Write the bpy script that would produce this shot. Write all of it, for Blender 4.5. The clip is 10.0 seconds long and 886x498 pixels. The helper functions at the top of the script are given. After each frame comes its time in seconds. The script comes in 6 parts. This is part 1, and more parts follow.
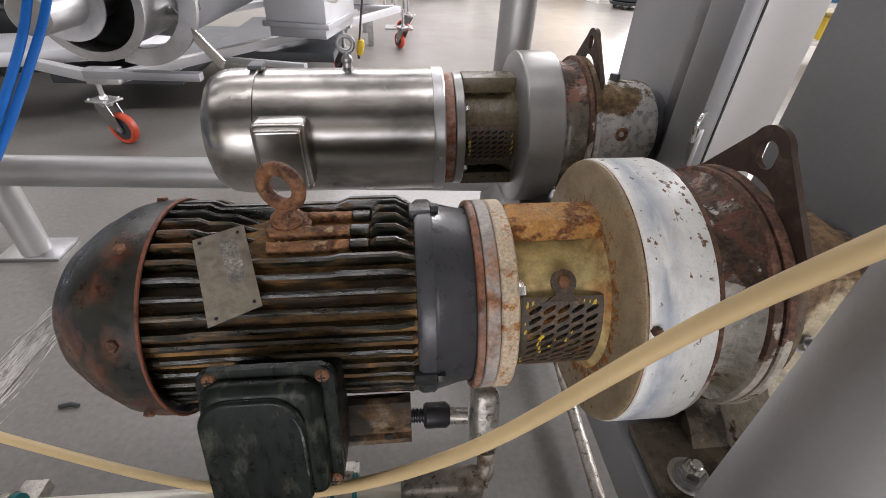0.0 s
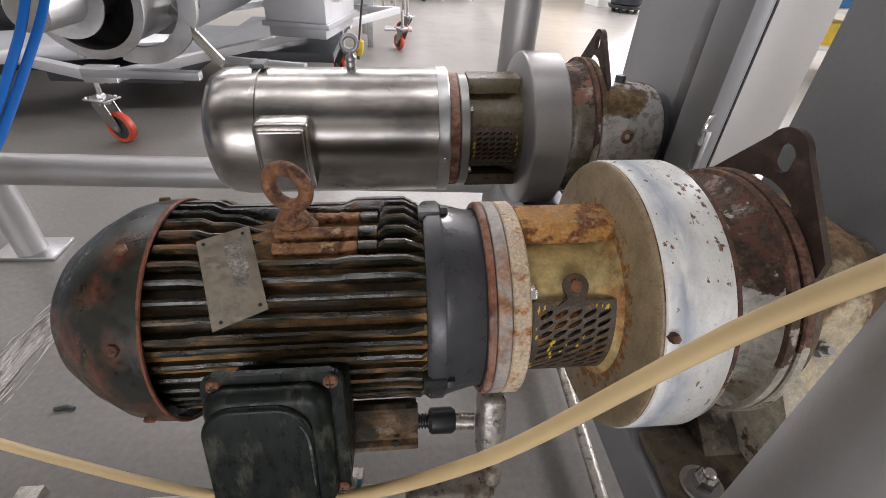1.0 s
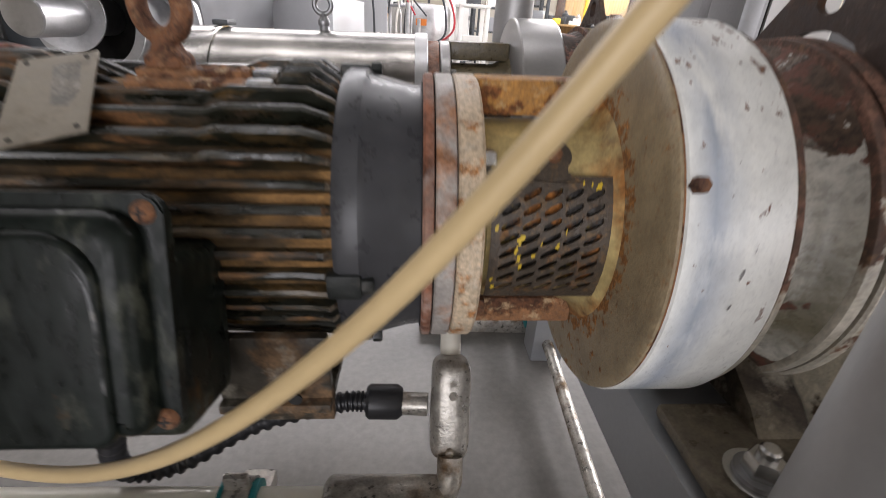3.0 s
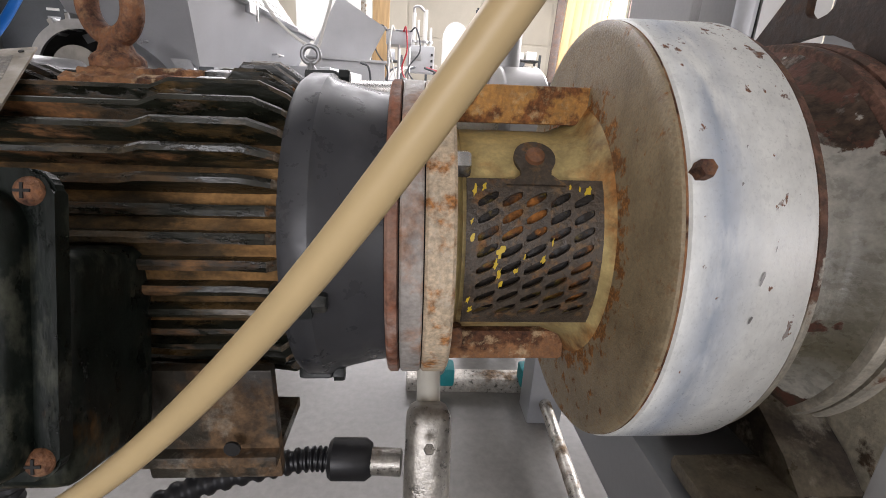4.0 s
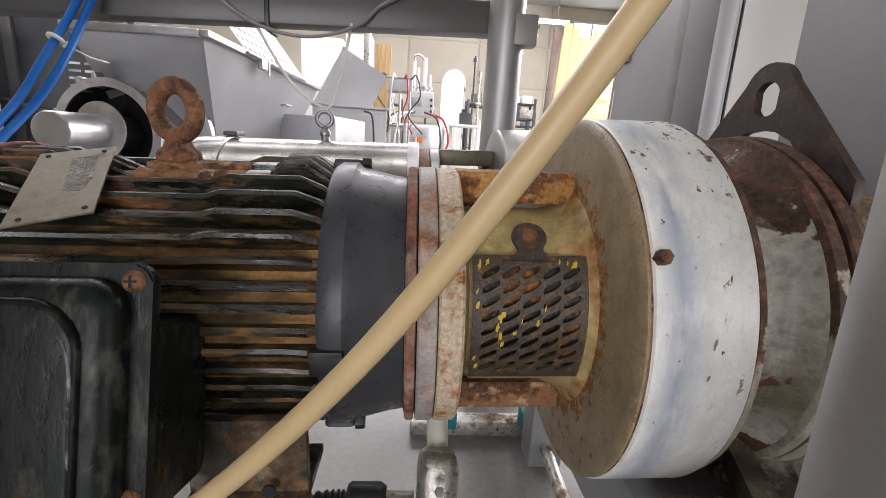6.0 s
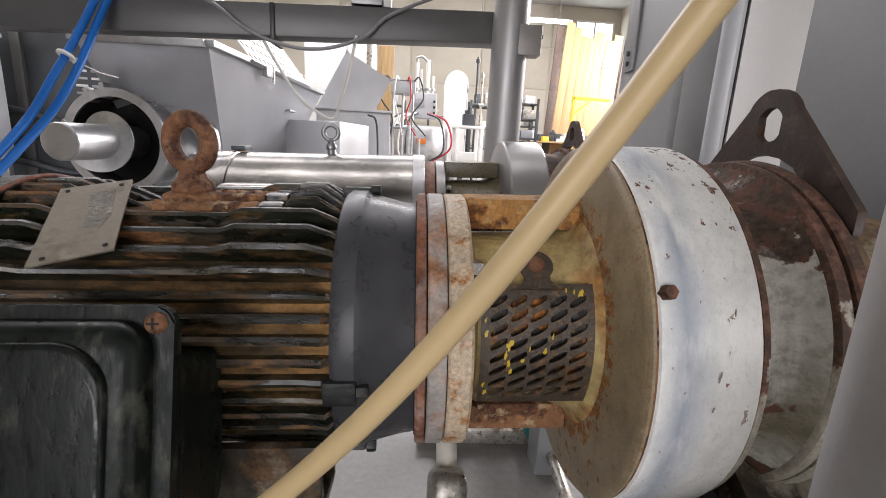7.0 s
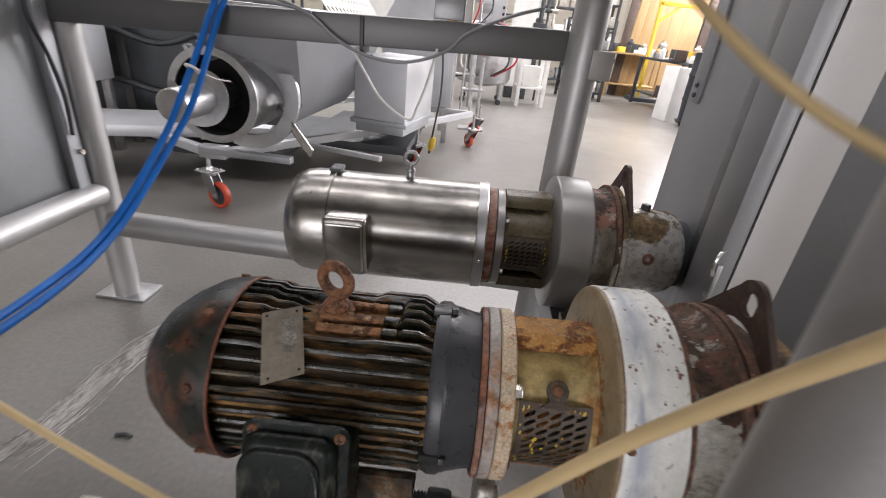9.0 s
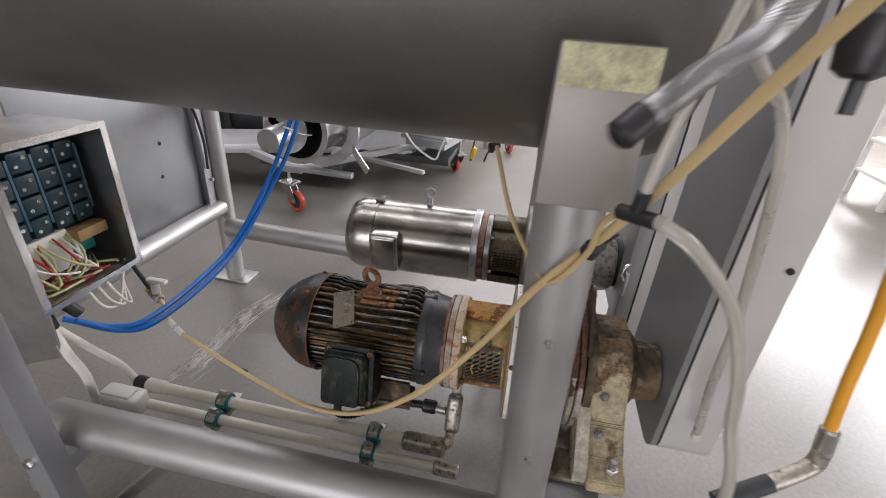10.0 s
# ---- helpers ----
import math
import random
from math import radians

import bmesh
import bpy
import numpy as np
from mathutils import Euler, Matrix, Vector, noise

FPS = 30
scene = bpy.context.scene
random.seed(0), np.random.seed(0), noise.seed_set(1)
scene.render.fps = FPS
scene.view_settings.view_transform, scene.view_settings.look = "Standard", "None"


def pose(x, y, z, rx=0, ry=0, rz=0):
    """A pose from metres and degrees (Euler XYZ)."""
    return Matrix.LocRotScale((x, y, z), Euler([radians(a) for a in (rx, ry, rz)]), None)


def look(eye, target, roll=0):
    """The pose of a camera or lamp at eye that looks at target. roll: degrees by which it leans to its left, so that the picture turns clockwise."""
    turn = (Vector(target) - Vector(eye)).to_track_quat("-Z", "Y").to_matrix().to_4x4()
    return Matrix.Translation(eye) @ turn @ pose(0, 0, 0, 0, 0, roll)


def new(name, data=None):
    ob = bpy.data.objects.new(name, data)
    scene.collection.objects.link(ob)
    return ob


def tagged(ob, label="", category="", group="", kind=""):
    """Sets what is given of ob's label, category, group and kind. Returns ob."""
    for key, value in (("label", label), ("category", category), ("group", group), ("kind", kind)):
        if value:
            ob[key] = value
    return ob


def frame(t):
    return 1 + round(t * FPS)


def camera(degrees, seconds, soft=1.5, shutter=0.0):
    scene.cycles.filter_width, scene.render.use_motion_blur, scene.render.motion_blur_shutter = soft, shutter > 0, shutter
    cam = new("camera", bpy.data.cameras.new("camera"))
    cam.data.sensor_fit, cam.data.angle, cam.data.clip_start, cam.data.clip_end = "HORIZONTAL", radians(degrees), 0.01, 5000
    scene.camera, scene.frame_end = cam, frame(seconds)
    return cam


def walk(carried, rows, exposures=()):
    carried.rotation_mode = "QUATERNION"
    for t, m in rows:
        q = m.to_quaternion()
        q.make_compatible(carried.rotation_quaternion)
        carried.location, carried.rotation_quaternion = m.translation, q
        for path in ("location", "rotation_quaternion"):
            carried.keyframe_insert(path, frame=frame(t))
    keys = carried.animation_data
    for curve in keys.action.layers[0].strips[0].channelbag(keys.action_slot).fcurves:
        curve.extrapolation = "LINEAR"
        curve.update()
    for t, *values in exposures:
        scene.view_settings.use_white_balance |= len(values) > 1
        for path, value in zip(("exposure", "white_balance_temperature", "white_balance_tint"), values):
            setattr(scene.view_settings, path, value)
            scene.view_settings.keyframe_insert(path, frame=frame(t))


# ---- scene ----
cam = camera(88.4, 10.0, soft=0.55, shutter=0.35)
PATH = [
    (0, (0.029, 0.045, 1.004), (0.219, 1.655, -0.168), 3.1),
    (0.5, (0.016, 0.056, 1.005), (0.217, 1.661, -0.171), 3.5),
    (1, (0.015, 0.057, 0.997), (0.219, 1.669, -0.168), 3.7),
    (1.5, (0.014, 0.054, 0.996), (0.216, 1.678, -0.153), 3.9),
    (2, (0.019, 0.048, 0.988), (0.202, 1.695, -0.132), 3.8),
    (2.5, (0.043, 0.055, 0.911), (0.215, 1.763, -0.114), 4.2),
    (2.8, (0.088, 0.066, 0.813), (0.233, 1.823, -0.133), 3.8),
    (3, (0.109, 0.082, 0.749), (0.252, 1.874, -0.129), 3.9),
    (3.2, (0.125, 0.098, 0.698), (0.245, 1.930, -0.096), 3.8),
    (4.3, (0.136, 0.112, 0.692), (0.293, 2.024, 0.127), 3.5),
    (4.5, (0.137, 0.108, 0.700), (0.295, 2.027, 0.162), 3.3),
    (5, (0.116, 0.093, 0.721), (0.272, 2.026, 0.229), 3.5),
    (5.5, (0.115, 0.075, 0.732), (0.252, 2.016, 0.267), 3.3),
    (5.7, (0.120, 0.064, 0.733), (0.265, 2.006, 0.277), 3.5),
    (6.8, (0.119, 0.058, 0.750), (0.248, 2.004, 0.308), 3.3),
    (7, (0.114, 0.058, 0.761), (0.241, 2.003, 0.311), 3.0),
    (7.5, (0.090, 0.067, 0.804), (0.238, 2.000, 0.311), 3.0),
    (8, (0.061, 0.091, 0.879), (0.204, 1.997, 0.287), 3.7),
    (8.3, (0.056, 0.095, 0.915), (0.165, 1.978, 0.248), 4.7),
    (8.5, (0.052, 0.088, 0.951), (0.124, 1.951, 0.226), 4.9),
    (8.8, (0.047, 0.033, 1.026), (0.050, 1.851, 0.193), 6.1),
    (9, (0.061, -0.040, 1.092), (0.007, 1.758, 0.215), 6.2),
    (9.3, (0.087, -0.187, 1.206), (-0.047, 1.589, 0.295), 5.7),
    (9.5, (0.112, -0.305, 1.266), (-0.063, 1.463, 0.348), 5.3),
    (9.7, (0.158, -0.402, 1.331), (-0.063, 1.357, 0.404), 4.8),
    (10, (0.253, -0.485, 1.404), (-0.039, 1.259, 0.470), 4.1),
]
walk(cam, [(t, look(eye, target, roll)) for t, eye, target, roll in PATH],
     ((0.0, 0.05), (7.0, 0.0), (8.0, -0.08), (8.6, -0.14), (9.2, -0.2), (10.0, -0.24)))

# ---- world and light ----
world = bpy.data.worlds.new("world")
scene.world = world
world.use_nodes = True
wn = world.node_tree
sky = wn.nodes.new("ShaderNodeTexSky")
sky.sky_type, sky.sun_disc = "NISHITA", False
sky.sun_elevation, sky.sun_rotation = radians(36), radians(95)
wn.links.new(sky.outputs[0], wn.nodes["Background"].inputs[0])
wn.nodes["Background"].inputs[1].default_value = 0.12

sun = new("sun", bpy.data.lights.new("sun", "SUN"))
sun.data.energy, sun.data.angle, sun.data.color = 5.0, radians(0.5), (1.0, 0.93, 0.82)
sun.matrix_world = look((15.4, 7.0, 9.0), (3.0, 8.6, 0.0))


def area(name, eye, target, sx, sy, watts, color):
    ob = new(name, bpy.data.lights.new(name, "AREA"))
    ob.data.shape, ob.data.size, ob.data.size_y = "RECTANGLE", sx, sy
    ob.data.energy, ob.data.color = watts, color
    ob.matrix_world = look(eye, target)
    return ob


# daylight of the east windows, and two added fill lamps in unseen south and east doorways
area("south_fill", (-1.6, -7.8, 1.5), (-0.2, 0.5, 0.6), 5.4, 2.6, 385, (1.0, 0.965, 1.02))
area("window_daylight", (6.85, 9.0, 3.6), (0, 8.0, 0.6), 9.2, 1.4, 1900, (0.98, 0.95, 1.0))
area("east_fill", (6.8, -3.3, 1.2), (0.8, 0.2, 0.7), 4.8, 2.1, 140, (0.98, 0.95, 1.04))
# rows of ceiling lamps; the one at y 6.3 is fill added for the rear floor
for y, w, sy in ((1.15, 200, 0.4), (4.5, 130, 0.7), (6.3, 280, 1.2), (10.0, 950, 3.0)):
    area("ceiling_lamps_and_fill", (-1.0, y, 5.4), (-1.0, y, 0.0), 10.0, sy, w, (0.98, 0.945, 0.99))
area("ceiling_lamps_and_fill", (-1.0, -3.5, 5.4), (-1.0, -3.5, 0.0), 9.0, 1.0, 20, (1.0, 0.93, 0.92))

# ---- materials ----


def nodes_of(name):
    m = bpy.data.materials.new(name)
    m.use_nodes = True
    return m, m.node_tree, m.node_tree.nodes["Principled BSDF"]


def noise_node(nt, scale, detail=4.0, rough=0.55, stretch=None, seed=0.0, kind="Object"):
    tc = nt.nodes.new("ShaderNodeTexCoord")
    mp = nt.nodes.new("ShaderNodeMapping")
    mp.inputs["Location"].default_value = (seed, seed * 1.7, seed * 0.6)
    if stretch:
        mp.inputs["Scale"].default_value = stretch
    nz = nt.nodes.new("ShaderNodeTexNoise")
    nz.inputs["Scale"].default_value = scale
    nz.inputs["Detail"].default_value = detail
    nz.inputs["Roughness"].default_value = rough
    if kind == "World":
        nt.links.new(nt.nodes.new("ShaderNodeNewGeometry").outputs["Position"], mp.inputs["Vector"])
    else:
        nt.links.new(tc.outputs[kind], mp.inputs["Vector"])
    nt.links.new(mp.outputs[0], nz.inputs["Vector"])
    return nz.outputs["Fac"]


def ramp(nt, fac, lo, hi, c0=(0, 0, 0, 1), c1=(1, 1, 1, 1)):
    r = nt.nodes.new("ShaderNodeValToRGB")
    r.color_ramp.elements[0].position, r.color_ramp.elements[1].position = lo, hi
    r.color_ramp.elements[0].color, r.color_ramp.elements[1].color = c0, c1
    nt.links.new(fac, r.inputs[0])
    return r.outputs[0]


def mix(nt, fac, a, b, mode="MIX"):
    m = nt.nodes.new("ShaderNodeMix")
    m.data_type, m.blend_type = "RGBA", mode
    for sock, v in ((m.inputs[0], fac), (m.inputs[6], a), (m.inputs[7], b)):
        if isinstance(v, (int, float)):
            sock.default_value = v
        elif isinstance(v, tuple):
            sock.default_value = (*v[:3], 1)
        else:
            nt.links.new(v, sock)
    return m.outputs[2]


def bump(nt, bsdf, fac, strength, dist=0.002):
    b = nt.nodes.new("ShaderNodeBump")
    b.inputs["Strength"].default_value, b.inputs["Distance"].default_value = strength, dist
    nt.links.new(fac, b.inputs["Height"])
    nt.links.new(b.outputs[0], bsdf.inputs["Normal"])


def surface(name, base, rough=0.5, metal=0.0, var=0.25, scale=8.0, grain=120.0, bumps=0.15, stretch=None, spec=None, kind="Object"):
    """One colour with large stains and fine grain."""
    m, nt, b = nodes_of(name)
    big = noise_node(nt, scale, 5, stretch=stretch, kind=kind)
    fine = noise_node(nt, grain, 3, stretch=stretch, seed=3.1, kind=kind)
    dark = tuple(c * (1 - var) for c in base)
    lite = tuple(min(1, c * (1 + var * 0.6)) for c in base)
    c = mix(nt, ramp(nt, big, 0.3, 0.7), dark, lite)
    c = mix(nt, 0.18, c, ramp(nt, fine, 0.3, 0.7, (*dark, 1), (*lite, 1)))
    nt.links.new(c, b.inputs["Base Color"])
    b.inputs["Metallic"].default_value = metal
    r = ramp(nt, big, 0.25, 0.75, (rough * 0.8,) * 3 + (1,), (min(1, rough * 1.2),) * 3 + (1,))
    nt.links.new(r, b.inputs["Roughness"])
    if spec is not None:
        b.inputs["Specular IOR Level"].default_value = spec
    if bumps:
        bump(nt, b, fine, bumps, 0.0015)
    return m


def stretch_fac(nt, fac, gain=2.4):
    """Spread a noise value, which crowds round one half, over the whole range."""
    m = nt.nodes.new("ShaderNodeMapRange")
    m.inputs["From Min"].default_value, m.inputs["From Max"].default_value = 0.5 - 0.5 / gain, 0.5 + 0.5 / gain
    nt.links.new(fac, m.inputs["Value"])
    return m.outputs["Result"]


def place(nt, axis):
    """One coordinate of the object, or the distance from its x axis."""
    tc = nt.nodes.new("ShaderNodeTexCoord")
    sp = nt.nodes.new("ShaderNodeSeparateXYZ")
    nt.links.new(tc.outputs["Object"], sp.inputs[0])
    if axis in "XYZ":
        sp = nt.nodes.new("ShaderNodeSeparateXYZ")
        nt.links.new(nt.nodes.new("ShaderNodeNewGeometry").outputs["Position"], sp.inputs[0])
        return sp.outputs["XYZ".index(axis)]
    if axis in "xyz":
        return sp.outputs["xyz".index(axis)]
    cb = nt.nodes.new("ShaderNodeCombineXYZ")
    nt.links.new(sp.outputs[1], cb.inputs[1])
    nt.links.new(sp.outputs[2], cb.inputs[2])
    ln = nt.nodes.new("ShaderNodeVectorMath")
    ln.operation = "LENGTH"
    nt.links.new(cb.outputs[0], ln.inputs[0])
    return ln.outputs["Value"]


def mapped(nt, value, a, b, lo=0.0, hi=1.0):
    m = nt.nodes.new("ShaderNodeMapRange")
    for k, v in (("From Min", a), ("From Max", b), ("To Min", lo), ("To Max", hi)):
        m.inputs[k].default_value = v
    nt.links.new(value, m.inputs["Value"])
    return m.outputs["Result"]


def calc(nt, op, a, b):
    m = nt.nodes.new("ShaderNodeMath")
    m.operation = op
    for s, v in zip(m.inputs, (a, b)):
        if isinstance(v, (int, float)):
            s.default_value = v
        else:
            nt.links.new(v, s)
    return m.outputs[0]


def worn(name, paint, rust, amount=0.3, edge=0.05, rough=0.5, metal=0.0, scale=14.0, dust=None, dust_amt=0.0, stretch=None, bumps=0.35, seed=0.0, second=None, grime=0.3, tone=0.25, bias=(), band=None, detail=0.6, kind="Object", spec=0.5):
    """Old paint with sharp-edged rust or bare patches over it; amount is the share lost, bias raises it along an axis."""
    m, nt, b = nodes_of(name)
    n1 = stretch_fac(nt, noise_node(nt, scale, 9, detail, stretch, seed, kind))
    n2 = stretch_fac(nt, noise_node(nt, scale * 5.5, 6, 0.62, stretch, seed + 5, kind))
    n4 = stretch_fac(nt, noise_node(nt, scale * 0.55, 5, 0.55, stretch, seed + 7, kind))
    n3 = stretch_fac(nt, noise_node(nt, 320.0, 2, 0.5, None, seed + 9, kind))
    for axis, lo, hi, amt in bias:
        n1 = calc(nt, "ADD", n1, mapped(nt, place(nt, axis), lo, hi, 0.0, amt))
    c = mix(nt, ramp(nt, n2, 0.2, 0.8), tuple(p * (1 - tone) for p in paint), tuple(min(1, p * (1 + tone * 0.7)) for p in paint))
    if band:
        axis, lo, mid, hi, colour = band
        q = place(nt, axis)
        w = calc(nt, "MULTIPLY", mapped(nt, q, lo, mid), mapped(nt, q, mid, hi, 1.0, 0.0))
        n7 = stretch_fac(nt, noise_node(nt, 16.0, 6, 0.6, (2.5, 0.6, 0.6), seed + 15), 2.0)
        w = calc(nt, "MULTIPLY", w, ramp(nt, n7, 0.1, 0.5))
        c = mix(nt, w, c, colour)
    r2 = mix(nt, ramp(nt, n2, 0.2, 0.8), tuple(r * 0.5 for r in rust), tuple(min(1, r * 1.4) for r in rust))
    if second:
        n5 = stretch_fac(nt, noise_node(nt, scale * 2.2, 7, 0.65, stretch, seed + 2, kind))
        r2 = mix(nt, ramp(nt, n5, 0.5, 0.62), r2, second)
    mask = ramp(nt, n1, max(0.0, 1 - amount - edge), min(1.0, 1 - amount + edge))
    c = mix(nt, mask, c, r2)
    if dust:
        n6 = stretch_fac(nt, noise_node(nt, scale * 1.7, 9, 0.7, stretch, seed + 12, kind))
        dm = ramp(nt, n6, 0.6, 0.85, (0, 0, 0, 1), (dust_amt,) * 3 + (1,))
        c = mix(nt, dm, c, dust)
    gr = ramp(nt, n4, 0.1, 0.7, (1 - grime,) * 3 + (1,), (1.05, 1.05, 1.05, 1))
    c = mix(nt, 1.0, c, gr, "MULTIPLY")
    fine = ramp(nt, n3, 0.1, 0.9, (1 - tone * 0.5,) * 3 + (1,), (1 + tone * 0.35,) * 3 + (1,))
    c = mix(nt, 1.0, c, fine, "MULTIPLY")
    nt.links.new(c, b.inputs["Base Color"])
    rr = mix(nt, mask, mix(nt, ramp(nt, n2, 0.2, 0.8), (rough * 0.7,) * 3, (min(1, rough * 1.35),) * 3), (0.85,) * 3)
    nt.links.new(rr, b.inputs["Roughness"])
    b.inputs["Metallic"].default_value = metal
    b.inputs["Specular IOR Level"].default_value = spec
    bump(nt, b, calc(nt, "ADD", n2, mask), bumps, 0.0018)
    return m


def brushed(name, base, rough, stretch, smudge=0.5, metal=1.0, grain=0.22, relief=0.06):
    """Stainless steel with drawn grain, smudges and dull patches."""
    m, nt, b = nodes_of(name)
    g = noise_node(nt, 90.0, 3, 0.5, stretch)
    s = stretch_fac(nt, noise_node(nt, 9.0, 6, 0.62, (0.6, 1, 1), 4.0), 2.0)
    s2 = stretch_fac(nt, noise_node(nt, 30.0, 5, 0.6, (0.5, 1, 1), 8.0), 2.0)
    c = mix(nt, ramp(nt, s, 0.4, 0.75), base, tuple(x * (1 - smudge * 0.6) for x in base))
    c = mix(nt, grain, c, ramp(nt, g, 0.25, 0.75, (0.15, 0.15, 0.15, 1), (0.85, 0.85, 0.85, 1)))
    nt.links.new(c, b.inputs["Base Color"])
    r = mix(nt, ramp(nt, s2, 0.1, 0.95), (rough * 0.92,) * 3, (min(1, rough * 1.06),) * 3)
    r = mix(nt, ramp(nt, s, 0.1, 1.0), r, (min(1, rough * 1.12),) * 3)
    nt.links.new(r, b.inputs["Roughness"])
    b.inputs["Metallic"].default_value = metal
    bump(nt, b, g, relief, 0.001)
    return m


M = {}
M["concrete"] = None
M["steel"] = brushed("satin_stainless", (0.5, 0.5, 0.505), 0.38, (1, 1, 1), 0.4, 1.0, 0.05, 0.02)
M["steel_dark"] = brushed("dull_dark_stainless", (0.3, 0.3, 0.305), 0.4, (2, 2, 2), 0.3, 1.0, 0.05, 0.02)
M["polish"] = brushed("polished_stainless", (0.44, 0.415, 0.38), 0.25, (1, 40, 40), 0.95, 1.0, 0.16, 0.004)
M["drum_steel"] = brushed("dull_brown_stainless", (0.21, 0.2, 0.188), 0.4, (2, 60, 60), 0.25)
M["tube"] = surface("blasted_stainless_tube", (0.42, 0.415, 0.41), 0.5, 0.7, 0.16, 5.0, 170.0, 0.12)
M["sheet"] = surface("grey_sheet", (0.36, 0.37, 0.385), 0.42, 0.65, 0.18, 3.0, 150.0, 0.08)
M["panel"] = surface("dull_panel_steel", (0.22, 0.226, 0.236), 0.4, 0.7, 0.22, 3.0, 150.0, 0.08)
# One blasted sheet in two tones: darker for shaded sides, paler for lit fronts
M["housing"] = surface("shaded_blasted_housing", (0.31, 0.312, 0.318), 0.46, 0.6, 0.2, 2.5, 160.0, 0.08)
M["housing_lit"] = surface("lit_blasted_housing", (0.58, 0.57, 0.555), 0.45, 0.25, 0.12, 2.5, 160.0, 0.08)
M["black_paint"] = worn("chipped_black_paint", (0.02, 0.023, 0.022), (0.12, 0.055, 0.025), 0.2, 0.1, 0.4, 0, 11.0, (0.32, 0.29, 0.25), 0.3, (0.5, 1, 1))
M["fin_paint"] = worn("rusty_black_fins", (0.0115, 0.0125, 0.008), (0.19, 0.085, 0.028), 0.33, 0.08, 0.32, 0, 13.0, (0.34, 0.2, 0.075), 0.3, (0.4, 1, 1), 0.45, 23.0, (0.07, 0.038, 0.013), 0.3, 0.4, (), None, 0.7, "World", 0.55)
M["cover_paint"] = worn("scorched_black_cover", (0.013, 0.0145, 0.0105), (0.13, 0.045, 0.022), 0.1, 0.2, 0.36, 0, 7.5, (0.13, 0.06, 0.03), 0.45, None, 0.2, 7.0, None, 0.2, 0.35, (("x", -0.28, -0.24, 0.2),))
M["box_paint"] = worn("dusty_black_box", (0.0075, 0.0105, 0.0085), (0.075, 0.042, 0.018), 0.1, 0.06, 0.36, 0, 15.0, (0.13, 0.135, 0.1), 0.32, (1.4, 1, 0.6), 0.12, 11.0, None, 0.3, 0.35, (), None, 0.7, "Object", 0.16)
M["bell_paint"] = worn("worn_black_bell", (0.045, 0.046, 0.05), (0.11, 0.06, 0.035), 0.0, 0.03, 0.36, 0, 9.0, (0.2, 0.19, 0.19), 0.08, None, 0.02, 17.0, None, 0.1, 0.06, (("z", -0.07, -0.13, 0.5),), None, 0.66, "Object", 0.4)
M["rust"] = worn("flaky_rust", (0.3, 0.145, 0.065), (0.11, 0.045, 0.02), 0.4, 0.08, 0.85, 0, 30.0, (0.62, 0.45, 0.26), 0.7, None, 0.7)
M["rust_bolt"] = worn("rusty_iron", (0.2, 0.088, 0.04), (0.085, 0.036, 0.02), 0.45, 0.12, 0.7, 0, 45.0, (0.42, 0.24, 0.12), 0.4, None, 0.5)
M["orange_rust"] = worn("orange_rust", (0.48, 0.24, 0.065), (0.22, 0.085, 0.025), 0.4, 0.08, 0.85, 0, 34.0, (0.62, 0.5, 0.28), 0.5, None, 0.5)
M["pink_flange"] = worn("rusty_pink_flange", (0.32, 0.19, 0.14), (0.22, 0.085, 0.045), 0.45, 0.12, 0.65, 0, 16.0, (0.5, 0.44, 0.4), 0.4)
M["grey_flange"] = worn("grey_rusty_flange", (0.38, 0.35, 0.32), (0.33, 0.16, 0.08), 0.36, 0.12, 0.55, 0, 12.0, (0.2, 0.12, 0.08), 0.3)
M["cream"] = worn("cream_paint", (0.58, 0.46, 0.32), (0.4, 0.18, 0.06), 0.27, 0.12, 0.5, 0, 48.0, (0.66, 0.58, 0.47), 0.5, None, 0.35, 0.0, None, 0.2)
M["neck_paint"] = worn("yellowed_paint", (0.5, 0.385, 0.165), (0.34, 0.15, 0.04), 0.22, 0.16, 0.46, 0, 12.0, (0.17, 0.09, 0.035), 0.6, None, 0.25, 0.0, None, 0.4, 0.2, (("x", 0.266, 0.281, 0.42),))
M["face_paint"] = worn("tan_stained_paint", (0.29, 0.225, 0.135), (0.34, 0.15, 0.04), 0.07, 0.12, 0.42, 0, 85.0, (0.22, 0.11, 0.045), 0.5, None, 0.25, 0.0, (0.2, 0.085, 0.025), 0.25, 0.15, (("r", 0.14, 0.112, 0.55), ("z", -0.05, -0.16, 0.16)))
# Chipped white paint; its blue-grey band is a reflection put into the colour
M["white_ring"] = worn("chipped_white_blue_sheen", (0.76, 0.765, 0.73), (0.2, 0.1, 0.06), 0.026, 0.008, 0.38, 0, 78.0, (0.42, 0.42, 0.42), 0.25, (1.3, 0.9, 0.9), 0.04, 4.0, (0.34, 0.3, 0.28), 0.1, 0.03, (("z", 0.04, 0.15, 0.15), ("x", 0.325, 0.365, 0.12)), ("x", 0.293, 0.311, 0.336, (0.36, 0.4, 0.46)))
M["flake"] = worn("peeling_paint_gearcase", (0.56, 0.54, 0.48), (0.085, 0.055, 0.036), 0.17, 0.025, 0.3, 0, 20.0, (0.6, 0.58, 0.52), 0.4, (0.7, 1, 1), 0.35, 2.0, (0.14, 0.06, 0.04), 0.3, 0.2, (("z", 0.055, 0.1, 0.6), ("z", -0.083, -0.108, 0.7)), ("z", -0.085, -0.045, 0.08, (0.17, 0.15, 0.1)))
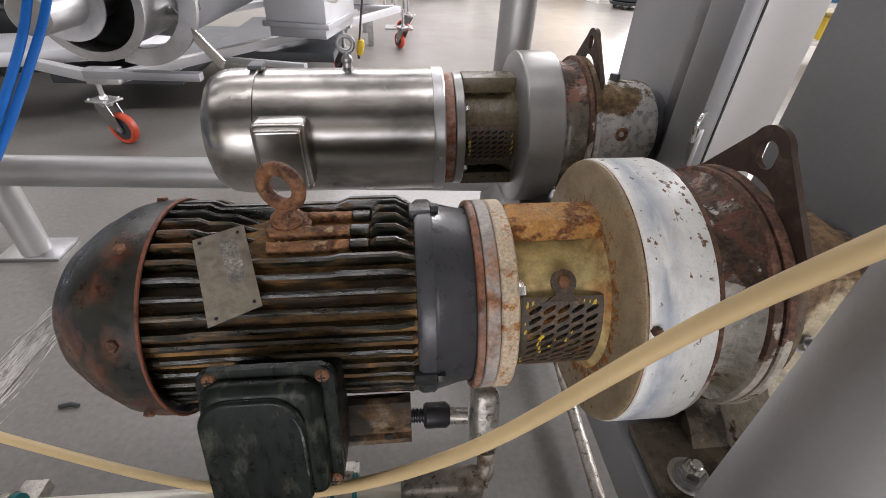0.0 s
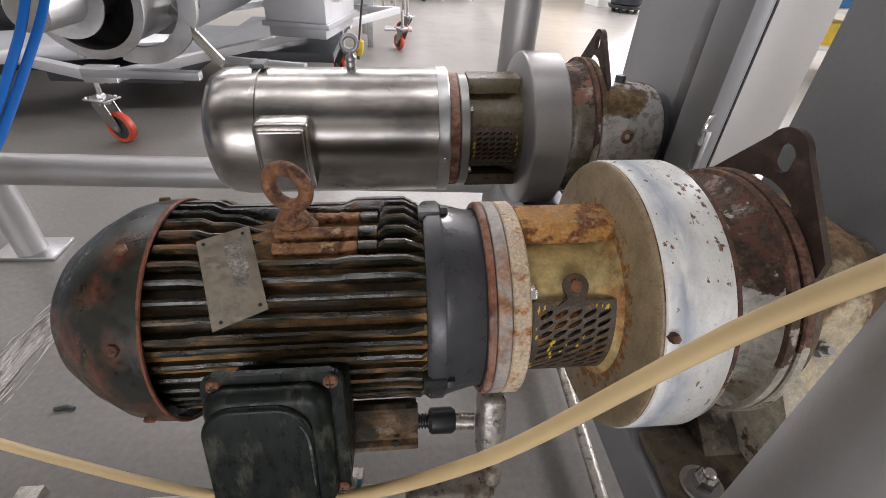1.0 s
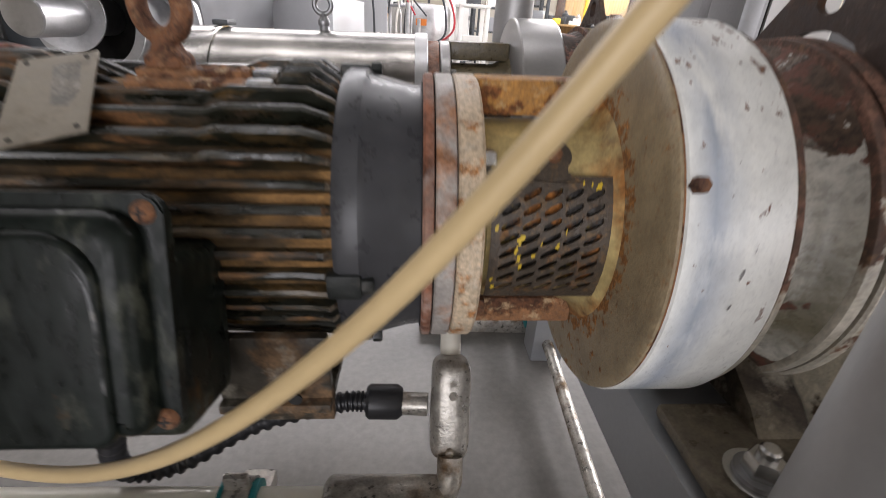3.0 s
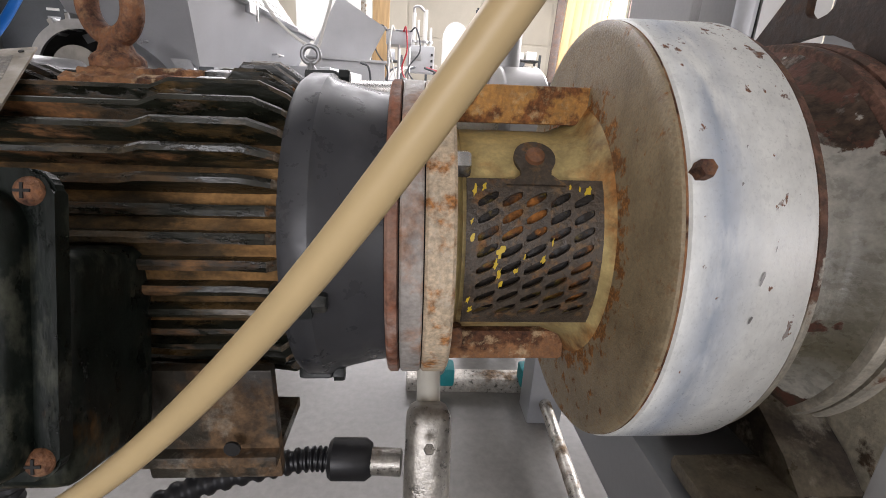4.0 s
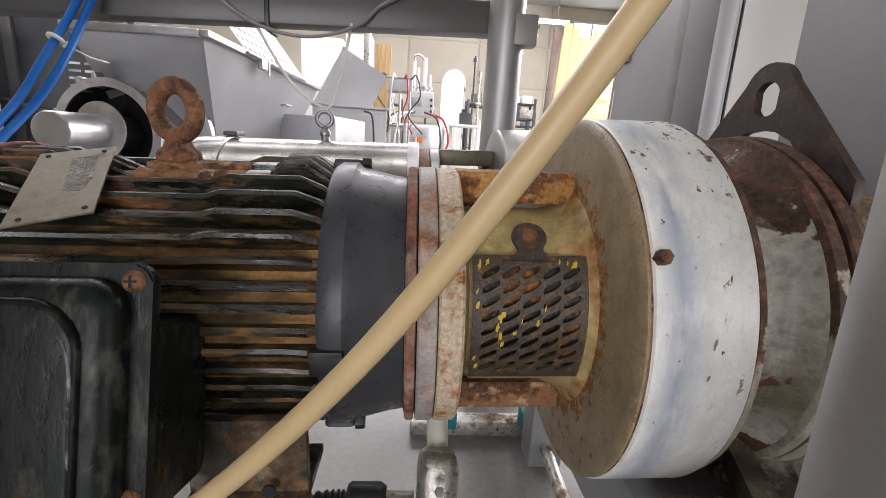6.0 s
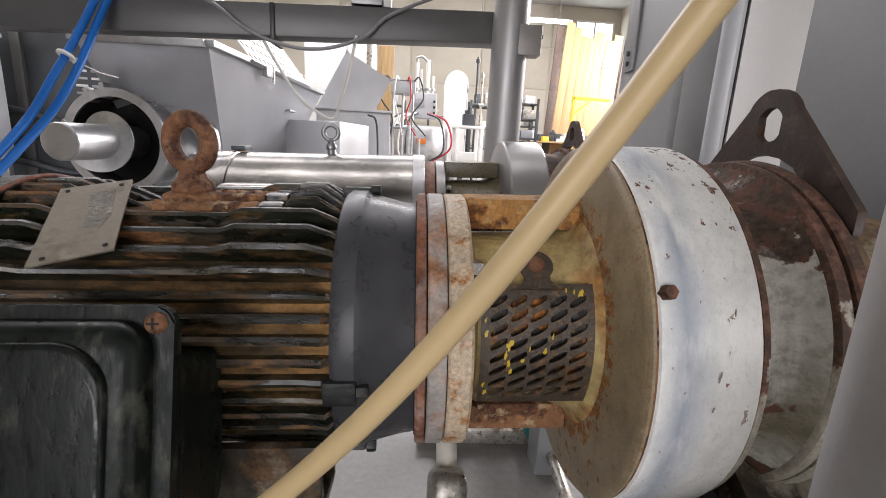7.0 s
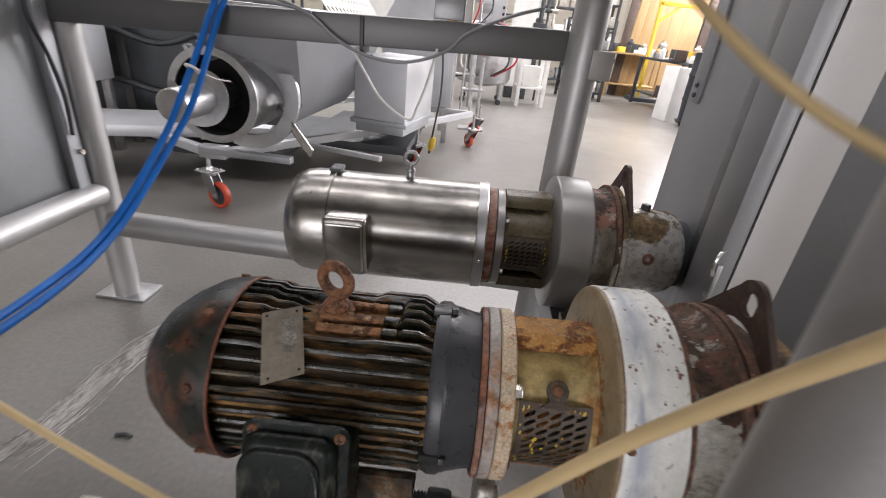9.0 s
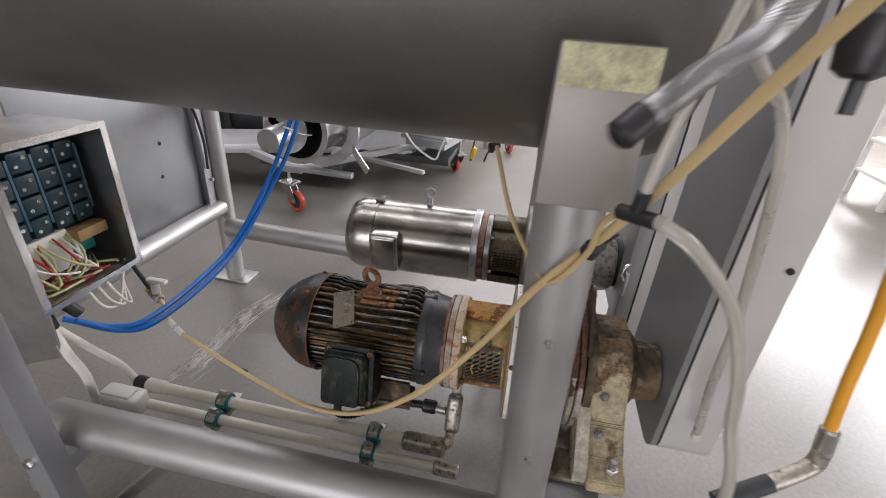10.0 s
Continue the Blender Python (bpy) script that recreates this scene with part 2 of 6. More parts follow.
M["flake_olive"] = worn("olive_gearcase_paint", (0.13, 0.11, 0.08), (0.055, 0.035, 0.026), 0.12, 0.03, 0.3, 0, 9.0, (0.5, 0.47, 0.43), 0.5, (0.8, 1, 1), 0.3, 9.0, (0.2, 0.1, 0.07), 0.3, 0.25, (("z", 0.08, 0.12, 0.6),))
M["case_grey"] = worn("grey_case_paint", (0.4, 0.385, 0.365), (0.17, 0.115, 0.055), 0.1, 0.03, 0.3, 0.3, 9.0, (0.55, 0.5, 0.42), 0.3, None, 0.15, 3.0, (0.09, 0.06, 0.035), 0.3, 0.2, (("z", 0.045, 0.1, 0.55),))
M["flange_worn"] = worn("flange_paint_worn_to_iron", (0.5, 0.46, 0.38), (0.15, 0.075, 0.05), 0.26, 0.04, 0.42, 0, 22.0, (0.28, 0.15, 0.07), 0.5, None, 0.35, 31.0, (0.085, 0.05, 0.034), 0.3, 0.25, (("z", 0.0, 0.085, 0.65),))
M["brown"] = worn("dark_brown_iron", (0.055, 0.034, 0.025), (0.1, 0.05, 0.026), 0.3, 0.12, 0.5, 0, 16.0, (0.26, 0.19, 0.14), 0.25, None, 0.2)
M["greywhite"] = worn("grimy_white_casting", (0.5, 0.46, 0.37), (0.1, 0.065, 0.04), 0.25, 0.04, 0.42, 0, 13.0, (0.3, 0.23, 0.13), 0.5)
M["foot"] = worn("grimy_casting", (0.15, 0.125, 0.088), (0.045, 0.034, 0.024), 0.42, 0.12, 0.38, 0, 9.0, (0.5, 0.46, 0.38), 0.45, None, 0.35, 3.0, None, 0.35, 0.3)
M["olive"] = worn("olive_black_casting", (0.1, 0.078, 0.04), (0.11, 0.055, 0.02), 0.25, 0.14, 0.36, 0, 12.0, (0.2, 0.15, 0.07), 0.3)
M["grey_ring"] = surface("satin_grey_ring", (0.3, 0.293, 0.285), 0.33, 0.6, 0.2, 6.0, 140.0, 0.06)
# Near-black for joints and the seal, and for shade inside holes and recesses
M["hole"] = surface("gap_shade_black", (0.012, 0.011, 0.01), 0.8, 0, 0.2, 20, 200, 0)
M["chrome"] = brushed("bright_bolt_steel", (0.7, 0.69, 0.67), 0.25, (1, 1, 1), 0.3, 1.0, 0.08, 0.03)
M["plate"] = worn("dull_nameplate", (0.29, 0.255, 0.2), (0.2, 0.175, 0.135), 0.25, 0.2, 0.4, 0.5, 22.0, (0.38, 0.34, 0.28), 0.3, None, 0.08, 0.0, None, 0.2, 0.1)
M["hose"] = surface("cream_hose", (0.56, 0.42, 0.22), 0.42, 0, 0.12, 6.0, 90.0, 0.03)
M["white_hose"] = surface("clear_white_hose", (0.66, 0.64, 0.6), 0.35, 0, 0.1, 6.0, 90.0, 0.0)
M["blue_hose"] = surface("blue_hose", (0.003, 0.095, 0.36), 0.36, 0, 0.25, 6.0, 90.0, 0.0, None, 0.3)
M["black_plastic"] = surface("black_plastic", (0.018, 0.018, 0.02), 0.45, 0, 0.3, 20.0, 200.0, 0.1)
M["green"] = surface("green_cushion", (0.009, 0.19, 0.205), 0.55, 0, 0.3, 20.0, 200.0, 0.1)
M["galv"] = worn("cast_conduit_fitting", (0.5, 0.47, 0.42), (0.22, 0.15, 0.09), 0.25, 0.15, 0.36, 0.7, 14.0)
M["scrape"] = worn("scraped_pale_streaks", (0.5, 0.48, 0.455), (0.36, 0.34, 0.32), 0.45, 0.1, 0.7, 0, 30.0, None, 0, (1, 0.3, 1))
M["edge_wear"] = worn("bare_worn_edge", (0.12, 0.095, 0.066), (0.05, 0.03, 0.015), 0.42, 0.08, 0.4, 0.1, 60.0, (0.42, 0.35, 0.27), 0.5, None, 0.35, 0.0, (0.22, 0.1, 0.034), 0.3, 0.3, (), None, 0.68, "World")
M["conduit"] = surface("conduit_tube", (0.74, 0.71, 0.62), 0.34, 0.1, 0.16, 9.0, 120.0, 0.06)
M["wheel_red"] = surface("red_caster_tread", (0.55, 0.07, 0.03), 0.45, 0, 0.2, 20.0, 120.0, 0.05)
M["yellow"] = surface("yellow_plastic", (0.6, 0.42, 0.03), 0.45, 0, 0.2, 20.0, 120.0, 0.05)
M["motor_foot"] = worn("stained_black_foot", (0.04, 0.034, 0.025), (0.12, 0.072, 0.036), 0.35, 0.08, 0.42, 0, 14.0, (0.4, 0.37, 0.3), 0.4, None, 0.35, 5.0, None, 0.35, 0.3)
M["yellow_hose"] = surface("orange_yellow_hose", (0.78, 0.36, 0.03), 0.4, 0, 0.15, 6.0, 90.0, 0.0)
M["relay"] = surface("dark_teal_relay", (0.008, 0.03, 0.042), 0.35, 0, 0.3, 20.0, 90.0, 0.0)
M["wire"] = surface("pale_green_wire", (0.5, 0.52, 0.26), 0.5, 0, 0.2, 20.0, 90.0, 0.0)
M["red_wire"] = surface("red_wire", (0.4, 0.02, 0.03), 0.45, 0, 0.2, 20.0, 90.0, 0.0)
M["sheet_light"] = surface("pale_blasted_sheet", (0.48, 0.485, 0.5), 0.38, 0.35, 0.15, 3.0, 150.0, 0.06)
M["white_paint"] = surface("white_paint", (0.72, 0.71, 0.68), 0.5, 0, 0.12, 5.0, 90.0, 0.05)
M["orange_label"] = surface("orange_paint", (0.7, 0.2, 0.03), 0.5, 0, 0.2, 8.0, 90.0, 0.0)
M["barrel"] = surface("dark_grey_plastic", (0.018, 0.022, 0.03), 0.4, 0, 0.25, 5.0, 90.0, 0.05)
M["primer"] = worn("yellowed_primer", (0.5, 0.48, 0.3), (0.4, 0.4, 0.36), 0.2, 0.1, 0.6, 0, 12.0)
M["guard"] = worn("dark_guard_plate", (0.075, 0.058, 0.042), (0.2, 0.1, 0.04), 0.22, 0.12, 0.42, 0.2, 55.0, (0.3, 0.17, 0.06), 0.4)
M["wood"] = surface("pale_wood", (0.36, 0.23, 0.1), 0.6, 0, 0.4, 5.0, 60.0, 0.1, (6, 6, 0.4))
M["wall"] = surface("cream_hall_wall", (0.5, 0.46, 0.38), 0.7, 0, 0.12, 1.2, 60.0, 0.05)
M["ceiling"] = surface("white_hall_ceiling", (0.48, 0.48, 0.47), 0.8, 0, 0.1, 1.0, 40.0, 0.05)
M["dark"] = surface("dark_machine", (0.05, 0.055, 0.06), 0.5, 0.2, 0.4, 6.0, 90.0, 0.1)
M["shelfblue"] = surface("blue_bin", (0.02, 0.12, 0.28), 0.5, 0, 0.2, 6.0, 90.0, 0.0)

M["fin_tip"] = worn("worn_fin_tips", (0.016, 0.0165, 0.011), (0.19, 0.095, 0.035), 0.34, 0.08, 0.3, 0, 15.0, (0.36, 0.26, 0.15), 0.28, (0.35, 1, 1), 0.45, 23.0, (0.08, 0.046, 0.018), 0.3, 0.4, (), None, 0.7, "World", 0.6)

M["fin_root"] = worn("rusted_fin_roots", (0.05, 0.032, 0.014), (0.23, 0.125, 0.045), 0.48, 0.12, 0.55, 0, 12.0, (0.36, 0.22, 0.09), 0.4, (0.4, 1, 1), 0.45, 23.0, None, 0.3, 0.4, (), None, 0.68, "World", 0.3)

M["red_rust"] = worn("red_rust", (0.2, 0.065, 0.034), (0.09, 0.035, 0.02), 0.35, 0.16, 0.7, 0, 24.0)

M["box_ridge"] = worn("rubbed_box_ridge", (0.06, 0.064, 0.066), (0.016, 0.019, 0.018), 0.45, 0.12, 0.38, 0, 26.0, (0.3, 0.28, 0.25), 0.5, None, 0.2, 2.0)

M["dome"] = worn("brown_stained_dome", (0.16, 0.105, 0.055), (0.05, 0.033, 0.02), 0.35, 0.14, 0.45, 0, 9.0, (0.4, 0.31, 0.18), 0.4, None, 0.3, 6.0, None, 0.3, 0.2, (("z", -0.02, 0.09, 0.4),))
M["cream_cast"] = worn("cream_stained_casting", (0.42, 0.35, 0.22), (0.16, 0.1, 0.05), 0.26, 0.1, 0.4, 0, 14.0, (0.1, 0.07, 0.04), 0.6, None, 0.3, 8.0, None, 0.35, 0.25, (("z", 0.0, 0.1, 0.5),))
M["clear_hose"] = surface("clear_hose", (0.62, 0.6, 0.55), 0.3, 0, 0.15, 12.0, 90.0, 0.0)
M["clear_hose"].node_tree.nodes["Principled BSDF"].inputs["Transmission Weight"].default_value = 0.5
M["saddle"] = surface("grey_brown_steel_plate", (0.3, 0.285, 0.268), 0.5, 0.35, 0.14, 5.0, 160.0, 0.06)
M["rail_grey"] = surface("blue_grey_rail", (0.06, 0.11, 0.15), 0.4, 0.2, 0.3, 20.0, 90.0, 0.0)
M["cable_grey"] = surface("grey_cable_sheath", (0.2, 0.2, 0.205), 0.4, 0, 0.2, 8.0, 90.0, 0.0)
M["beam"] = surface("dark_grey_beam", (0.11, 0.108, 0.105), 0.42, 0.35, 0.2, 3.0, 150.0, 0.05)
M["plate_smudge"] = worn("dark_smudge_on_plate", (0.22, 0.205, 0.18), (0.32, 0.295, 0.255), 0.45, 0.2, 0.45, 0.5, 60.0)


def concrete():
    m, nt, b = nodes_of("sealed_concrete")
    a = noise_node(nt, 0.9, 6, 0.6)
    c = noise_node(nt, 5.0, 7, 0.62, None, 3)
    d = noise_node(nt, 60.0, 4, 0.6, None, 6)
    col = mix(nt, ramp(nt, a, 0.35, 0.65), (0.14, 0.132, 0.12), (0.19, 0.18, 0.167))
    col = mix(nt, ramp(nt, c, 0.6, 0.85), col, (0.12, 0.112, 0.1))
    col = mix(nt, 0.2, col, ramp(nt, d, 0.3, 0.7, (0.08, 0.074, 0.067, 1), (0.31, 0.295, 0.275, 1)))
    nt.links.new(col, b.inputs["Base Color"])
    e = noise_node(nt, 3.0, 6, 0.7, (1.0, 9.0, 1.0), 11)
    col = mix(nt, ramp(nt, e, 0.6, 0.68, (0, 0, 0, 1), (0.3, 0.3, 0.3, 1)), col, (0.4, 0.385, 0.36))
    nt.links.new(ramp(nt, c, 0.3, 0.7, (0.3, 0.3, 0.3, 1), (0.36, 0.36, 0.36, 1)), b.inputs["Roughness"])
    bump(nt, b, d, 0.08, 0.001)
    return m


M["concrete"] = concrete()


def stain(m, pts, colour, dark):
    """Ragged blooms of rust round given points of the part."""
    nt, b = m.node_tree, m.node_tree.nodes["Principled BSDF"]
    c = b.inputs["Base Color"].links[0].from_socket
    n = stretch_fac(nt, noise_node(nt, 55.0, 7, 0.66, None, 2.5))
    tone = mix(nt, ramp(nt, stretch_fac(nt, noise_node(nt, 120.0, 5, 0.6, None, 4.5)), 0.2, 0.8), dark, colour)
    tc = nt.nodes.new("ShaderNodeTexCoord")
    for p, r in pts:
        d = nt.nodes.new("ShaderNodeVectorMath")
        d.operation = "DISTANCE"
        nt.links.new(tc.outputs["Object"], d.inputs[0])
        d.inputs[1].default_value = p
        w = calc(nt, "ADD", d.outputs["Value"], mapped(nt, n, 0.0, 1.0, -0.7 * r, 0.7 * r))
        c = mix(nt, mapped(nt, w, 0.0, r, 0.55, 0.0), c, tone)
    nt.links.new(c, b.inputs["Base Color"])


M["inner"] = worn("rusty_coupling", (0.02, 0.014, 0.009), (0.4, 0.15, 0.03), 0.3, 0.12, 0.6, 0, 28.0, (0.5, 0.36, 0.05), 0.4)


def glow(name, color, strength):
    m, nt, b = nodes_of(name)
    b.inputs["Base Color"].default_value = (0.9, 0.9, 0.9, 1)
    b.inputs["Emission Color"].default_value = (*color, 1)
    b.inputs["Emission Strength"].default_value = strength
    return m


M["tube_glow"] = glow("fluorescent_tube", (1, 0.98, 0.93), 9.0)
M["sky_glow"] = glow("bright_daylight_outside", (0.95, 0.98, 1.0), 5.0)

# ---- mesh helpers ----


def mesh_of(bm, name, sharp=38):
    me = bpy.data.meshes.new(name)
    bmesh.ops.recalc_face_normals(bm, faces=bm.faces)
    bm.to_mesh(me)
    bm.free()
    me.shade_smooth()
    me.set_sharp_from_angle(angle=radians(sharp))
    return me


def part(name, bm, material, parent=None, label="", m=None):
    me = mesh_of(bm, name)
    me.materials.append(M[material])
    ob = new(name, me)
    if parent:
        ob.parent = parent
    if m:
        ob.matrix_local = m
    if label:
        ob["label"] = label
    return ob


def thing(name, m, label, category, group="", kind=""):
    return tagged_at(new(name), m, label, category, group, kind)


def tagged_at(ob, m, label, category, group="", kind=""):
    ob.matrix_world = m
    return tagged(ob, label, category, group, kind)


def single(name, bm, material, label, category, group="", kind="", m=None):
    ob = part(name, bm, material)
    if m:
        ob.matrix_world = m
    return tagged(ob, label, category, group, kind)


def join(bm, other):
    tmp = bpy.data.meshes.new("tmp")
    other.to_mesh(tmp)
    other.free()
    bm.from_mesh(tmp)
    bpy.data.meshes.remove(tmp)
    return bm


def box(c, s, bev=0.0, m=None, bm=None, seg=2):
    b = bmesh.new()
    bmesh.ops.create_cube(b, size=1.0, matrix=Matrix.Translation(c) @ Matrix.Diagonal((*s, 1)))
    if bev:
        bmesh.ops.bevel(b, geom=b.edges[:], offset=bev, segments=seg, profile=0.6, affect="EDGES")
    if m:
        bmesh.ops.transform(b, matrix=m, verts=b.verts)
    return join(bm, b) if bm else b


def lathe(prof, seg=64, bm=None, m=None, a0=0.0, a1=360.0):
    """Revolve (x, r) rows about the x axis; ends with r > 0 are capped, unless the profile closes on itself."""
    b = bmesh.new()
    full = abs(a1 - a0) >= 360
    n = seg if full else seg + 1
    rings = []
    for x, r in prof:
        if r < 1e-6:
            rings.append([b.verts.new((x, 0, 0))])
            continue
        ring = []
        for i in range(n):
            a = radians(a0 + (a1 - a0) * i / seg)
            ring.append(b.verts.new((x, -r * math.cos(a), r * math.sin(a))))
        rings.append(ring)
    for p, q in zip(rings, rings[1:]):
        for i in range(seg):
            j = (i + 1) % n
            if len(p) == 1 and len(q) > 1:
                b.faces.new((p[0], q[j], q[i]))
            elif len(q) == 1 and len(p) > 1:
                b.faces.new((p[i], p[j], q[0]))
            elif len(p) > 1:
                b.faces.new((p[i], p[j], q[j], q[i]))
    if full and tuple(prof[0]) != tuple(prof[-1]):
        for ring in (rings[0], rings[-1]):
            if len(ring) > 1:
                b.faces.new(ring)
    if m:
        bmesh.ops.transform(b, matrix=m, verts=b.verts)
    return join(bm, b) if bm else b


def rod(p0, p1, r, seg=20, bm=None, r1=None, bev=0.0):
    """A round bar from p0 to p1."""
    p0, p1 = Vector(p0), Vector(p1)
    d = p1 - p0
    L = d.length
    r1 = r if r1 is None else r1
    prof = [(0, r), (L, r1)] if not bev else [(0, r - bev), (bev, r), (L - bev, r1), (L, r1 - bev)]
    q = d.to_track_quat("X", "Z").to_matrix().to_4x4()
    return lathe(prof, seg, bm, Matrix.Translation(p0) @ q)


def hexhead(p, axis, r, h, bm=None):
    p, axis = Vector(p), Vector(axis).normalized()
    q = axis.to_track_quat("X", "Z").to_matrix().to_4x4()
    return lathe([(0, r), (h * 0.8, r), (h, r * 0.86)], 6, bm, Matrix.Translation(p) @ q)


def spline(pts, n=8):
    """Catmull-Rom through the points."""
    pts = [Vector(p) for p in pts]
    ext = [2 * pts[0] - pts[1], *pts, 2 * pts[-1] - pts[-2]]
    out = []
    for i in range(1, len(ext) - 2):
        a, b, c, d = ext[i - 1:i + 3]
        for k in range(n):
            t = k / n
            out.append(0.5 * ((2 * b) + (c - a) * t + (2 * a - 5 * b + 4 * c - d) * t * t + (3 * b - a - 3 * c + d) * t ** 3))
    out.append(pts[-1])
    return out


def sweep(pts, r, seg=12, bm=None, closed=False, radii=None):
    """A tube along a polyline."""
    pts = [Vector(p) for p in pts]
    b = bmesh.new()
    n = len(pts)
    rings = []
    ref = None
    for i, p in enumerate(pts):
        if closed:
            t = pts[(i + 1) % n] - pts[i - 1]
        else:
            t = pts[min(i + 1, n - 1)] - pts[max(i - 1, 0)]
        t.normalize()
        if ref is None:
            ref = t.orthogonal().normalized()
        ref = (ref - t * ref.dot(t)).normalized()
        u = t.cross(ref)
        rr = radii[i] if radii else r
        rings.append([b.verts.new(p + rr * (math.cos(2 * math.pi * k / seg) * ref + math.sin(2 * math.pi * k / seg) * u)) for k in range(seg)])
    pairs = list(zip(rings, rings[1:]))
    if closed:
        pairs.append((rings[-1], rings[0]))
    for p, q in pairs:
        for k in range(seg):
            b.faces.new((p[k], p[(k + 1) % seg], q[(k + 1) % seg], q[k]))
    if not closed:
        b.faces.new(rings[0][::-1])
        b.faces.new(rings[-1])
    return join(bm, b) if bm else b


def torus(c, R, r, normal, seg=40, rs=14, bm=None, squash=1.0, up=None):
    n = Vector(normal).normalized()
    u = (Vector(up) if up else n.orthogonal()).normalized()
    u = (u - n * u.dot(n)).normalized()
    v = n.cross(u)
    pts = [Vector(c) + R * (math.cos(2 * math.pi * i / seg) * u * squash + math.sin(2 * math.pi * i / seg) * v) for i in range(seg)]
    return sweep(pts, r, rs, bm, True)


def prism(poly, h, m=None, bm=None, bev=0.0):
    """A plate: the polygon in xy, pulled up by h along z."""
    b = bmesh.new()
    lo = [b.verts.new((x, y, 0)) for x, y in poly]
    hi = [b.verts.new((x, y, h)) for x, y in poly]
    b.faces.new(lo[::-1])
    b.faces.new(hi)
    n = len(poly)
    for i in range(n):
        b.faces.new((lo[i], lo[(i + 1) % n], hi[(i + 1) % n], hi[i]))
    if bev:
        bmesh.ops.bevel(b, geom=b.edges[:], offset=bev, segments=2, affect="EDGES")
    if m:
        bmesh.ops.transform(b, matrix=m, verts=b.verts)
    return join(bm, b) if bm else b


def holed(outer, inner, h, m=None, bm=None):
    """A plate with a hole: two loops of the same count, pulled up by h."""
    b = bmesh.new()
    n = len(outer)
    rows = [[b.verts.new((x, y, z)) for x, y in loop] for loop, z in ((outer, 0), (outer, h), (inner, h), (inner, 0))]
    for k in range(4):
        p, q = rows[k], rows[(k + 1) % 4]
        for i in range(n):
            b.faces.new((p[i], p[(i + 1) % n], q[(i + 1) % n], q[i]))
    if m:
        bmesh.ops.transform(b, matrix=m, verts=b.verts)
    return join(bm, b) if bm else b


def ring_loop(cx, cy, r, n, ph=0.0):
    return [(cx + r * math.cos(2 * math.pi * i / n + ph), cy + r * math.sin(2 * math.pi * i / n + ph)) for i in range(n)]

# ---- the hall ----


def flat(x0, x1, y0, y1, z0, z1, bm=None):
    return box(((x0 + x1) / 2, (y0 + y1) / 2, (z0 + z1) / 2), (x1 - x0, y1 - y0, z1 - z0), 0, None, bm)


X0, X1, Y0, Y1, H = -10.0, 7.0, -8.0, 17.0, 5.6
single("floor", flat(X0, X1, Y0, Y1, -0.2, 0.0), "concrete", "grey sealed concrete hall floor with stains", "floor", "", "structure")
single("ceiling", flat(X0, X1, Y0, Y1, H, H + 0.15), "ceiling", "white hall ceiling", "ceiling", "", "structure")
single("wall_north", flat(X0, X1, Y1, Y1 + 0.2, 0, H), "wall", "cream panelled hall wall", "wall", "", "structure")
bm = flat(X0, -4.4, Y0 - 0.2, Y0, 0, H)
flat(1.2, X1, Y0 - 0.2, Y0, 0, H, bm)
flat(-4.4, 1.2, Y0 - 0.2, Y0, 3.2, H, bm)
single("wall_south", bm, "wall", "cream hall wall with an open roll-up doorway", "wall", "", "structure")
bm = flat(X1, X1 + 0.2, Y0, -5.9, 0, H)
flat(X1, X1 + 0.2, -0.7, 4.0, 0, H, bm)
flat(X1, X1 + 0.2, -5.9, -0.7, 2.3, H, bm)
flat(X1, X1 + 0.2, 4.0, Y1, 0, 2.9, bm)
flat(X1, X1 + 0.2, 4.0, Y1, 4.3, H, bm)
for y0, y1 in ((4.0, 4.5), (6.9, 8.9), (10.4, 12.0), (13.4, Y1)):
    flat(X1, X1 + 0.2, y0, y1, 2.9, 4.3, bm)
single("wall_east", bm, "wall", "cream hall wall with a band of windows", "wall", "", "structure")
single("wall_west", flat(X0 - 0.2, X0, Y0, Y1, 0, H), "wall", "cream hall wall", "wall", "", "structure")

# ---- frame of the machine ----
frame_thing = thing("tube_stand", pose(0, 0, 0), "welded grey stainless tube frame standing on the floor", "stand")
part("leg", rod((0.3705, 0.2175, 0.0), (0.329, 0.185, 1.2), 0.0532, 48), "tube", frame_thing)
part("leg", rod((0.35, 1.37, 0.0), (0.35, 1.37, 2.4), 0.048, 40), "tube", frame_thing)
part("leg", rod((-1.225, 1.44, 0.0), (-1.225, 1.44, 1.25), 0.045, 40), "tube", frame_thing)
part("rear_rail", rod((-1.2, 1.42, 0.325), (0.33, 1.38, 0.325), 0.048, 36), "tube", frame_thing)
part("side_rail", rod((-1.225, 1.41, 0.44), (-1.225, 0.12, 0.44), 0.042, 32), "tube", frame_thing)
part("front_rail", rod((-0.95, 0.216, 0.3), (0.33, 0.216, 0.3), 0.058, 36), "tube", frame_thing)
part("foot_plate", box((-1.228, 1.45, 0.007), (0.195, 0.125, 0.014), 0.003), "steel", frame_thing)
part("cross_beam", box((0, 0, 0), (1.62, 0.07, 0.082), 0.006, pose(-0.46, 1.42, 1.052, 0, -1.6, 0)), "beam", frame_thing)
bm = box((0.331, 0.27, 1.2835), (0.115, 0.37, 0.197), 0.006)
part("saddle", bm, "saddle", frame_thing)
part("primer_patch", box((0.331, 0.084, 1.357), (0.108, 0.003, 0.048), 0.001), "primer", frame_thing, "yellowed primer patch")

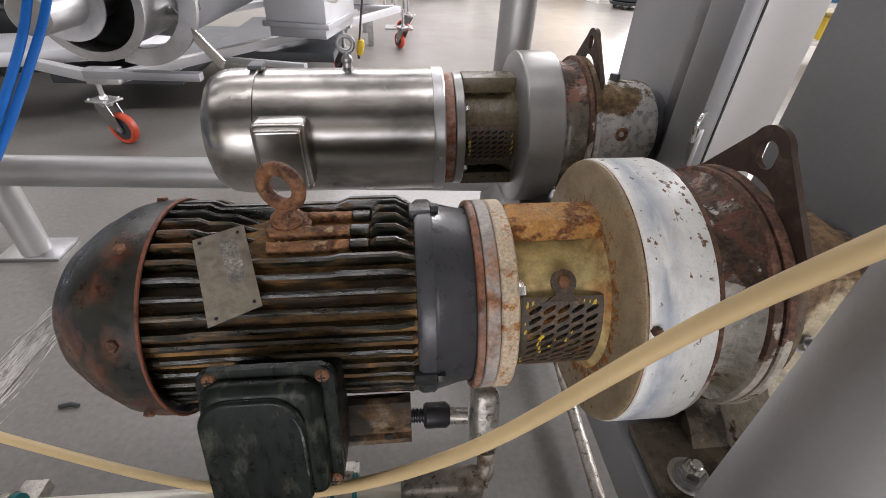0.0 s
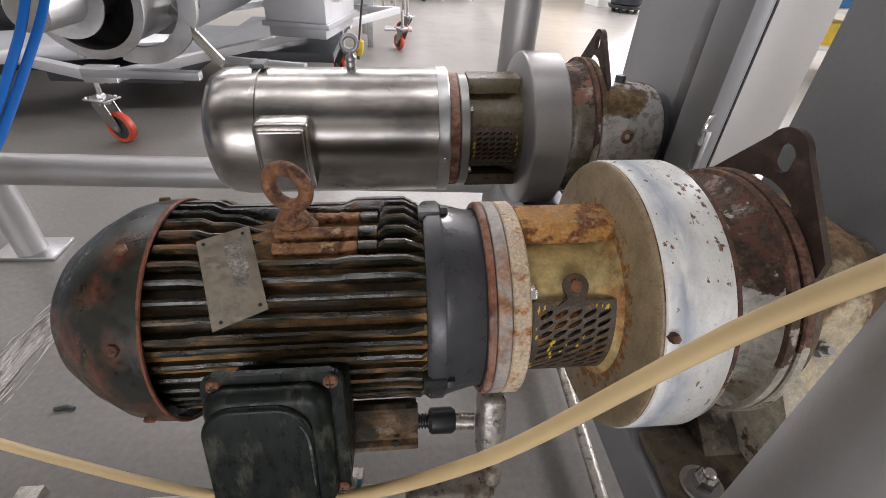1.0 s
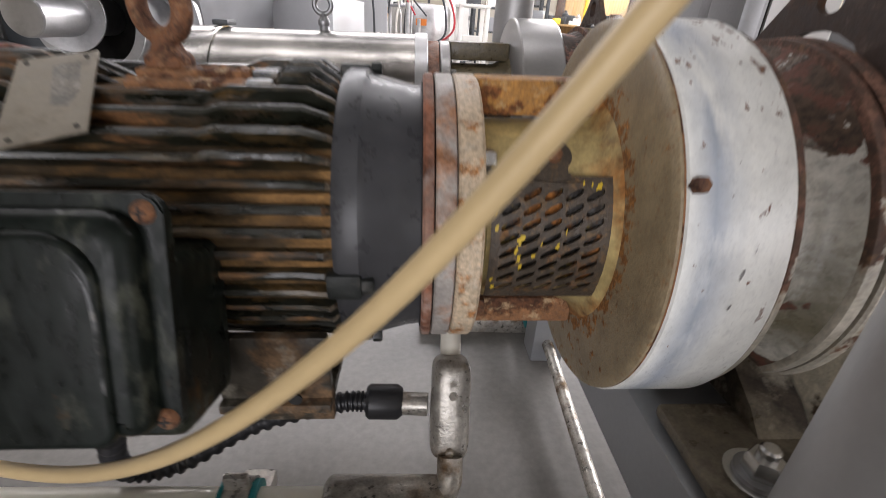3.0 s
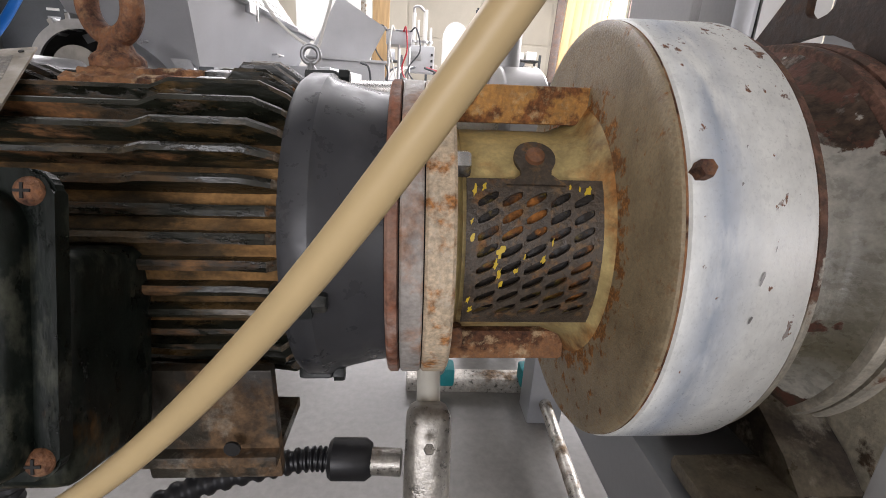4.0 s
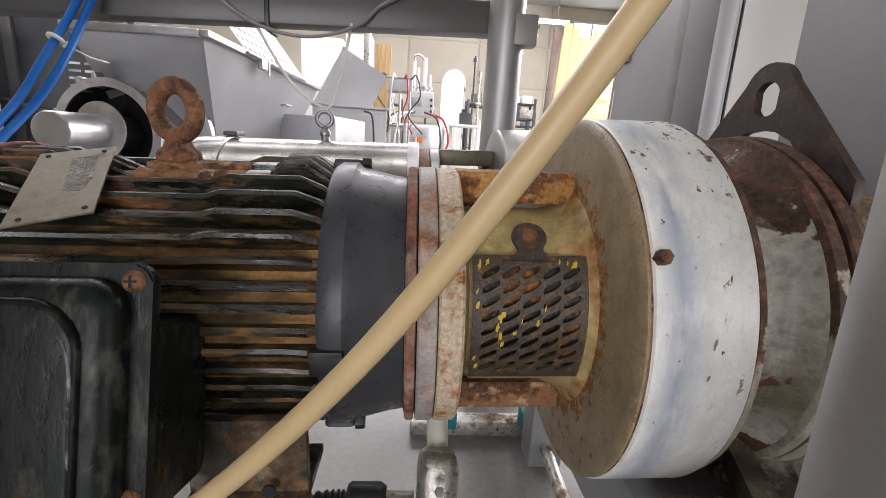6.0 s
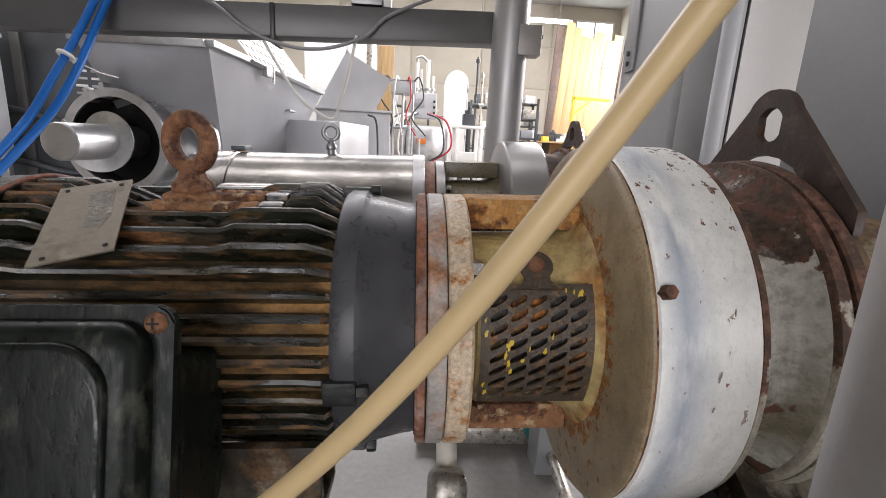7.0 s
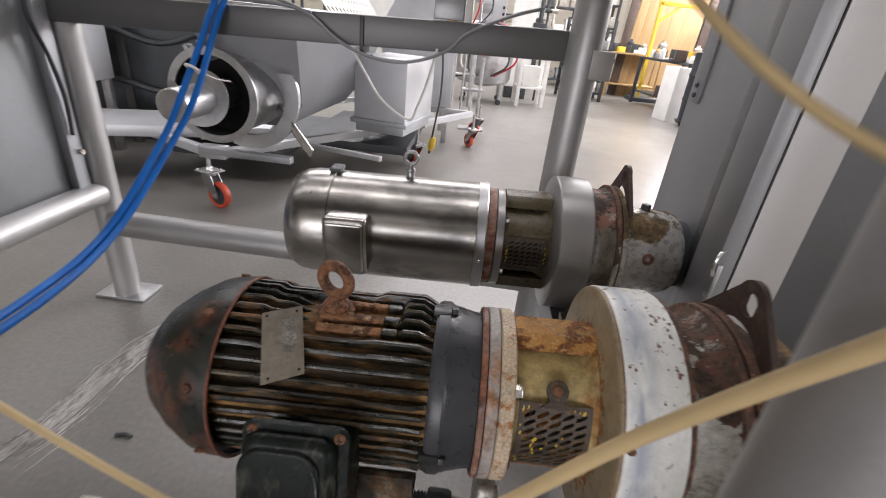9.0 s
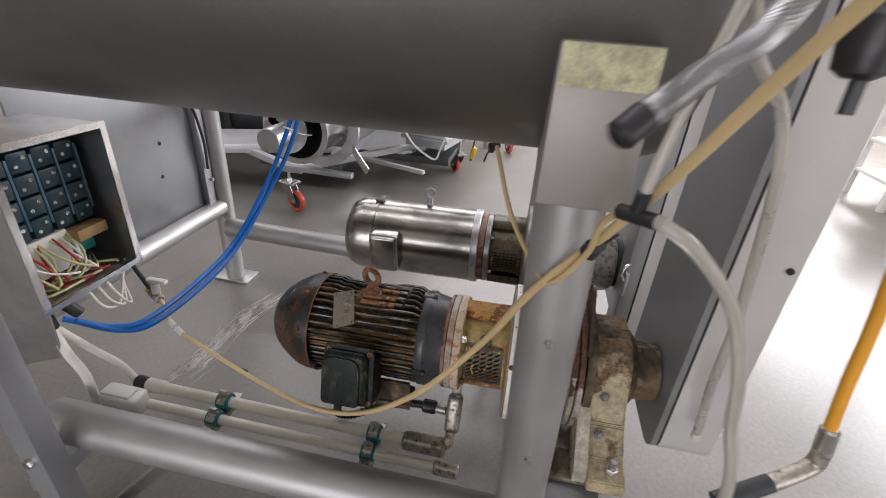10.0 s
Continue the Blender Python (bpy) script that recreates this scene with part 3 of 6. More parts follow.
drum = thing("drum_mixer", pose(0, 0, 0), "large horizontal grey stainless drum carried on the frame", "mixer")
part("shell", lathe([(-2.2, 0.02), (-2.18, 0.33), (-2.14, 0.35), (0.43, 0.35), (0.46, 0.34), (0.47, 0.3), (0.47, 0.02)], 96, None, pose(0, 0.43, 1.532)), "drum_steel", drum)


# ---- the rusty gearmotor ----


def radial(x, r, a):
    return (x, -r * math.cos(radians(a)), r * math.sin(radians(a)))


def eyebolt(parent, x, y, base, R, r, turn, material, label):
    bm = torus((x, y, base + R + r + 0.012), R, r, (math.sin(radians(turn)), -math.cos(radians(turn)), 0), 44, 16, None, 1.0, (0, 0, 1))
    lathe([(0, r * 2.2), (0.002, r * 2.35), (0.008, r * 2.35), (0.011, r * 2.1), (0.014, r * 1.6), (0.023, r * 1.2)], 24, bm, Matrix.Translation((x, y, base - 0.004)) @ pose(0, 0, 0, 0, -90, 0))
    return part("lifting_eye", bm, material, parent, label)


def grille(parent, x0, x1, a0, a1, r, cols, rows, material, slant, tab_a=None):
    """A curved guard plate with rows of slanted slots."""
    b = bmesh.new()
    n = 16

    def at(u, v, rr):
        return radial(x0 + (x1 - x0) * u, rr, a0 + (a1 - a0) * v)

    mx, my = 0.07, 0.08
    for i in range(cols):
        for j in range(rows):
            u0, v0 = mx + (1 - 2 * mx) * i / cols, my + (1 - 2 * my) * j / rows
            du, dv = (1 - 2 * mx) / cols, (1 - 2 * my) / rows
            outer, inner = [], []
            for k in range(n):
                t = 2 * math.pi * k / n + math.pi / 4
                c, s = math.cos(t), math.sin(t)
                f = 1 / max(abs(c), abs(s))
                outer.append((0.5 + 0.5 * c * f, 0.5 + 0.5 * s * f))
                ex, ey = 0.4 * max(-1, min(1, c * 1.25)) + 0.03 * c, 0.27 * s
                inner.append((0.5 + ex, 0.5 + ey + slant * ex))
            for rr, flip in ((r, False), (r - 0.002, True)):
                vo = [b.verts.new(at(u0 + du * p, v0 + dv * q, rr)) for p, q in outer]
                vi = [b.verts.new(at(u0 + du * p, v0 + dv * q, rr)) for p, q in inner]
                for k in range(n):
                    b.faces.new((vo[k], vo[(k + 1) % n], vi[(k + 1) % n], vi[k]))
                if not flip:
                    top = vi
            for k in range(n):
                b.faces.new((top[k], top[(k + 1) % n], vi[(k + 1) % n], vi[k]))
    # plain margins
    for (ua, ub, va, vb) in ((0, 1, 0, my), (0, 1, 1 - my, 1), (0, mx, my, 1 - my), (1 - mx, 1, my, 1 - my)):
        steps = 8
        for k in range(steps):
            q0, q1 = va + (vb - va) * k / steps, va + (vb - va) * (k + 1) / steps
            b.faces.new([b.verts.new(at(u, v, r)) for u, v in ((ua, q0), (ub, q0), (ub, q1), (ua, q1))])
    bmesh.ops.remove_doubles(b, verts=b.verts, dist=0.0002)
    if tab_a:
        lathe([(0, 0.016), (0.003, 0.016)], 20, b, Matrix.Translation(radial((x0 + x1) / 2, r - 0.006, tab_a)) @ Matrix.Rotation(radians(tab_a), 4, "X") @ pose(0, 0, 0, 0, 0, -90))
    return part("guard_grille", b, material, parent, "slotted guard plate")


def guard_tab(parent, x, a0, a1, r):
    """The rounded tab that holds the guard, bent to its curve."""
    w, R = 0.011, 0.0155
    top = math.radians(a1 - a0) * r
    pts = [(-0.022, 0.0), (-w, 0.008)]
    pts += [(R * math.cos(radians(t)), top + R * math.sin(radians(t))) for t in range(222, -43, -12)]
    pts += [(w, 0.008), (0.022, 0.0)]
    b = bmesh.new()
    lo, hi = [], []
    for u, v in pts:
        a = a0 + math.degrees(v / r)
        lo.append(b.verts.new(radial(x + u, r - 0.001, a)))
        hi.append(b.verts.new(radial(x + u, r + 0.0022, a)))
    n = len(pts)
    b.faces.new(hi)
    b.faces.new(lo[::-1])
    for i in range(n):
        b.faces.new((lo[i], lo[(i + 1) % n], hi[(i + 1) % n], hi[i]))
    return part("guard_tab", b, "guard", parent)


black = thing("rusty_gearmotor", pose(0, 0.522, 0.578, 0, -1.5, 0), "rusty black finned motor on a chipped white gear reducer", "gearmotor")
part("fan_cover", lathe([(-0.383, 0.0), (-0.383, 0.05), (-0.376, 0.068), (-0.358, 0.09), (-0.325, 0.115), (-0.29, 0.134), (-0.268, 0.1395), (-0.241, 0.1406), (-0.241, 0.136), (-0.26, 0.134), (-0.26, 0.02)], 80), "cover_paint", black, "black steel fan cover scorched with red rust")
part("cover_rim", torus((-0.242, 0, 0), 0.1395, 0.0022, (1, 0, 0), 80, 8), "red_rust", black)
for a in (-22, 25, 68, 115, 160, 205, 250, 295):
    part("cover_screw", hexhead(radial(-0.268, 0.137, a), radial(0, 1, a), 0.007, 0.006), "rust_bolt", black)
stain(M["cover_paint"], [(radial(-0.268, 0.138, a), r) for a, r in ((-22, 0.028), (25, 0.02), (68, 0.026), (115, 0.022))] + [(radial(-0.325, 0.115, 22), 0.03), (radial(-0.3, 0.13, 8), 0.026), (radial(-0.29, 0.134, 50), 0.024), (radial(-0.35, 0.09, 40), 0.022)], (0.2, 0.055, 0.028), (0.08, 0.032, 0.018))
part("stator", lathe([(-0.262, 0.1), (-0.255, 0.1185), (0.05, 0.1185), (0.055, 0.122)], 72), "fin_root", black)


def fin_mesh(prof, t0, t1, worn_end=True, name="fin"):
    """A tapered fin: black flanks, rubbed tip, bare sloping end."""
    b = bmesh.new()
    rows = []
    for x, r in prof:
        rows.append([b.verts.new((x, -0.108, t0)), b.verts.new((x, -(r - 0.0015), t1)), b.verts.new((x, -r, 0.0)), b.verts.new((x, -(r - 0.0015), -t1)), b.verts.new((x, -0.108, -t0))])
    slots = []
    for i, (p, q) in enumerate(zip(rows, rows[1:])):
        for k in range(4):
            b.faces.new((p[k], p[k + 1], q[k + 1], q[k]))
            slots.append(0 if k in (0, 3) else (2 if i >= len(rows) - 2 and worn_end else 1))
    b.faces.new(rows[0])
    b.faces.new(rows[-1][::-1])
    slots += [0, 2 if worn_end else 0]
    me = mesh_of(b, name, 30)
    for key in ("fin_paint", "fin_tip", "edge_wear"):
        me.materials.append(M[key])
    for f, s in zip(me.polygons, slots):
        f.material_index = s
    return me


def whole(ro, mid, x0, x1):
    return [(x0, 0.9 * ro + 0.011), (x0 + 0.012, ro), (x0 + 0.05, ro), (x0 + 0.062, mid), (x1 - 0.105, mid), (x1 - 0.09, ro), (x1 - 0.03, ro), (x1 - 0.012, 0.129), (x1, 0.117)]


tall = fin_mesh(whole(0.1385, 0.1325, -0.25, 0.058), 0.0054, 0.0031)
low = fin_mesh(whole(0.127, 0.1255, -0.25, 0.055), 0.0056, 0.0036)
tail_end = fin_mesh([(-0.25, 0.1257), (-0.238, 0.1385), (-0.2, 0.1385), (-0.188, 0.1325), (-0.165, 0.1315), (-0.13, 0.116)], 0.0054, 0.0031, False)
drive_end = fin_mesh([(-0.006, 0.112), (0.0, 0.1325), (0.006, 0.1385), (0.028, 0.1385), (0.046, 0.126), (0.058, 0.112)], 0.0054, 0.0031)
for i in range(27):
    a = 27 + 8.6 * i
    for me in ((tail_end, drive_end) if 66 < a < 98 else (tall,)):
        ob = new("fin", me)
        ob.parent, ob.matrix_local = black, pose(0, 0, 0, -a, 0, 0)
for a in [-63 + 8.2 * i for i in range(11)]:
    ob = new("fin", low)
    ob.parent, ob.matrix_local = black, pose(0, 0, 0, -a, 0, 0)
part("eye_pad", lathe([(0, 0.028), (0.012, 0.027), (0.016, 0.022)], 28, None, Matrix.Translation((-0.1, -0.002, 0.112)) @ pose(0, 0, 0, 0, -90, 0)), "rust_bolt", black, "rusted round pad under the lifting eye")
rng = random.Random(4)
for a, r in ((96.5, 0.1285), (80.5, 0.1305), (70.5, 0.1295)):
    mt = Matrix.Translation(radial(-0.072, r - 0.009, a)) @ Matrix.Rotation(radians(90 - a), 4, "X")
    bm = box((0, 0, 0), (0.094, 0.0125, 0.018), 0.003)
    bmesh.ops.subdivide_edges(bm, edges=[e for e in bm.edges if abs((e.verts[0].co - e.verts[1].co).x) > 0.05], cuts=22)
    for v in bm.verts:
        if v.co.z > 0.004:
            v.co.z += rng.uniform(-0.0022, 0.0012)
    bmesh.ops.transform(bm, matrix=mt, verts=bm.verts)
    part("rust_scab", bm, "rust", black, "flaking rust land between the fins")
    part("data_boss", box((0, 0, 0), (0.022, 0.0125, 0.018), 0.003, Matrix.Translation(radial(-0.014, r - 0.0085, a)) @ Matrix.Rotation(radians(90 - a), 4, "X")), "fin_tip", black)
eyebolt(black, -0.1, -0.003, 0.131, 0.0228, 0.0083, -20, "rust_bolt", "rusted lifting eye")
part("end_bell", lathe([(0.048, 0.1), (0.05, 0.128), (0.055, 0.1315), (0.07, 0.1315), (0.075, 0.127), (0.105, 0.1195), (0.118, 0.118), (0.118, 0.05)], 80), "bell_paint", black, "worn black end bell")
for a in (96, -8, 200, 300):
    bm = box((0.058, 0, 0), (0.028, 0.024, 0.014), 0.004, Matrix.Translation(radial(0, 0.1275, a)) @ Matrix.Rotation(radians(90 - a), 4, "X"))
    hexhead(radial(0.072, 0.13, a), (1, 0, 0), 0.007, 0.009, bm)
    part("bell_lug", bm, "black_paint", black)
part("flange_plate", lathe([(0.1185, 0.1), (0.1185, 0.127), (0.1205, 0.129), (0.1265, 0.129), (0.1275, 0.127), (0.1275, 0.1)], 80), "pink_flange", black, "rusty reddish flange")
part("flange_plate", lathe([(0.1285, 0.1), (0.1285, 0.1275), (0.13, 0.129), (0.143, 0.129), (0.1445, 0.1275), (0.1445, 0.1)], 80), "grey_flange", black, "grey flange with rust")
part("flange_plate", lathe([(0.1455, 0.05), (0.1455, 0.127), (0.1475, 0.129), (0.164, 0.129), (0.1665, 0.1265), (0.1665, 0.05)], 80), "cream", black, "cream painted flange")
part("flange_gap", lathe([(0.1175, 0.121), (0.147, 0.121)], 60), "hole", black)
bm = lathe([(0.166, 0.09), (0.255, 0.09), (0.272, 0.097), (0.281, 0.112), (0.284, 0.114)], 64)
part("lantern", bm, "neck_paint", black, "yellowed lantern casting")
part("lantern_web", box((0.229, 0.004, 0.112), (0.126, 0.045, 0.031), 0.003), "orange_rust", black, "orange rusted web")
for x, w in ((0.212, 0.006), (0.226, 0.007), (0.236, 0.003), (0.242, 0.003)):
    part("cast_mark", box((x, -0.0177, 0.113), (w, 0.003, 0.011), 0.001), "orange_rust", black, "illegible raised casting mark")
part("lantern_web", box((0.222, 0.0, -0.1), (0.114, 0.08, 0.03), 0.004), "rust", black)
part("lantern_window", lathe([(0.18, 0.0925), (0.258, 0.0935), (0.266, 0.0975), (0.274, 0.1012)], 30, None, None, -27, 33), "inner", black, "rusty coupling behind the guard")
part("lantern_shoulder", lathe([(0.166, 0.1), (0.17, 0.098), (0.174, 0.09)], 64), "neck_paint", black)
grille(black, 0.175, 0.277, 36, -30, 0.103, 5, 8, "guard", -0.72)
guard_tab(black, 0.226, 33, 45.5, 0.1035)
rng = random.Random(3)


def paint_chip(parent, x, a, r, w, material="yellow", label="chip of old yellow paint"):
    """A ragged flake of old paint on the guard."""
    b = bmesh.new()
    rim = []
    lean = rng.uniform(0.3, 0.75)
    for i in range(13):
        t, s = 2 * math.pi * i / 13, w * (0.25 + 0.75 * rng.random() ** 0.7)
        rim.append(b.verts.new(radial(x + lean * s * math.cos(t), r, a + math.degrees(s * math.sin(t + 0.5) / r))))
    b.faces.new(rim)
    part("paint_chip", b, material, parent, label)


for a, x, w in ((31, 0.181, 0.006), (32, 0.188, 0.004), (31, 0.264, 0.005), (12, 0.18, 0.004), (6, 0.2, 0.006), (1, 0.197, 0.005), (-3, 0.2, 0.006), (-8, 0.202, 0.004), (-21, 0.181, 0.005), (10, 0.238, 0.004), (18, 0.179, 0.003), (-2, 0.212, 0.0035), (4, 0.218, 0.003), (3, 0.232, 0.0035), (33, 0.251, 0.003), (32, 0.258, 0.0035), (-16, 0.179, 0.004)):
    paint_chip(black, x, a, 0.1034, w)
part("guard_screw", lathe([(0, 0.0075), (0.004, 0.0068), (0.006, 0.003)], 18, None, Matrix.Translation(radial(0.226, 0.105, 45.5)) @ Vector(radial(0, 1, 45.5)).to_track_quat("X", "Z").to_matrix().to_4x4()), "rust_bolt", black)
bm = hexhead(radial(0.166, 0.104, 42), (1, 0, 0), 0.0105, 0.012)
part("flange_bolt", bm, "chrome", black, "bright steel bolt")
for a in (-42, 135, 222):
    part("flange_bolt", hexhead(radial(0.166, 0.104, a), (1, 0, 0), 0.0105, 0.012), "rust_bolt", black)
part("ring_face", lathe([(0.276, 0.08), (0.281, 0.11), (0.2845, 0.17), (0.2855, 0.1775), (0.2872, 0.1795), (0.2895, 0.1795), (0.2895, 0.1)], 96), "face_paint", black, "tan stained cover face")
part("ring_gear_case", lathe([(0.2905, 0.1), (0.2905, 0.1785), (0.2925, 0.181), (0.364, 0.181), (0.369, 0.1785), (0.3715, 0.172), (0.3715, 0.1)], 96), "white_ring", black, "chipped white painted ring")
part("seam", lathe([(0.289, 0.1765), (0.291, 0.1765)], 96), "hole", black)
part("edge_rust", torus((0.2905, 0, 0), 0.1787, 0.0009, (1, 0, 0), 96, 8), "rust", black)
part("ring_lip", lathe([(0.3695, 0.15), (0.3695, 0.1755), (0.371, 0.1775), (0.3765, 0.1765), (0.378, 0.174), (0.378, 0.15)], 96), "flange_worn", black, "beige lip flecked with rust")
for a, x, w in ((12.5, 0.342, 0.0022), (7, 0.336, 0.0055), (-1, 0.334, 0.0032), (24, 0.322, 0.0016), (31, 0.327, 0.0014)):
    paint_chip(black, x, a, 0.1813, w, "grey_ring", "chip of bare grey metal")
part("case_screw", hexhead(radial(0.297, 0.179, 26), radial(0, 1, 26), 0.0058, 0.011), "rust_bolt", black, "rusty screw")
bm = lathe([(0.3705, 0.1), (0.3705, 0.168), (0.376, 0.165), (0.384, 0.154), (0.396, 0.147), (0.415, 0.1445), (0.428, 0.149), (0.435, 0.158), (0.438, 0.162), (0.438, 0.1)], 96)
part("reducer_body", bm, "flake", black, "peeling painted reducer body")
part("reducer_flange", lathe([(0.4385, 0.1), (0.4385, 0.166), (0.44, 0.168), (0.450, 0.168), (0.4515, 0.166), (0.4515, 0.1)], 96), "flange_worn", black, "flange worn to brown iron above")
part("reducer_flange", lathe([(0.4545, 0.1), (0.4545, 0.168), (0.4565, 0.17), (0.466, 0.17), (0.468, 0.168), (0.468, 0.1)], 96), "flange_worn", black, "flange worn to brown iron above")
part("flange_gap", lathe([(0.437, 0.158), (0.456, 0.158)], 64), "hole", black)
part("output_case", lathe([(0.476, 0.15), (0.495, 0.15), (0.5, 0.124), (0.545, 0.122), (0.575, 0.114), (0.594, 0.1), (0.604, 0.088), (0.606, 0.076), (0.664, 0.074)], 80), "dome", black, "brown stained output casing")
# lifting lug
half = [(0.112, -0.07), (0.0308, 0.0156)] + [(0.0345 * math.cos(radians(a)), 0.0345 * math.sin(radians(a))) for a in range(34, 90, 8)]
low_edge = [(0.0, -0.029), (0.02, -0.0315), (0.04, -0.0398), (0.0875, -0.0885), (0.112, -0.09)]
lug_out = low_edge + half + [(-u, v) for u, v in reversed(half)] + [(-u, v) for u, v in reversed(low_edge[1:])]
lug_in = [(0.0172 * u / math.hypot(u, v), 0.0172 * v / math.hypot(u, v)) for u, v in lug_out]
lug = holed(lug_out, lug_in, 0.008, Matrix(((0, 0, 1, 0.4685), (1, 0, 0, -0.011), (0, 1, 0, 0.205), (0, 0, 0, 1))))
part("lifting_lug", lug, "brown", black, "dark brown steel lifting lug")
# feet
for sy in (-1, 1):
    part("foot_pad", box((0.43, sy * 0.19, -0.155), (0.17, 0.13, 0.014), 0.005), "foot", black, "grimy cast mounting foot")
    poly = [(0.0, -0.15), (0.255, -0.15), (0.255, -0.115), (0.16, -0.02), (0.0, 0.02)]
    wm = Matrix(((0, 0, 1, 0.468), (sy, 0, 0, 0), (0, 1, 0, 0), (0, 0, 0, 1)))
    part("foot_web", prism(poly, 0.03, wm), "greywhite", black, "flaking white foot web")
    poly = [(0.0, -0.15), (0.275, -0.15), (0.275, -0.113), (0.215, -0.104), (0.196, -0.082), (0.165, -0.05), (0.158, -0.05), (0.125, 0.0), (0.116, 0.05), (0.104, 0.088), (0.06, 0.115), (0.0, 0.118)]
    wm = Matrix(((0, 0, 1, 0.499), (sy, 0, 0, 0), (0, 1, 0, 0), (0, 0, 0, 1)))
    part("foot_cheek", prism(poly, 0.082, wm, None, 0.003), "cream_cast", black, "cream stained cast cheek")
    for bx, by, bz in ((0.528, 0.124, 0.002), (0.52, 0.182, -0.064)):
        bm = lathe([(0, 0.0125), (0.002, 0.0125)], 20, None, Matrix.Translation((bx, sy * by, bz)) @ Vector((0, sy * 0.75, 0.66)).to_track_quat("X", "Z").to_matrix().to_4x4())
        hexhead((bx, sy * by, bz), (0, sy * 0.75, 0.66), 0.0105, 0.013, bm)
        lathe([(0.012, 0.0055), (0.022, 0.005)], 12, bm, Matrix.Translation((bx, sy * by, bz)) @ Vector((0, sy * 0.75, 0.66)).to_track_quat("X", "Z").to_matrix().to_4x4())
        part("cheek_bolt", bm, "steel_dark", black)
    part("washer", lathe([(0, 0.0215), (0.004, 0.0215)], 26, None, Matrix.Translation((0.552, sy * 0.243, -0.117)) @ pose(0, 0, 0, 0, -90, 0)), "steel", black)
    part("foot_bolt", hexhead((0.552, sy * 0.243, -0.113), (0, 0, 1), 0.0155, 0.018), "chrome", black, "bright hex bolt")
    part("bolt_end", rod((0.552, sy * 0.243, -0.098), (0.552, sy * 0.243, -0.072), 0.0085, 14, None, None, 0.002), "chrome", black)
    poly = [(0.0, -0.15), (0.172, -0.15), (0.15, -0.13), (0.1, -0.1), (0.0, -0.085)]
    wm = Matrix(((0, 0, 1, 0.415), (sy, 0, 0, 0), (0, 1, 0, 0), (0, 0, 0, 1)))
    part("foot_web", prism(poly, 0.05, wm), "foot", black)
    bm = lathe([(0, 0.026), (0.004, 0.026)], 28, None, Matrix.Translation((0.388, sy * 0.207, -0.1482)) @ pose(0, 0, 0, 0, -90, 0))
    part("washer", bm, "chrome", black)
    part("washer", lathe([(0, 0.0195), (0.004, 0.0195)], 26, None, Matrix.Translation((0.388, sy * 0.207, -0.1442)) @ pose(0, 0, 0, 0, -90, 0)), "steel_dark", black)
    part("foot_bolt", hexhead((0.388, sy * 0.207, -0.14), (0, 0, 1), 0.0145, 0.016), "chrome", black, "bright hex bolt")
    part("bolt_end", rod((0.388, sy * 0.207, -0.126), (0.388, sy * 0.207, -0.114), 0.008, 14, None, None, 0.002), "chrome", black)
# terminal box, leaning back with the motor's round
TM = Matrix.Translation((-0.1, -0.197, -0.008)) @ pose(0, 0, 0, -15, 0, 0)
part("terminal_box", box((0, 0.047, -0.02), (0.124, 0.08, 0.128), 0.012, None, None, 3), "box_paint", black, "dusty black terminal box", TM)


def rounded(w0, w1, z0, z1, r0, r1, n=6):
    """A plate outline with small lower and large upper corners."""
    out = []
    for cx, cz, r, s in ((w1 - r1, z1 - r1, r1, 0), (w0 + r1, z1 - r1, r1, 90), (w0 + r0, z0 + r0, r0, 180), (w1 - r0, z0 + r0, r0, 270)):
        out += [(cx + r * math.cos(radians(s + 90 * i / n)), cz + r * math.sin(radians(s + 90 * i / n))) for i in range(n + 1)]
    return out


UP = Matrix(((1, 0, 0, 0), (0, 0, -1, 0), (0, 1, 0, 0), (0, 0, 0, 1)))
bm = prism(rounded(-0.065, 0.065, -0.07, 0.084, 0.012, 0.012), 0.009, UP @ Matrix.Translation((0, 0, -0.004)), None, 0.0016)


def tier(w1, z1, r1, h, bev):
    """One step of the pressed cover, with a rolled front edge."""
    b = prism(rounded(-0.0625, w1, -0.067, z1, 0.012, r1, 8), h, UP @ Matrix.Translation((0, 0, 0.0035)))
    front = [e for e in b.edges if all(abs(v.co.y + h + 0.0035) < 1e-4 for v in e.verts)]
    bmesh.ops.bevel(b, geom=front, offset=bev, segments=5, profile=0.55, affect="EDGES")
    return b


join(bm, tier(0.053, 0.075, 0.022, 0.0195, 0.015))
join(bm, tier(0.037, 0.064, 0.032, 0.0245, 0.0048))
tc = part("terminal_cover", bm, "box_paint", black, "domed cover pressed in two steps", TM)
for x, y, zt, w in ((0.0335, -0.0264, 0.05, 0.0019), (0.0455, -0.0172, 0.06, 0.0022)):
    pts = [(x - 0.03, y + 0.003, zt + 0.004), (x - 0.014, y + 0.0008, zt), (x - 0.004, y, zt - 0.012), (x, y, zt - 0.032), (x + 0.0005, y, -0.02), (x + 0.001, y + 0.001, -0.06)]
    line_ = spline(pts, 6)
    part("cover_ridge", sweep(line_, w, 8, None, False, [w * (0.35 + 0.65 * math.sin(math.pi * i / (len(line_) - 1)) ** 0.5) for i in range(len(line_))]), "box_ridge", tc, "rubbed pale ridge")
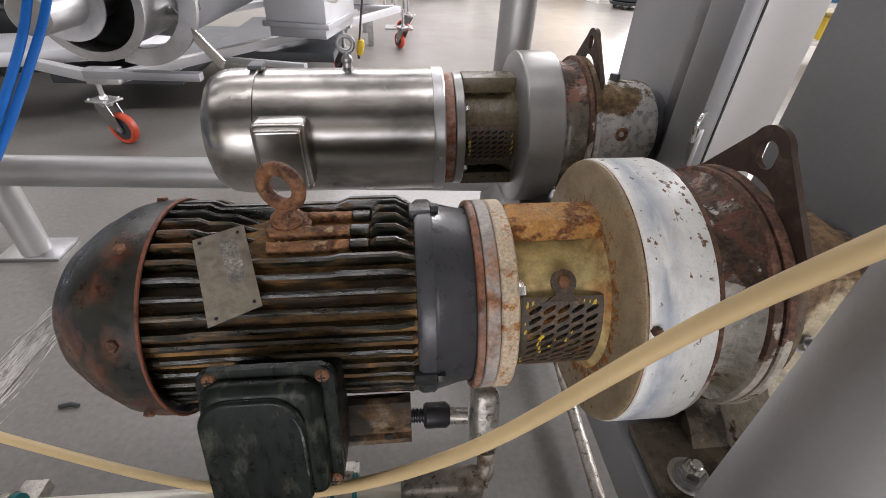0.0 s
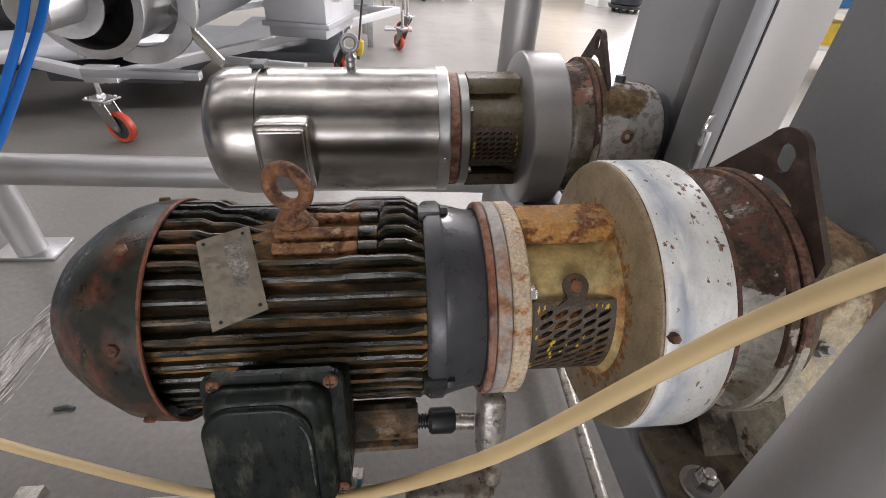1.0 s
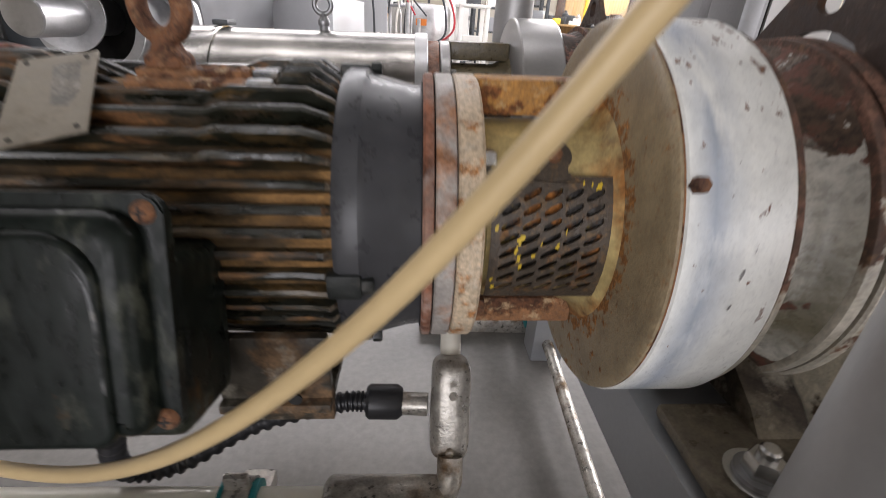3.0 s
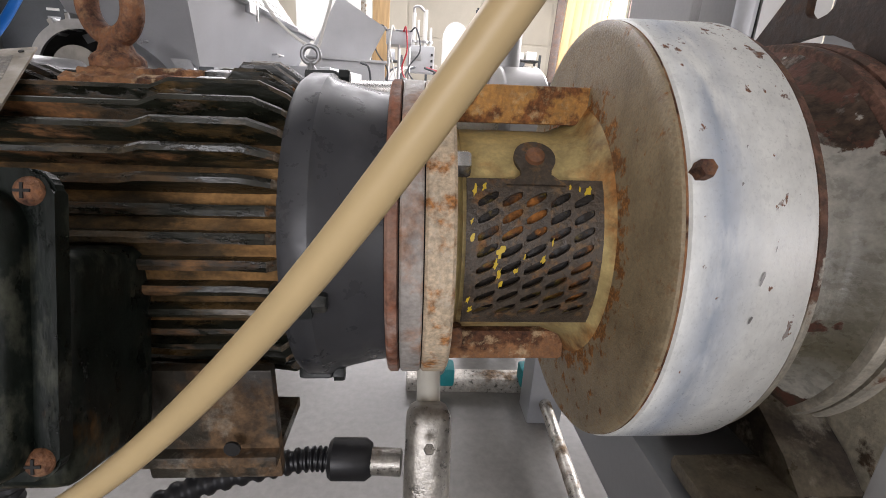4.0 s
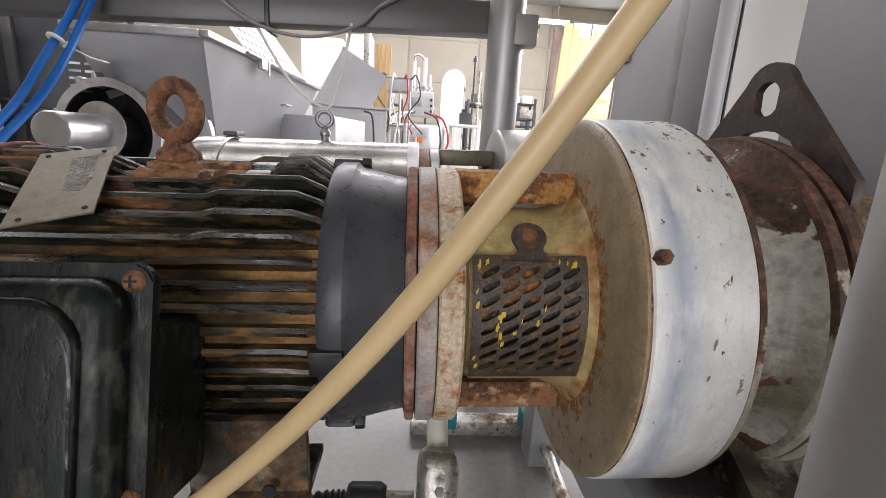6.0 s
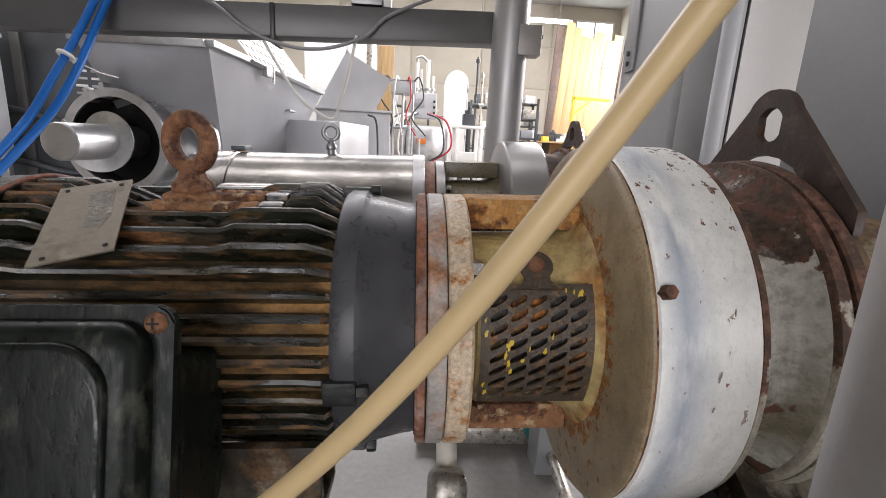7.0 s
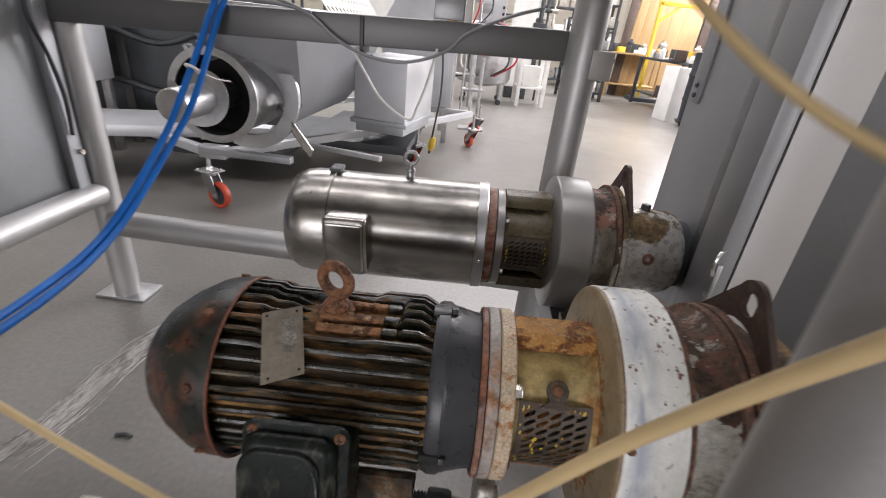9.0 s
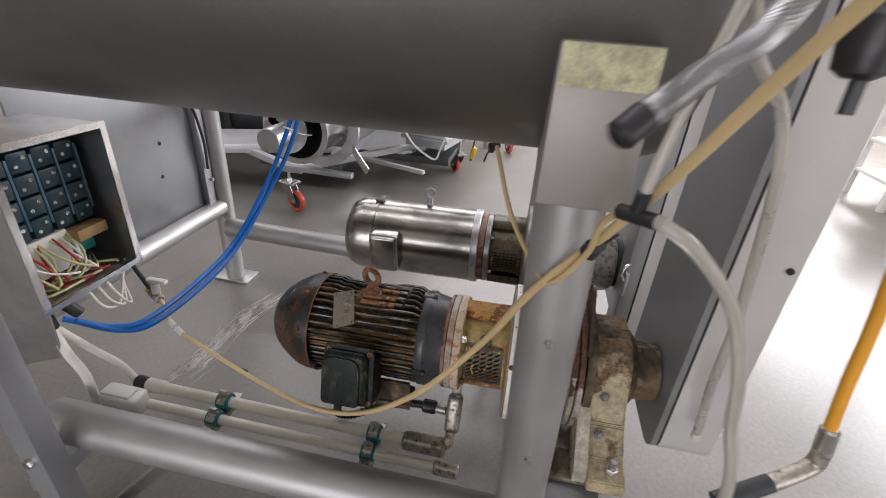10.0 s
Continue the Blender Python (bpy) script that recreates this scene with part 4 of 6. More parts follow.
for x, z in ((-0.052, 0.074), (0.054, 0.073), (0.056, -0.06), (-0.055, -0.06)):
    seat = Matrix.Translation((x, -0.005, z)) @ pose(0, 0, 0, 0, 0, -90)
    screw = part("cover_screw", lathe([(0, 0.0072), (0.002, 0.0066), (0.0045, 0.004), (0.005, 0.0)], 20, None, seat), "rust_bolt", tc)
    slot = box((0.0048, 0, 0), (0.0012, 0.0075, 0.0014), 0.0, seat)
    box((0.0048, 0, 0), (0.0011, 0.0014, 0.0075), 0.0, seat, slot)
    part("screw_slot", slot, "hole", screw)
bm = box((-0.012, -0.125, -0.118), (0.1, 0.01, 0.1), 0.002, Matrix.Translation((0, 0.005, 0)) @ pose(0, 0, 0, 3, 0, 0))
box((-0.012, -0.09, -0.15), (0.1, 0.075, 0.01), 0.002, None, bm)
part("motor_foot", bm, "motor_foot", black, "black mounting foot with slots")
part("foot_hole", lathe([(0, 0.006), (0.002, 0.006)], 16, None, Matrix.Translation((0.008, -0.1285, -0.135)) @ pose(0, 0, 0, 0, 0, -90)), "hole", black)
# nameplate
a, b_, c_ = Vector((-0.195, -0.043, 0.131)), Vector((-0.143, -0.026, 0.139)), Vector((-0.163, -0.132, 0.084))
ux, uy = (b_ - a), (c_ - a)
nz = uy.cross(ux).normalized()
pm = Matrix((ux.normalized().to_4d(), (uy - ux * uy.dot(ux) / ux.length_squared).normalized().to_4d(), nz.to_4d(), (0, 0, 0, 1))).transposed()
for i in range(3):
    pm[3][i] = 0
    pm[i][3] = a[i]
sk = uy.dot(ux.normalized())
hh = (uy - ux * uy.dot(ux) / ux.length_squared).length
part("nameplate", prism([(0, 0), (ux.length, 0), (ux.length + sk, hh * 0.97), (sk, hh)], 0.0015, pm), "plate", black, "dull worn metal nameplate")
# thin plate added for the dark smudge at the nameplate's upper right
part("plate_smudge", prism([(ux.length * u + sk * v, hh * v) for u, v in ((0.46, 0.14), (0.8, 0.13), (0.84, 0.5), (0.74, 0.66), (0.52, 0.62))], 0.0002, pm @ Matrix.Translation((0, 0, 0.0015))), "plate_smudge", black, "dark smudge on the nameplate")
for u, v in ((0.12, 0.06), (0.86, 0.07), (0.17, 0.94), (0.88, 0.9)):
    part("plate_hole", lathe([(0, 0.0019), (0.0006, 0.0019)], 12, None, pm @ Matrix.Translation((ux.length * u + sk * v, hh * v, 0.0015)) @ pose(0, 0, 0, 0, -90, 0)), "hole", black)

# ---- the stainless gearmotor ----
bright = thing("stainless_gearmotor", pose(0, 1.103, 0.589, 0, -1.5, 0), "polished stainless cylindrical motor on a grey gear reducer", "gearmotor")
part("fan_cover", lathe([(-0.384, 0.0), (-0.384, 0.085), (-0.381, 0.108), (-0.372, 0.125), (-0.352, 0.136), (-0.325, 0.1405), (-0.274, 0.141)], 88), "polish", bright)
part("cover_band", lathe([(-0.2755, 0.139), (-0.2745, 0.1432), (-0.266, 0.1432), (-0.265, 0.139)], 88), "polish", bright)
part("band_clip", box((-0.27, 0.01, 0.1475), (0.03, 0.05, 0.01), 0.003), "dark", bright)
part("motor_shell", lathe([(-0.267, 0.13), (-0.267, 0.1395), (0.108, 0.1395), (0.108, 0.13)], 96), "polish", bright, "polished stainless shell")
part("end_band", lathe([(0.1085, 0.13), (0.1085, 0.1412), (0.11, 0.142), (0.131, 0.142), (0.1335, 0.1395), (0.1335, 0.1)], 96), "steel", bright)
part("band_screw", hexhead((0.121, -0.138, -0.012), (0, -1, 0), 0.006, 0.006), "chrome", bright)
part("flange_plate", lathe([(0.134, 0.1), (0.134, 0.128), (0.155, 0.128), (0.155, 0.1)], 80), "pink_flange", bright, "brown rusty flange")
part("flange_plate", lathe([(0.157, 0.05), (0.157, 0.127), (0.159, 0.129), (0.175, 0.129), (0.177, 0.127), (0.177, 0.05)], 80), "grey_ring", bright)
part("lantern", lathe([(0.176, 0.088), (0.27, 0.088), (0.292, 0.1), (0.3, 0.11)], 56), "olive", bright, "dark olive lantern casting")
part("lantern_web", box((0.238, 0.0, 0.112), (0.12, 0.06, 0.034), 0.004), "olive", bright)
# black sheet painted in for the shade behind the guard
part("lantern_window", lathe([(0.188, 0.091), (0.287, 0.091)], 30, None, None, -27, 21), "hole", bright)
part("lantern_web", box((0.238, 0.0, -0.1), (0.124, 0.13, 0.03), 0.004), "olive", bright)
grille(bright, 0.185, 0.29, 24, -30, 0.103, 6, 7, "guard", -0.5)
for a, x, w in ((5, 0.19, 0.006), (0, 0.189, 0.007), (-6, 0.191, 0.006), (-12, 0.19, 0.006), (12, 0.284, 0.005), (4, 0.286, 0.006), (-4, 0.285, 0.006), (-11, 0.286, 0.005)):
    paint_chip(bright, x, a, 0.1034, w)
for a in (47, -40, 135, 225):
    part("flange_bolt", hexhead(radial(0.177, 0.1, a), (1, 0, 0), 0.009, 0.012), "chrome", bright)
part("ring_face", lathe([(0.294, 0.08), (0.298, 0.11), (0.301, 0.172), (0.303, 0.1745), (0.303, 0.1)], 96), "grey_ring", bright)
part("ring_gear_case", lathe([(0.3035, 0.1), (0.3035, 0.174), (0.306, 0.176), (0.38, 0.176), (0.384, 0.172), (0.384, 0.1)], 96), "grey_ring", bright, "satin grey ring")
part("reducer_body", lathe([(0.383, 0.1), (0.383, 0.164), (0.39, 0.16), (0.4, 0.152), (0.425, 0.15), (0.438, 0.156), (0.438, 0.1)], 80), "flake_olive", bright, "olive gear case with flaking patches")
part("reducer_flange", lathe([(0.4385, 0.1), (0.4385, 0.162), (0.4395, 0.164), (0.4485, 0.164), (0.4495, 0.162), (0.4495, 0.1)], 80), "flange_worn", bright, "stained tan flange")
part("reducer_flange", lathe([(0.4515, 0.1), (0.4515, 0.161), (0.453, 0.163), (0.4635, 0.163), (0.465, 0.161), (0.465, 0.1)], 80), "case_grey", bright)
part("flange_gap", lathe([(0.449, 0.154), (0.452, 0.154)], 64), "hole", bright)
part("output_case", lathe([(0.465, 0.118), (0.47, 0.113), (0.6, 0.11), (0.618, 0.105), (0.628, 0.094), (0.63, 0.06)], 72), "case_grey", bright, "grey output casing with flaking cream patches")
part("bearing_cover", lathe([(0.628, 0.06), (0.628, 0.086), (0.632, 0.09), (0.652, 0.088), (0.656, 0.07), (0.668, 0.07)], 56), "dark", bright)
part("case_plug", hexhead((0.543, 0.009, 0.108), (0, 0, 1), 0.012, 0.018), "dark", bright)
part("rust_boss", lathe([(0, 0.016), (0.004, 0.015), (0.006, 0.008), (0.003, 0.006)], 24, None, Matrix.Translation(radial(0.535, 0.108, 12)) @ Vector(radial(0, 1, 12)).to_track_quat("X", "Z").to_matrix().to_4x4()), "rust_bolt", bright, "rusty plug boss")
part("lifting_lug", holed([(0.84 * u, 0.84 * v) for u, v in lug_out], [(0.9 * u, 0.9 * v) for u, v in lug_in], 0.01, Matrix(((0, 0, 1, 0.4655), (1, 0, 0, 0.0), (0, 1, 0, 0.196), (0, 0, 0, 1)))), "brown", bright, "rusty lifting lug")
eyebolt(bright, -0.078, 0.03, 0.152, 0.0165, 0.0052, 5, "steel_dark", "dark lifting eye on a steel shank")
part("eye_shank", lathe([(0, 0.012), (0.004, 0.0105), (0.02, 0.009)], 20, None, Matrix.Translation((-0.078, 0.03, 0.136)) @ pose(0, 0, 0, 0, -90, 0)), "steel_dark", bright)
bm = box((-0.205, -0.15, 0.01), (0.108, 0.06, 0.15), 0.016, None, None, 3)
box((-0.205, -0.178, 0.01), (0.092, 0.02, 0.13), 0.008, None, bm, 3)
part("terminal_box", bm, "polish", bright, "polished stainless terminal box")
for sy in (-1, 1):
    part("foot_pad", box((0.43, sy * 0.17, -0.152), (0.17, 0.1, 0.026), 0.008), "foot", bright)
    part("foot_web", box((0.452, sy * 0.11, -0.1), (0.03, 0.16, 0.12), 0.008), "foot", bright)

# ---- supports and housings ----
carrier = thing("support_stand", pose(0, 0, 0), "grey steel stand carrying both gear reducers", "stand")
part("beam", box((0.44, 0.8, 0.375), (0.2, 1.36, 0.09), 0.006), "sheet", carrier)
for y in (1.02, 1.42):
    part("leg", box((0.46, y, 0.165), (0.08, 0.08, 0.33), 0.006), "sheet", carrier)


def housing(label, y0, y1, z0, r=0.05):
    """A tall box of folded sheet, with a rounded lower front corner."""
    t = thing("drive_housing", pose(0, 0, 0), label, "drive housing", "drive housings")
    poly = [(y0 + r - r * math.cos(radians(a)), z0 + r - r * math.sin(radians(a))) for a in range(0, 91, 15)]
    poly += [(y1 - r + r * math.sin(radians(a)), z0 + r - r * math.cos(radians(a))) for a in range(0, 91, 15)]
    poly += [(y1, 2.6), (y0, 2.6)]
    to_yz = Matrix(((0, 0, 1, 0.665), (1, 0, 0, 0), (0, 1, 0, 0), (0, 0, 0, 1)))
    # side in the darker tone, its shade put into the colour
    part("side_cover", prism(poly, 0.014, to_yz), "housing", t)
    inner = [(y0 + 0.004 + (y - y0) * ((y1 - y0 - 0.008) / (y1 - y0)), max(z, z0 + 0.004)) for y, z in poly]
    to_yz = Matrix(((0, 0, 1, 0.6795), (1, 0, 0, 0), (0, 1, 0, 0), (0, 0, 0, 1)))
    part("seal", prism(inner, 0.005, to_yz), "hole", t)
    to_yz = Matrix(((0, 0, 1, 0.685), (1, 0, 0, 0), (0, 1, 0, 0), (0, 0, 0, 1)))
    # case in the paler tone, the light on its front put into the colour
    part("case", prism(poly, 0.118, to_yz), "housing_lit", t)
    return t


front_housing = housing("tall grey sheet-metal chain housing beside the rusty gearmotor", 0.39, 0.735, 0.445)
part("case_hole", lathe([(0, 0.007), (0.003, 0.007)], 20, None, Matrix.Translation((0.783, 0.3885, 1.0)) @ pose(0, 0, 0, 0, 0, -90)), "hole", front_housing)
rear_housing = housing("tall grey sheet-metal chain housing beside the stainless gearmotor", 0.9, 1.36, 0.4)
part("corner_channel", box((0.655, 1.015, 1.5), (0.022, 0.05, 2.2), 0.003), "steel_dark", rear_housing, "dark recessed channel")
part("corner_post", box((0.648, 0.935, 1.5), (0.036, 0.1, 2.2), 0.008), "housing", rear_housing)
part("hinge_plate", box((0.662, 1.31, 1.2), (0.01, 0.05, 0.46), 0.003), "housing", rear_housing)
for z in (0.99, 1.015, 1.3):
    part("hinge_bolt", hexhead((0.657, 1.31, z), (-1, 0, 0), 0.007, 0.006), "dark", rear_housing)
latch = part("toggle_latch", box((0.634, 0.882, 0.645), (0.012, 0.02, 0.085), 0.004), "steel", rear_housing, "bright toggle latch")
part("latch_hook", sweep(spline([(0.626, 0.876, 0.66), (0.612, 0.862, 0.69), (0.618, 0.866, 0.715), (0.634, 0.88, 0.72)], 6), 0.004, 8), "chrome", latch)

# ---- hoses and cables near the motors ----
hose_pts = spline([(-0.765, 0.53, 0.400), (-0.478, 0.454, 0.353), (-0.268, 0.393, 0.354), (-0.083, 0.326, 0.444), (0.084, 0.269, 0.611), (0.222, 0.224, 0.827), (0.293, 0.137, 1.017), (0.363, 0.087, 1.144), (0.402, 0.004, 1.258), (0.448, -0.111, 1.421), (0.511, -0.249, 1.603)], 14)
hose = thing("cream_hose", pose(0, 0, 0), "cream flexible air hose hanging loosely before the motor", "hose")
part("hose", sweep(hose_pts, 0.0068, 14), "hose", hose)
part("coupling", rod((-0.80, 0.545, 0.408), (-0.765, 0.53, 0.400), 0.0095, 18, None, None, 0.003), "white_hose", hose, "white push-in coupling")
part("coupling", rod((-0.835, 0.562, 0.416), (-0.806, 0.548, 0.409), 0.0095, 18, None, None, 0.003), "white_hose", hose)
part("tail", sweep(spline([(-0.835, 0.562, 0.416), (-0.88, 0.6, 0.422), (-0.93, 0.64, 0.43)], 8), 0.0066, 12), "hose", hose)
thin = thing("thin_hose", pose(0, 0, 0), "thin cream hose tied under the drum", "hose")
part("hose", sweep(spline([(0.150, 0.56, 1.245), (0.197, 0.419, 1.163), (0.24, 0.29, 1.09), (0.281, 0.201, 1.053), (0.315, 0.12, 1.05), (0.350, 0.072, 1.128), (0.352, 0.03, 1.19), (0.36, -0.01, 1.226)], 10), 0.0045, 10), "hose", thin)


def zip_tie(p, axis, r, material="black_plastic", label="black plastic cable tie round the hose", tail=0.03, w=0.008):
    p, axis = Vector(p), Vector(axis).normalized()
    t = thing("cable_tie", pose(0, 0, 0), label, "cable tie")
    q = axis.to_track_quat("X", "Z").to_matrix().to_4x4()
    part("band", lathe([(-w, r), (-w + 0.001, r + 0.003 * w / 0.008), (w - 0.001, r + 0.003 * w / 0.008), (w, r)], 18, None, Matrix.Translation(p) @ q), material, t)
    s = axis.orthogonal().normalized()
    part("head", box((0, 0, 0), (0.016, 0.012, 0.014), 0.003, Matrix.Translation(p + s * (r + 0.006)) @ q), material, t)
    part("tail", sweep([p + s * (r + 0.006), p + s * (r + tail * 0.6) + axis * 0.006, p + s * (r + tail) + axis * 0.02], 0.002, 6), material, t)
    return t


zip_tie((0.357, 0.082, 1.132), (0.3, -0.35, 0.85), 0.0095)
tee = thing("hose_tee", pose(0, 0, 0), "black plastic push-in tee joining three hoses", "hose fitting")
part("run", rod((0.358, -0.008, 1.226), (0.391, -0.041, 1.231), 0.0085, 16, None, None, 0.002), "black_plastic", tee)
part("branch", rod((0.373, -0.024, 1.232), (0.3745, -0.028, 1.256), 0.008, 16, None, None, 0.002), "black_plastic", tee)
part("collar", rod((0.39, -0.04, 1.231), (0.397, -0.047, 1.232), 0.0075, 16), "clear_hose", tee)
zip_tie((0.192, 0.43, 1.168), (0.3, -0.8, -0.4), 0.006)
for k, (off, z) in enumerate((((0.0, 0.0), 0.0), ((0.014, 0.012), -0.012))):
    pts = [(-0.90, 0.30, 0.6), (-0.84, 0.37, 0.535), (-0.800, 0.455, 0.510), (-0.805, 0.7, 0.505), (-0.801, 0.925, 0.556), (-0.764, 1.138, 0.739), (-0.737, 1.230, 0.871), (-0.707, 1.330, 1.034), (-0.653, 1.397, 1.232), (-0.62, 1.42, 1.5)]
    pts = [(x + off[0] * (1 if i % 3 else 1.6), y + off[1], z0 + z * (1 + 0.6 * math.sin(i * 1.3))) for i, (x, y, z0) in enumerate(pts)]
    single("blue_hose", sweep(spline(pts, 12), 0.009, 14), "blue_hose", "bright blue air hose running up from the control box", "hose", "blue hoses")
zip_tie((-0.728, 1.262, 0.92), (0.2, 0.5, 0.85), 0.0175, "white_hose", "white cable tie with a long tail round blue hoses", 0.09, 0.0035)

# clear tubes and the braided hose by the front leg


def clear_tube(pts, r, label):
    t = thing("clear_tube", pose(0, 0, 0), label, "tube", "clear tubes")
    line = spline(pts, 10)
    part("tube", sweep(line, r, 14), "clear_hose", t)
    part("end_sleeve", rod(line[-2], line[-1], r + 0.0012, 16, None, None, 0.0008), "white_hose", t)
    return t


clear_tube([(0.393, -0.043, 1.231), (0.43, -0.05, 1.21), (0.488, -0.04, 1.145), (0.53, -0.03, 1.05), (0.545, -0.03, 0.98), (0.58, -0.03, 0.855), (0.6, -0.02, 0.6), (0.62, 0, 0.3)], 0.0075, "translucent white tube hanging from the tied hoses")
clear_tube([(0.46, 0.16, 1.5), (0.517, 0.2, 1.382), (0.58, 0.22, 1.312), (0.61, 0.22, 1.215), (0.645, 0.25, 1.05), (0.673, 0.28, 0.92), (0.70, 0.32, 0.75), (0.726, 0.34, 0.579)], 0.009, "translucent white tube beside the chain housing")
clear_tube([(0.3742, -0.027, 1.25), (0.382, -0.025, 1.301), (0.395, -0.02, 1.36), (0.42, 0.0, 1.46), (0.45, 0.1, 1.65)], 0.0055, "translucent white tube tied to the hose")
braid = thing("braided_hose", pose(0, 0, 0), "bright braided steel hose with a black end cap", "hose")
braid_pts = spline([(0.312, -0.216, 1.357), (0.337, -0.203, 1.378), (0.372, -0.192, 1.41), (0.41, -0.14, 1.47), (0.45, -0.02, 1.57), (0.44, 0.105, 1.66)], 30)
part("core", sweep(braid_pts, 0.0078, 18), "steel", braid)
for side in (1, -1):
    for k in range(14):
        wind = []
        for i, c in enumerate(braid_pts):
            t = (braid_pts[min(i + 1, len(braid_pts) - 1)] - braid_pts[max(i - 1, 0)]).normalized()
            u = t.cross(Vector((0, 0, 1))).normalized()
            v = t.cross(u)
            w = side * i * 0.22 + k * math.pi / 7
            wind.append(c + 0.0079 * (math.cos(w) * u + math.sin(w) * v))
        part("strand", sweep(wind, 0.00065, 4), "steel", braid)
part("end_cap", rod((0.3, -0.224, 1.347), (0.316, -0.213, 1.361), 0.0093, 18, None, None, 0.003), "black_plastic", braid)
yel = thing("orange_hose", pose(0, 0, 0), "yellow orange air hose with a steel coupling", "hose")
part("hose", sweep(spline([(0.7, 0.388, 1.75), (0.69, 0.3, 1.55), (0.70, 0.12, 1.3), (0.723, 0.1, 1.122), (0.743, 0.1, 0.974), (0.757, 0.1, 0.885)], 10), 0.0088, 14), "yellow_hose", yel)
part("coupling", rod((0.757, 0.1, 0.89), (0.764, 0.1, 0.845), 0.0135, 20, None, None, 0.004), "chrome", yel)
part("elbow", sweep(spline([(0.764, 0.1, 0.85), (0.766, 0.1, 0.815), (0.745, 0.09, 0.8), (0.70, 0.07, 0.785)], 8), 0.0135, 16), "galv", yel)
part("barb", rod((0.70, 0.07, 0.785), (0.62, 0.04, 0.755), 0.014, 16), "dark", yel)
knob = thing("clamp_knob", pose(0, 0, 0), "black plastic clamp knob on a threaded stud", "knob")
part("stud", rod((0.5245, -0.01, 1.343), (0.524, -0.008, 1.38), 0.0065, 12), "dark", knob)
part("grip", lathe([(0, 0.012), (0.006, 0.021), (0.03, 0.025), (0.05, 0.022), (0.056, 0.012)], 10, None, Matrix.Translation((0.522, -0.006, 1.372)) @ pose(0, 0, 0, 0, -90, 0)), "black_plastic", knob)
part("arm", rod((0.521, -0.004, 1.425), (0.47, 0.12, 1.62), 0.008, 12), "dark", knob)

# screws on the front leg
for x, y, z in ((0.337, 0.1405, 0.925), (0.347, 0.149, 0.632)):
    t = thing("leg_screw", pose(0, 0, 0), "small bright screw in the front leg", "screw", "leg screws")
    part("head", hexhead((x, y, z), (0, -1, 0), 0.0075, 0.012), "chrome", t)

# ---- open control box and panel ----
cb = thing("control_box", pose(0, 0, 0), "open stainless electrical box full of relays and wires", "control box")
for name, lim in (("side_wall", (-1.2, -0.952, 0.30, 0.308, 0.602, 1.052)), ("side_wall", (-1.2, -0.952, 0.617, 0.625, 0.602, 1.052)), ("bottom_wall", (-1.2, -0.952, 0.3085, 0.6165, 0.602, 0.61)), ("top_wall", (-1.2, -0.952, 0.3085, 0.6165, 1.044, 1.052)), ("back_wall", (-1.21, -1.2005, 0.30, 0.625, 0.602, 1.052))):
    part(name, flat(*lim), "steel", cb)
bm = flat(-0.952, -0.946, 0.295, 0.315, 0.597, 1.057)
flat(-0.952, -0.946, 0.610, 0.630, 0.597, 1.057, bm)
flat(-0.952, -0.946, 0.315, 0.610, 0.597, 0.615, bm)
flat(-0.952, -0.946, 0.315, 0.610, 1.039, 1.057, bm)
part("rim", bm, "chrome", cb, "bright folded rim")
part("back_plate", box((-1.143, 0.462, 0.83), (0.006, 0.3, 0.42), 0.001), "dark", cb)
rng = random.Random(11)
for i in range(4):
    for j in range(4):
        y, z = 0.37 + 0.065 * i, 0.79 + 0.062 * j
        rel = part("relay", box((-1.09, y, z), (0.1, 0.054, 0.054), 0.004), "relay", cb, "dark blue green relay")
        part("terminal", hexhead((-1.04, y + 0.012, z + 0.012), (1, 0, 0), 0.006, 0.004), "chrome", rel)
        part("terminal", hexhead((-1.04, y - 0.012, z - 0.008), (1, 0, 0), 0.006, 0.004), "chrome", rel)
    part("rail", box((-1.045, 0.4025 + 0.065 * i, 0.89), (0.012, 0.008, 0.2), 0.002), "rail_grey", cb)
part("terminal_strip", box((-1.03, 0.545, 0.735), (0.05, 0.1, 0.035), 0.004, Matrix.Translation((0, 0, 0))), "wood", cb, "tan terminal strip")
part("circuit_board", box((-1.05, 0.52, 0.69), (0.012, 0.1, 0.05), 0.002), "green", cb)
part("duct", box((-1.08, 0.43, 0.7), (0.08, 0.13, 0.12), 0.006), "white_hose", cb)
for i in range(16):
    y0, y1 = rng.uniform(0.33, 0.59), rng.uniform(0.33, 0.59)
    mat = "red_wire" if i % 4 == 0 else ("wire" if i % 3 else "white_hose")
    pts = [(-1.06, y0, 0.76), (-1.02 + rng.uniform(0, 0.04), y0 + rng.uniform(-0.03, 0.03), 0.7), (-1.01 + rng.uniform(0, 0.05), (y0 + y1) / 2, 0.645), (-1.1, y1, 0.62)]
    part("wire", sweep(spline(pts, 6), 0.0035, 8), mat, cb)
for i in range(5):
    part("wire", sweep(spline([(-1.02, 0.33 + 0.05 * i, 0.63), (-0.99, 0.35 + 0.055 * i, 0.622), (-0.98, 0.45 + 0.03 * i, 0.62)], 6), 0.004, 8), "red_wire" if i % 2 else "wire", cb)
part("front_skirt", prism([(-1.2, 0.602), (-0.95, 0.602), (-0.96, 0.45), (-1.2, 0.35)], 0.006, Matrix(((1, 0, 0, 0), (0, 0, 1, 0.3), (0, 1, 0, 0), (0, 0, 0, 1)))), "steel", cb)
part("skirt_edge", rod((-0.949, 0.302, 0.6), (-0.96, 0.302, 0.45), 0.004, 10), "chrome", cb, "bright folded edge")
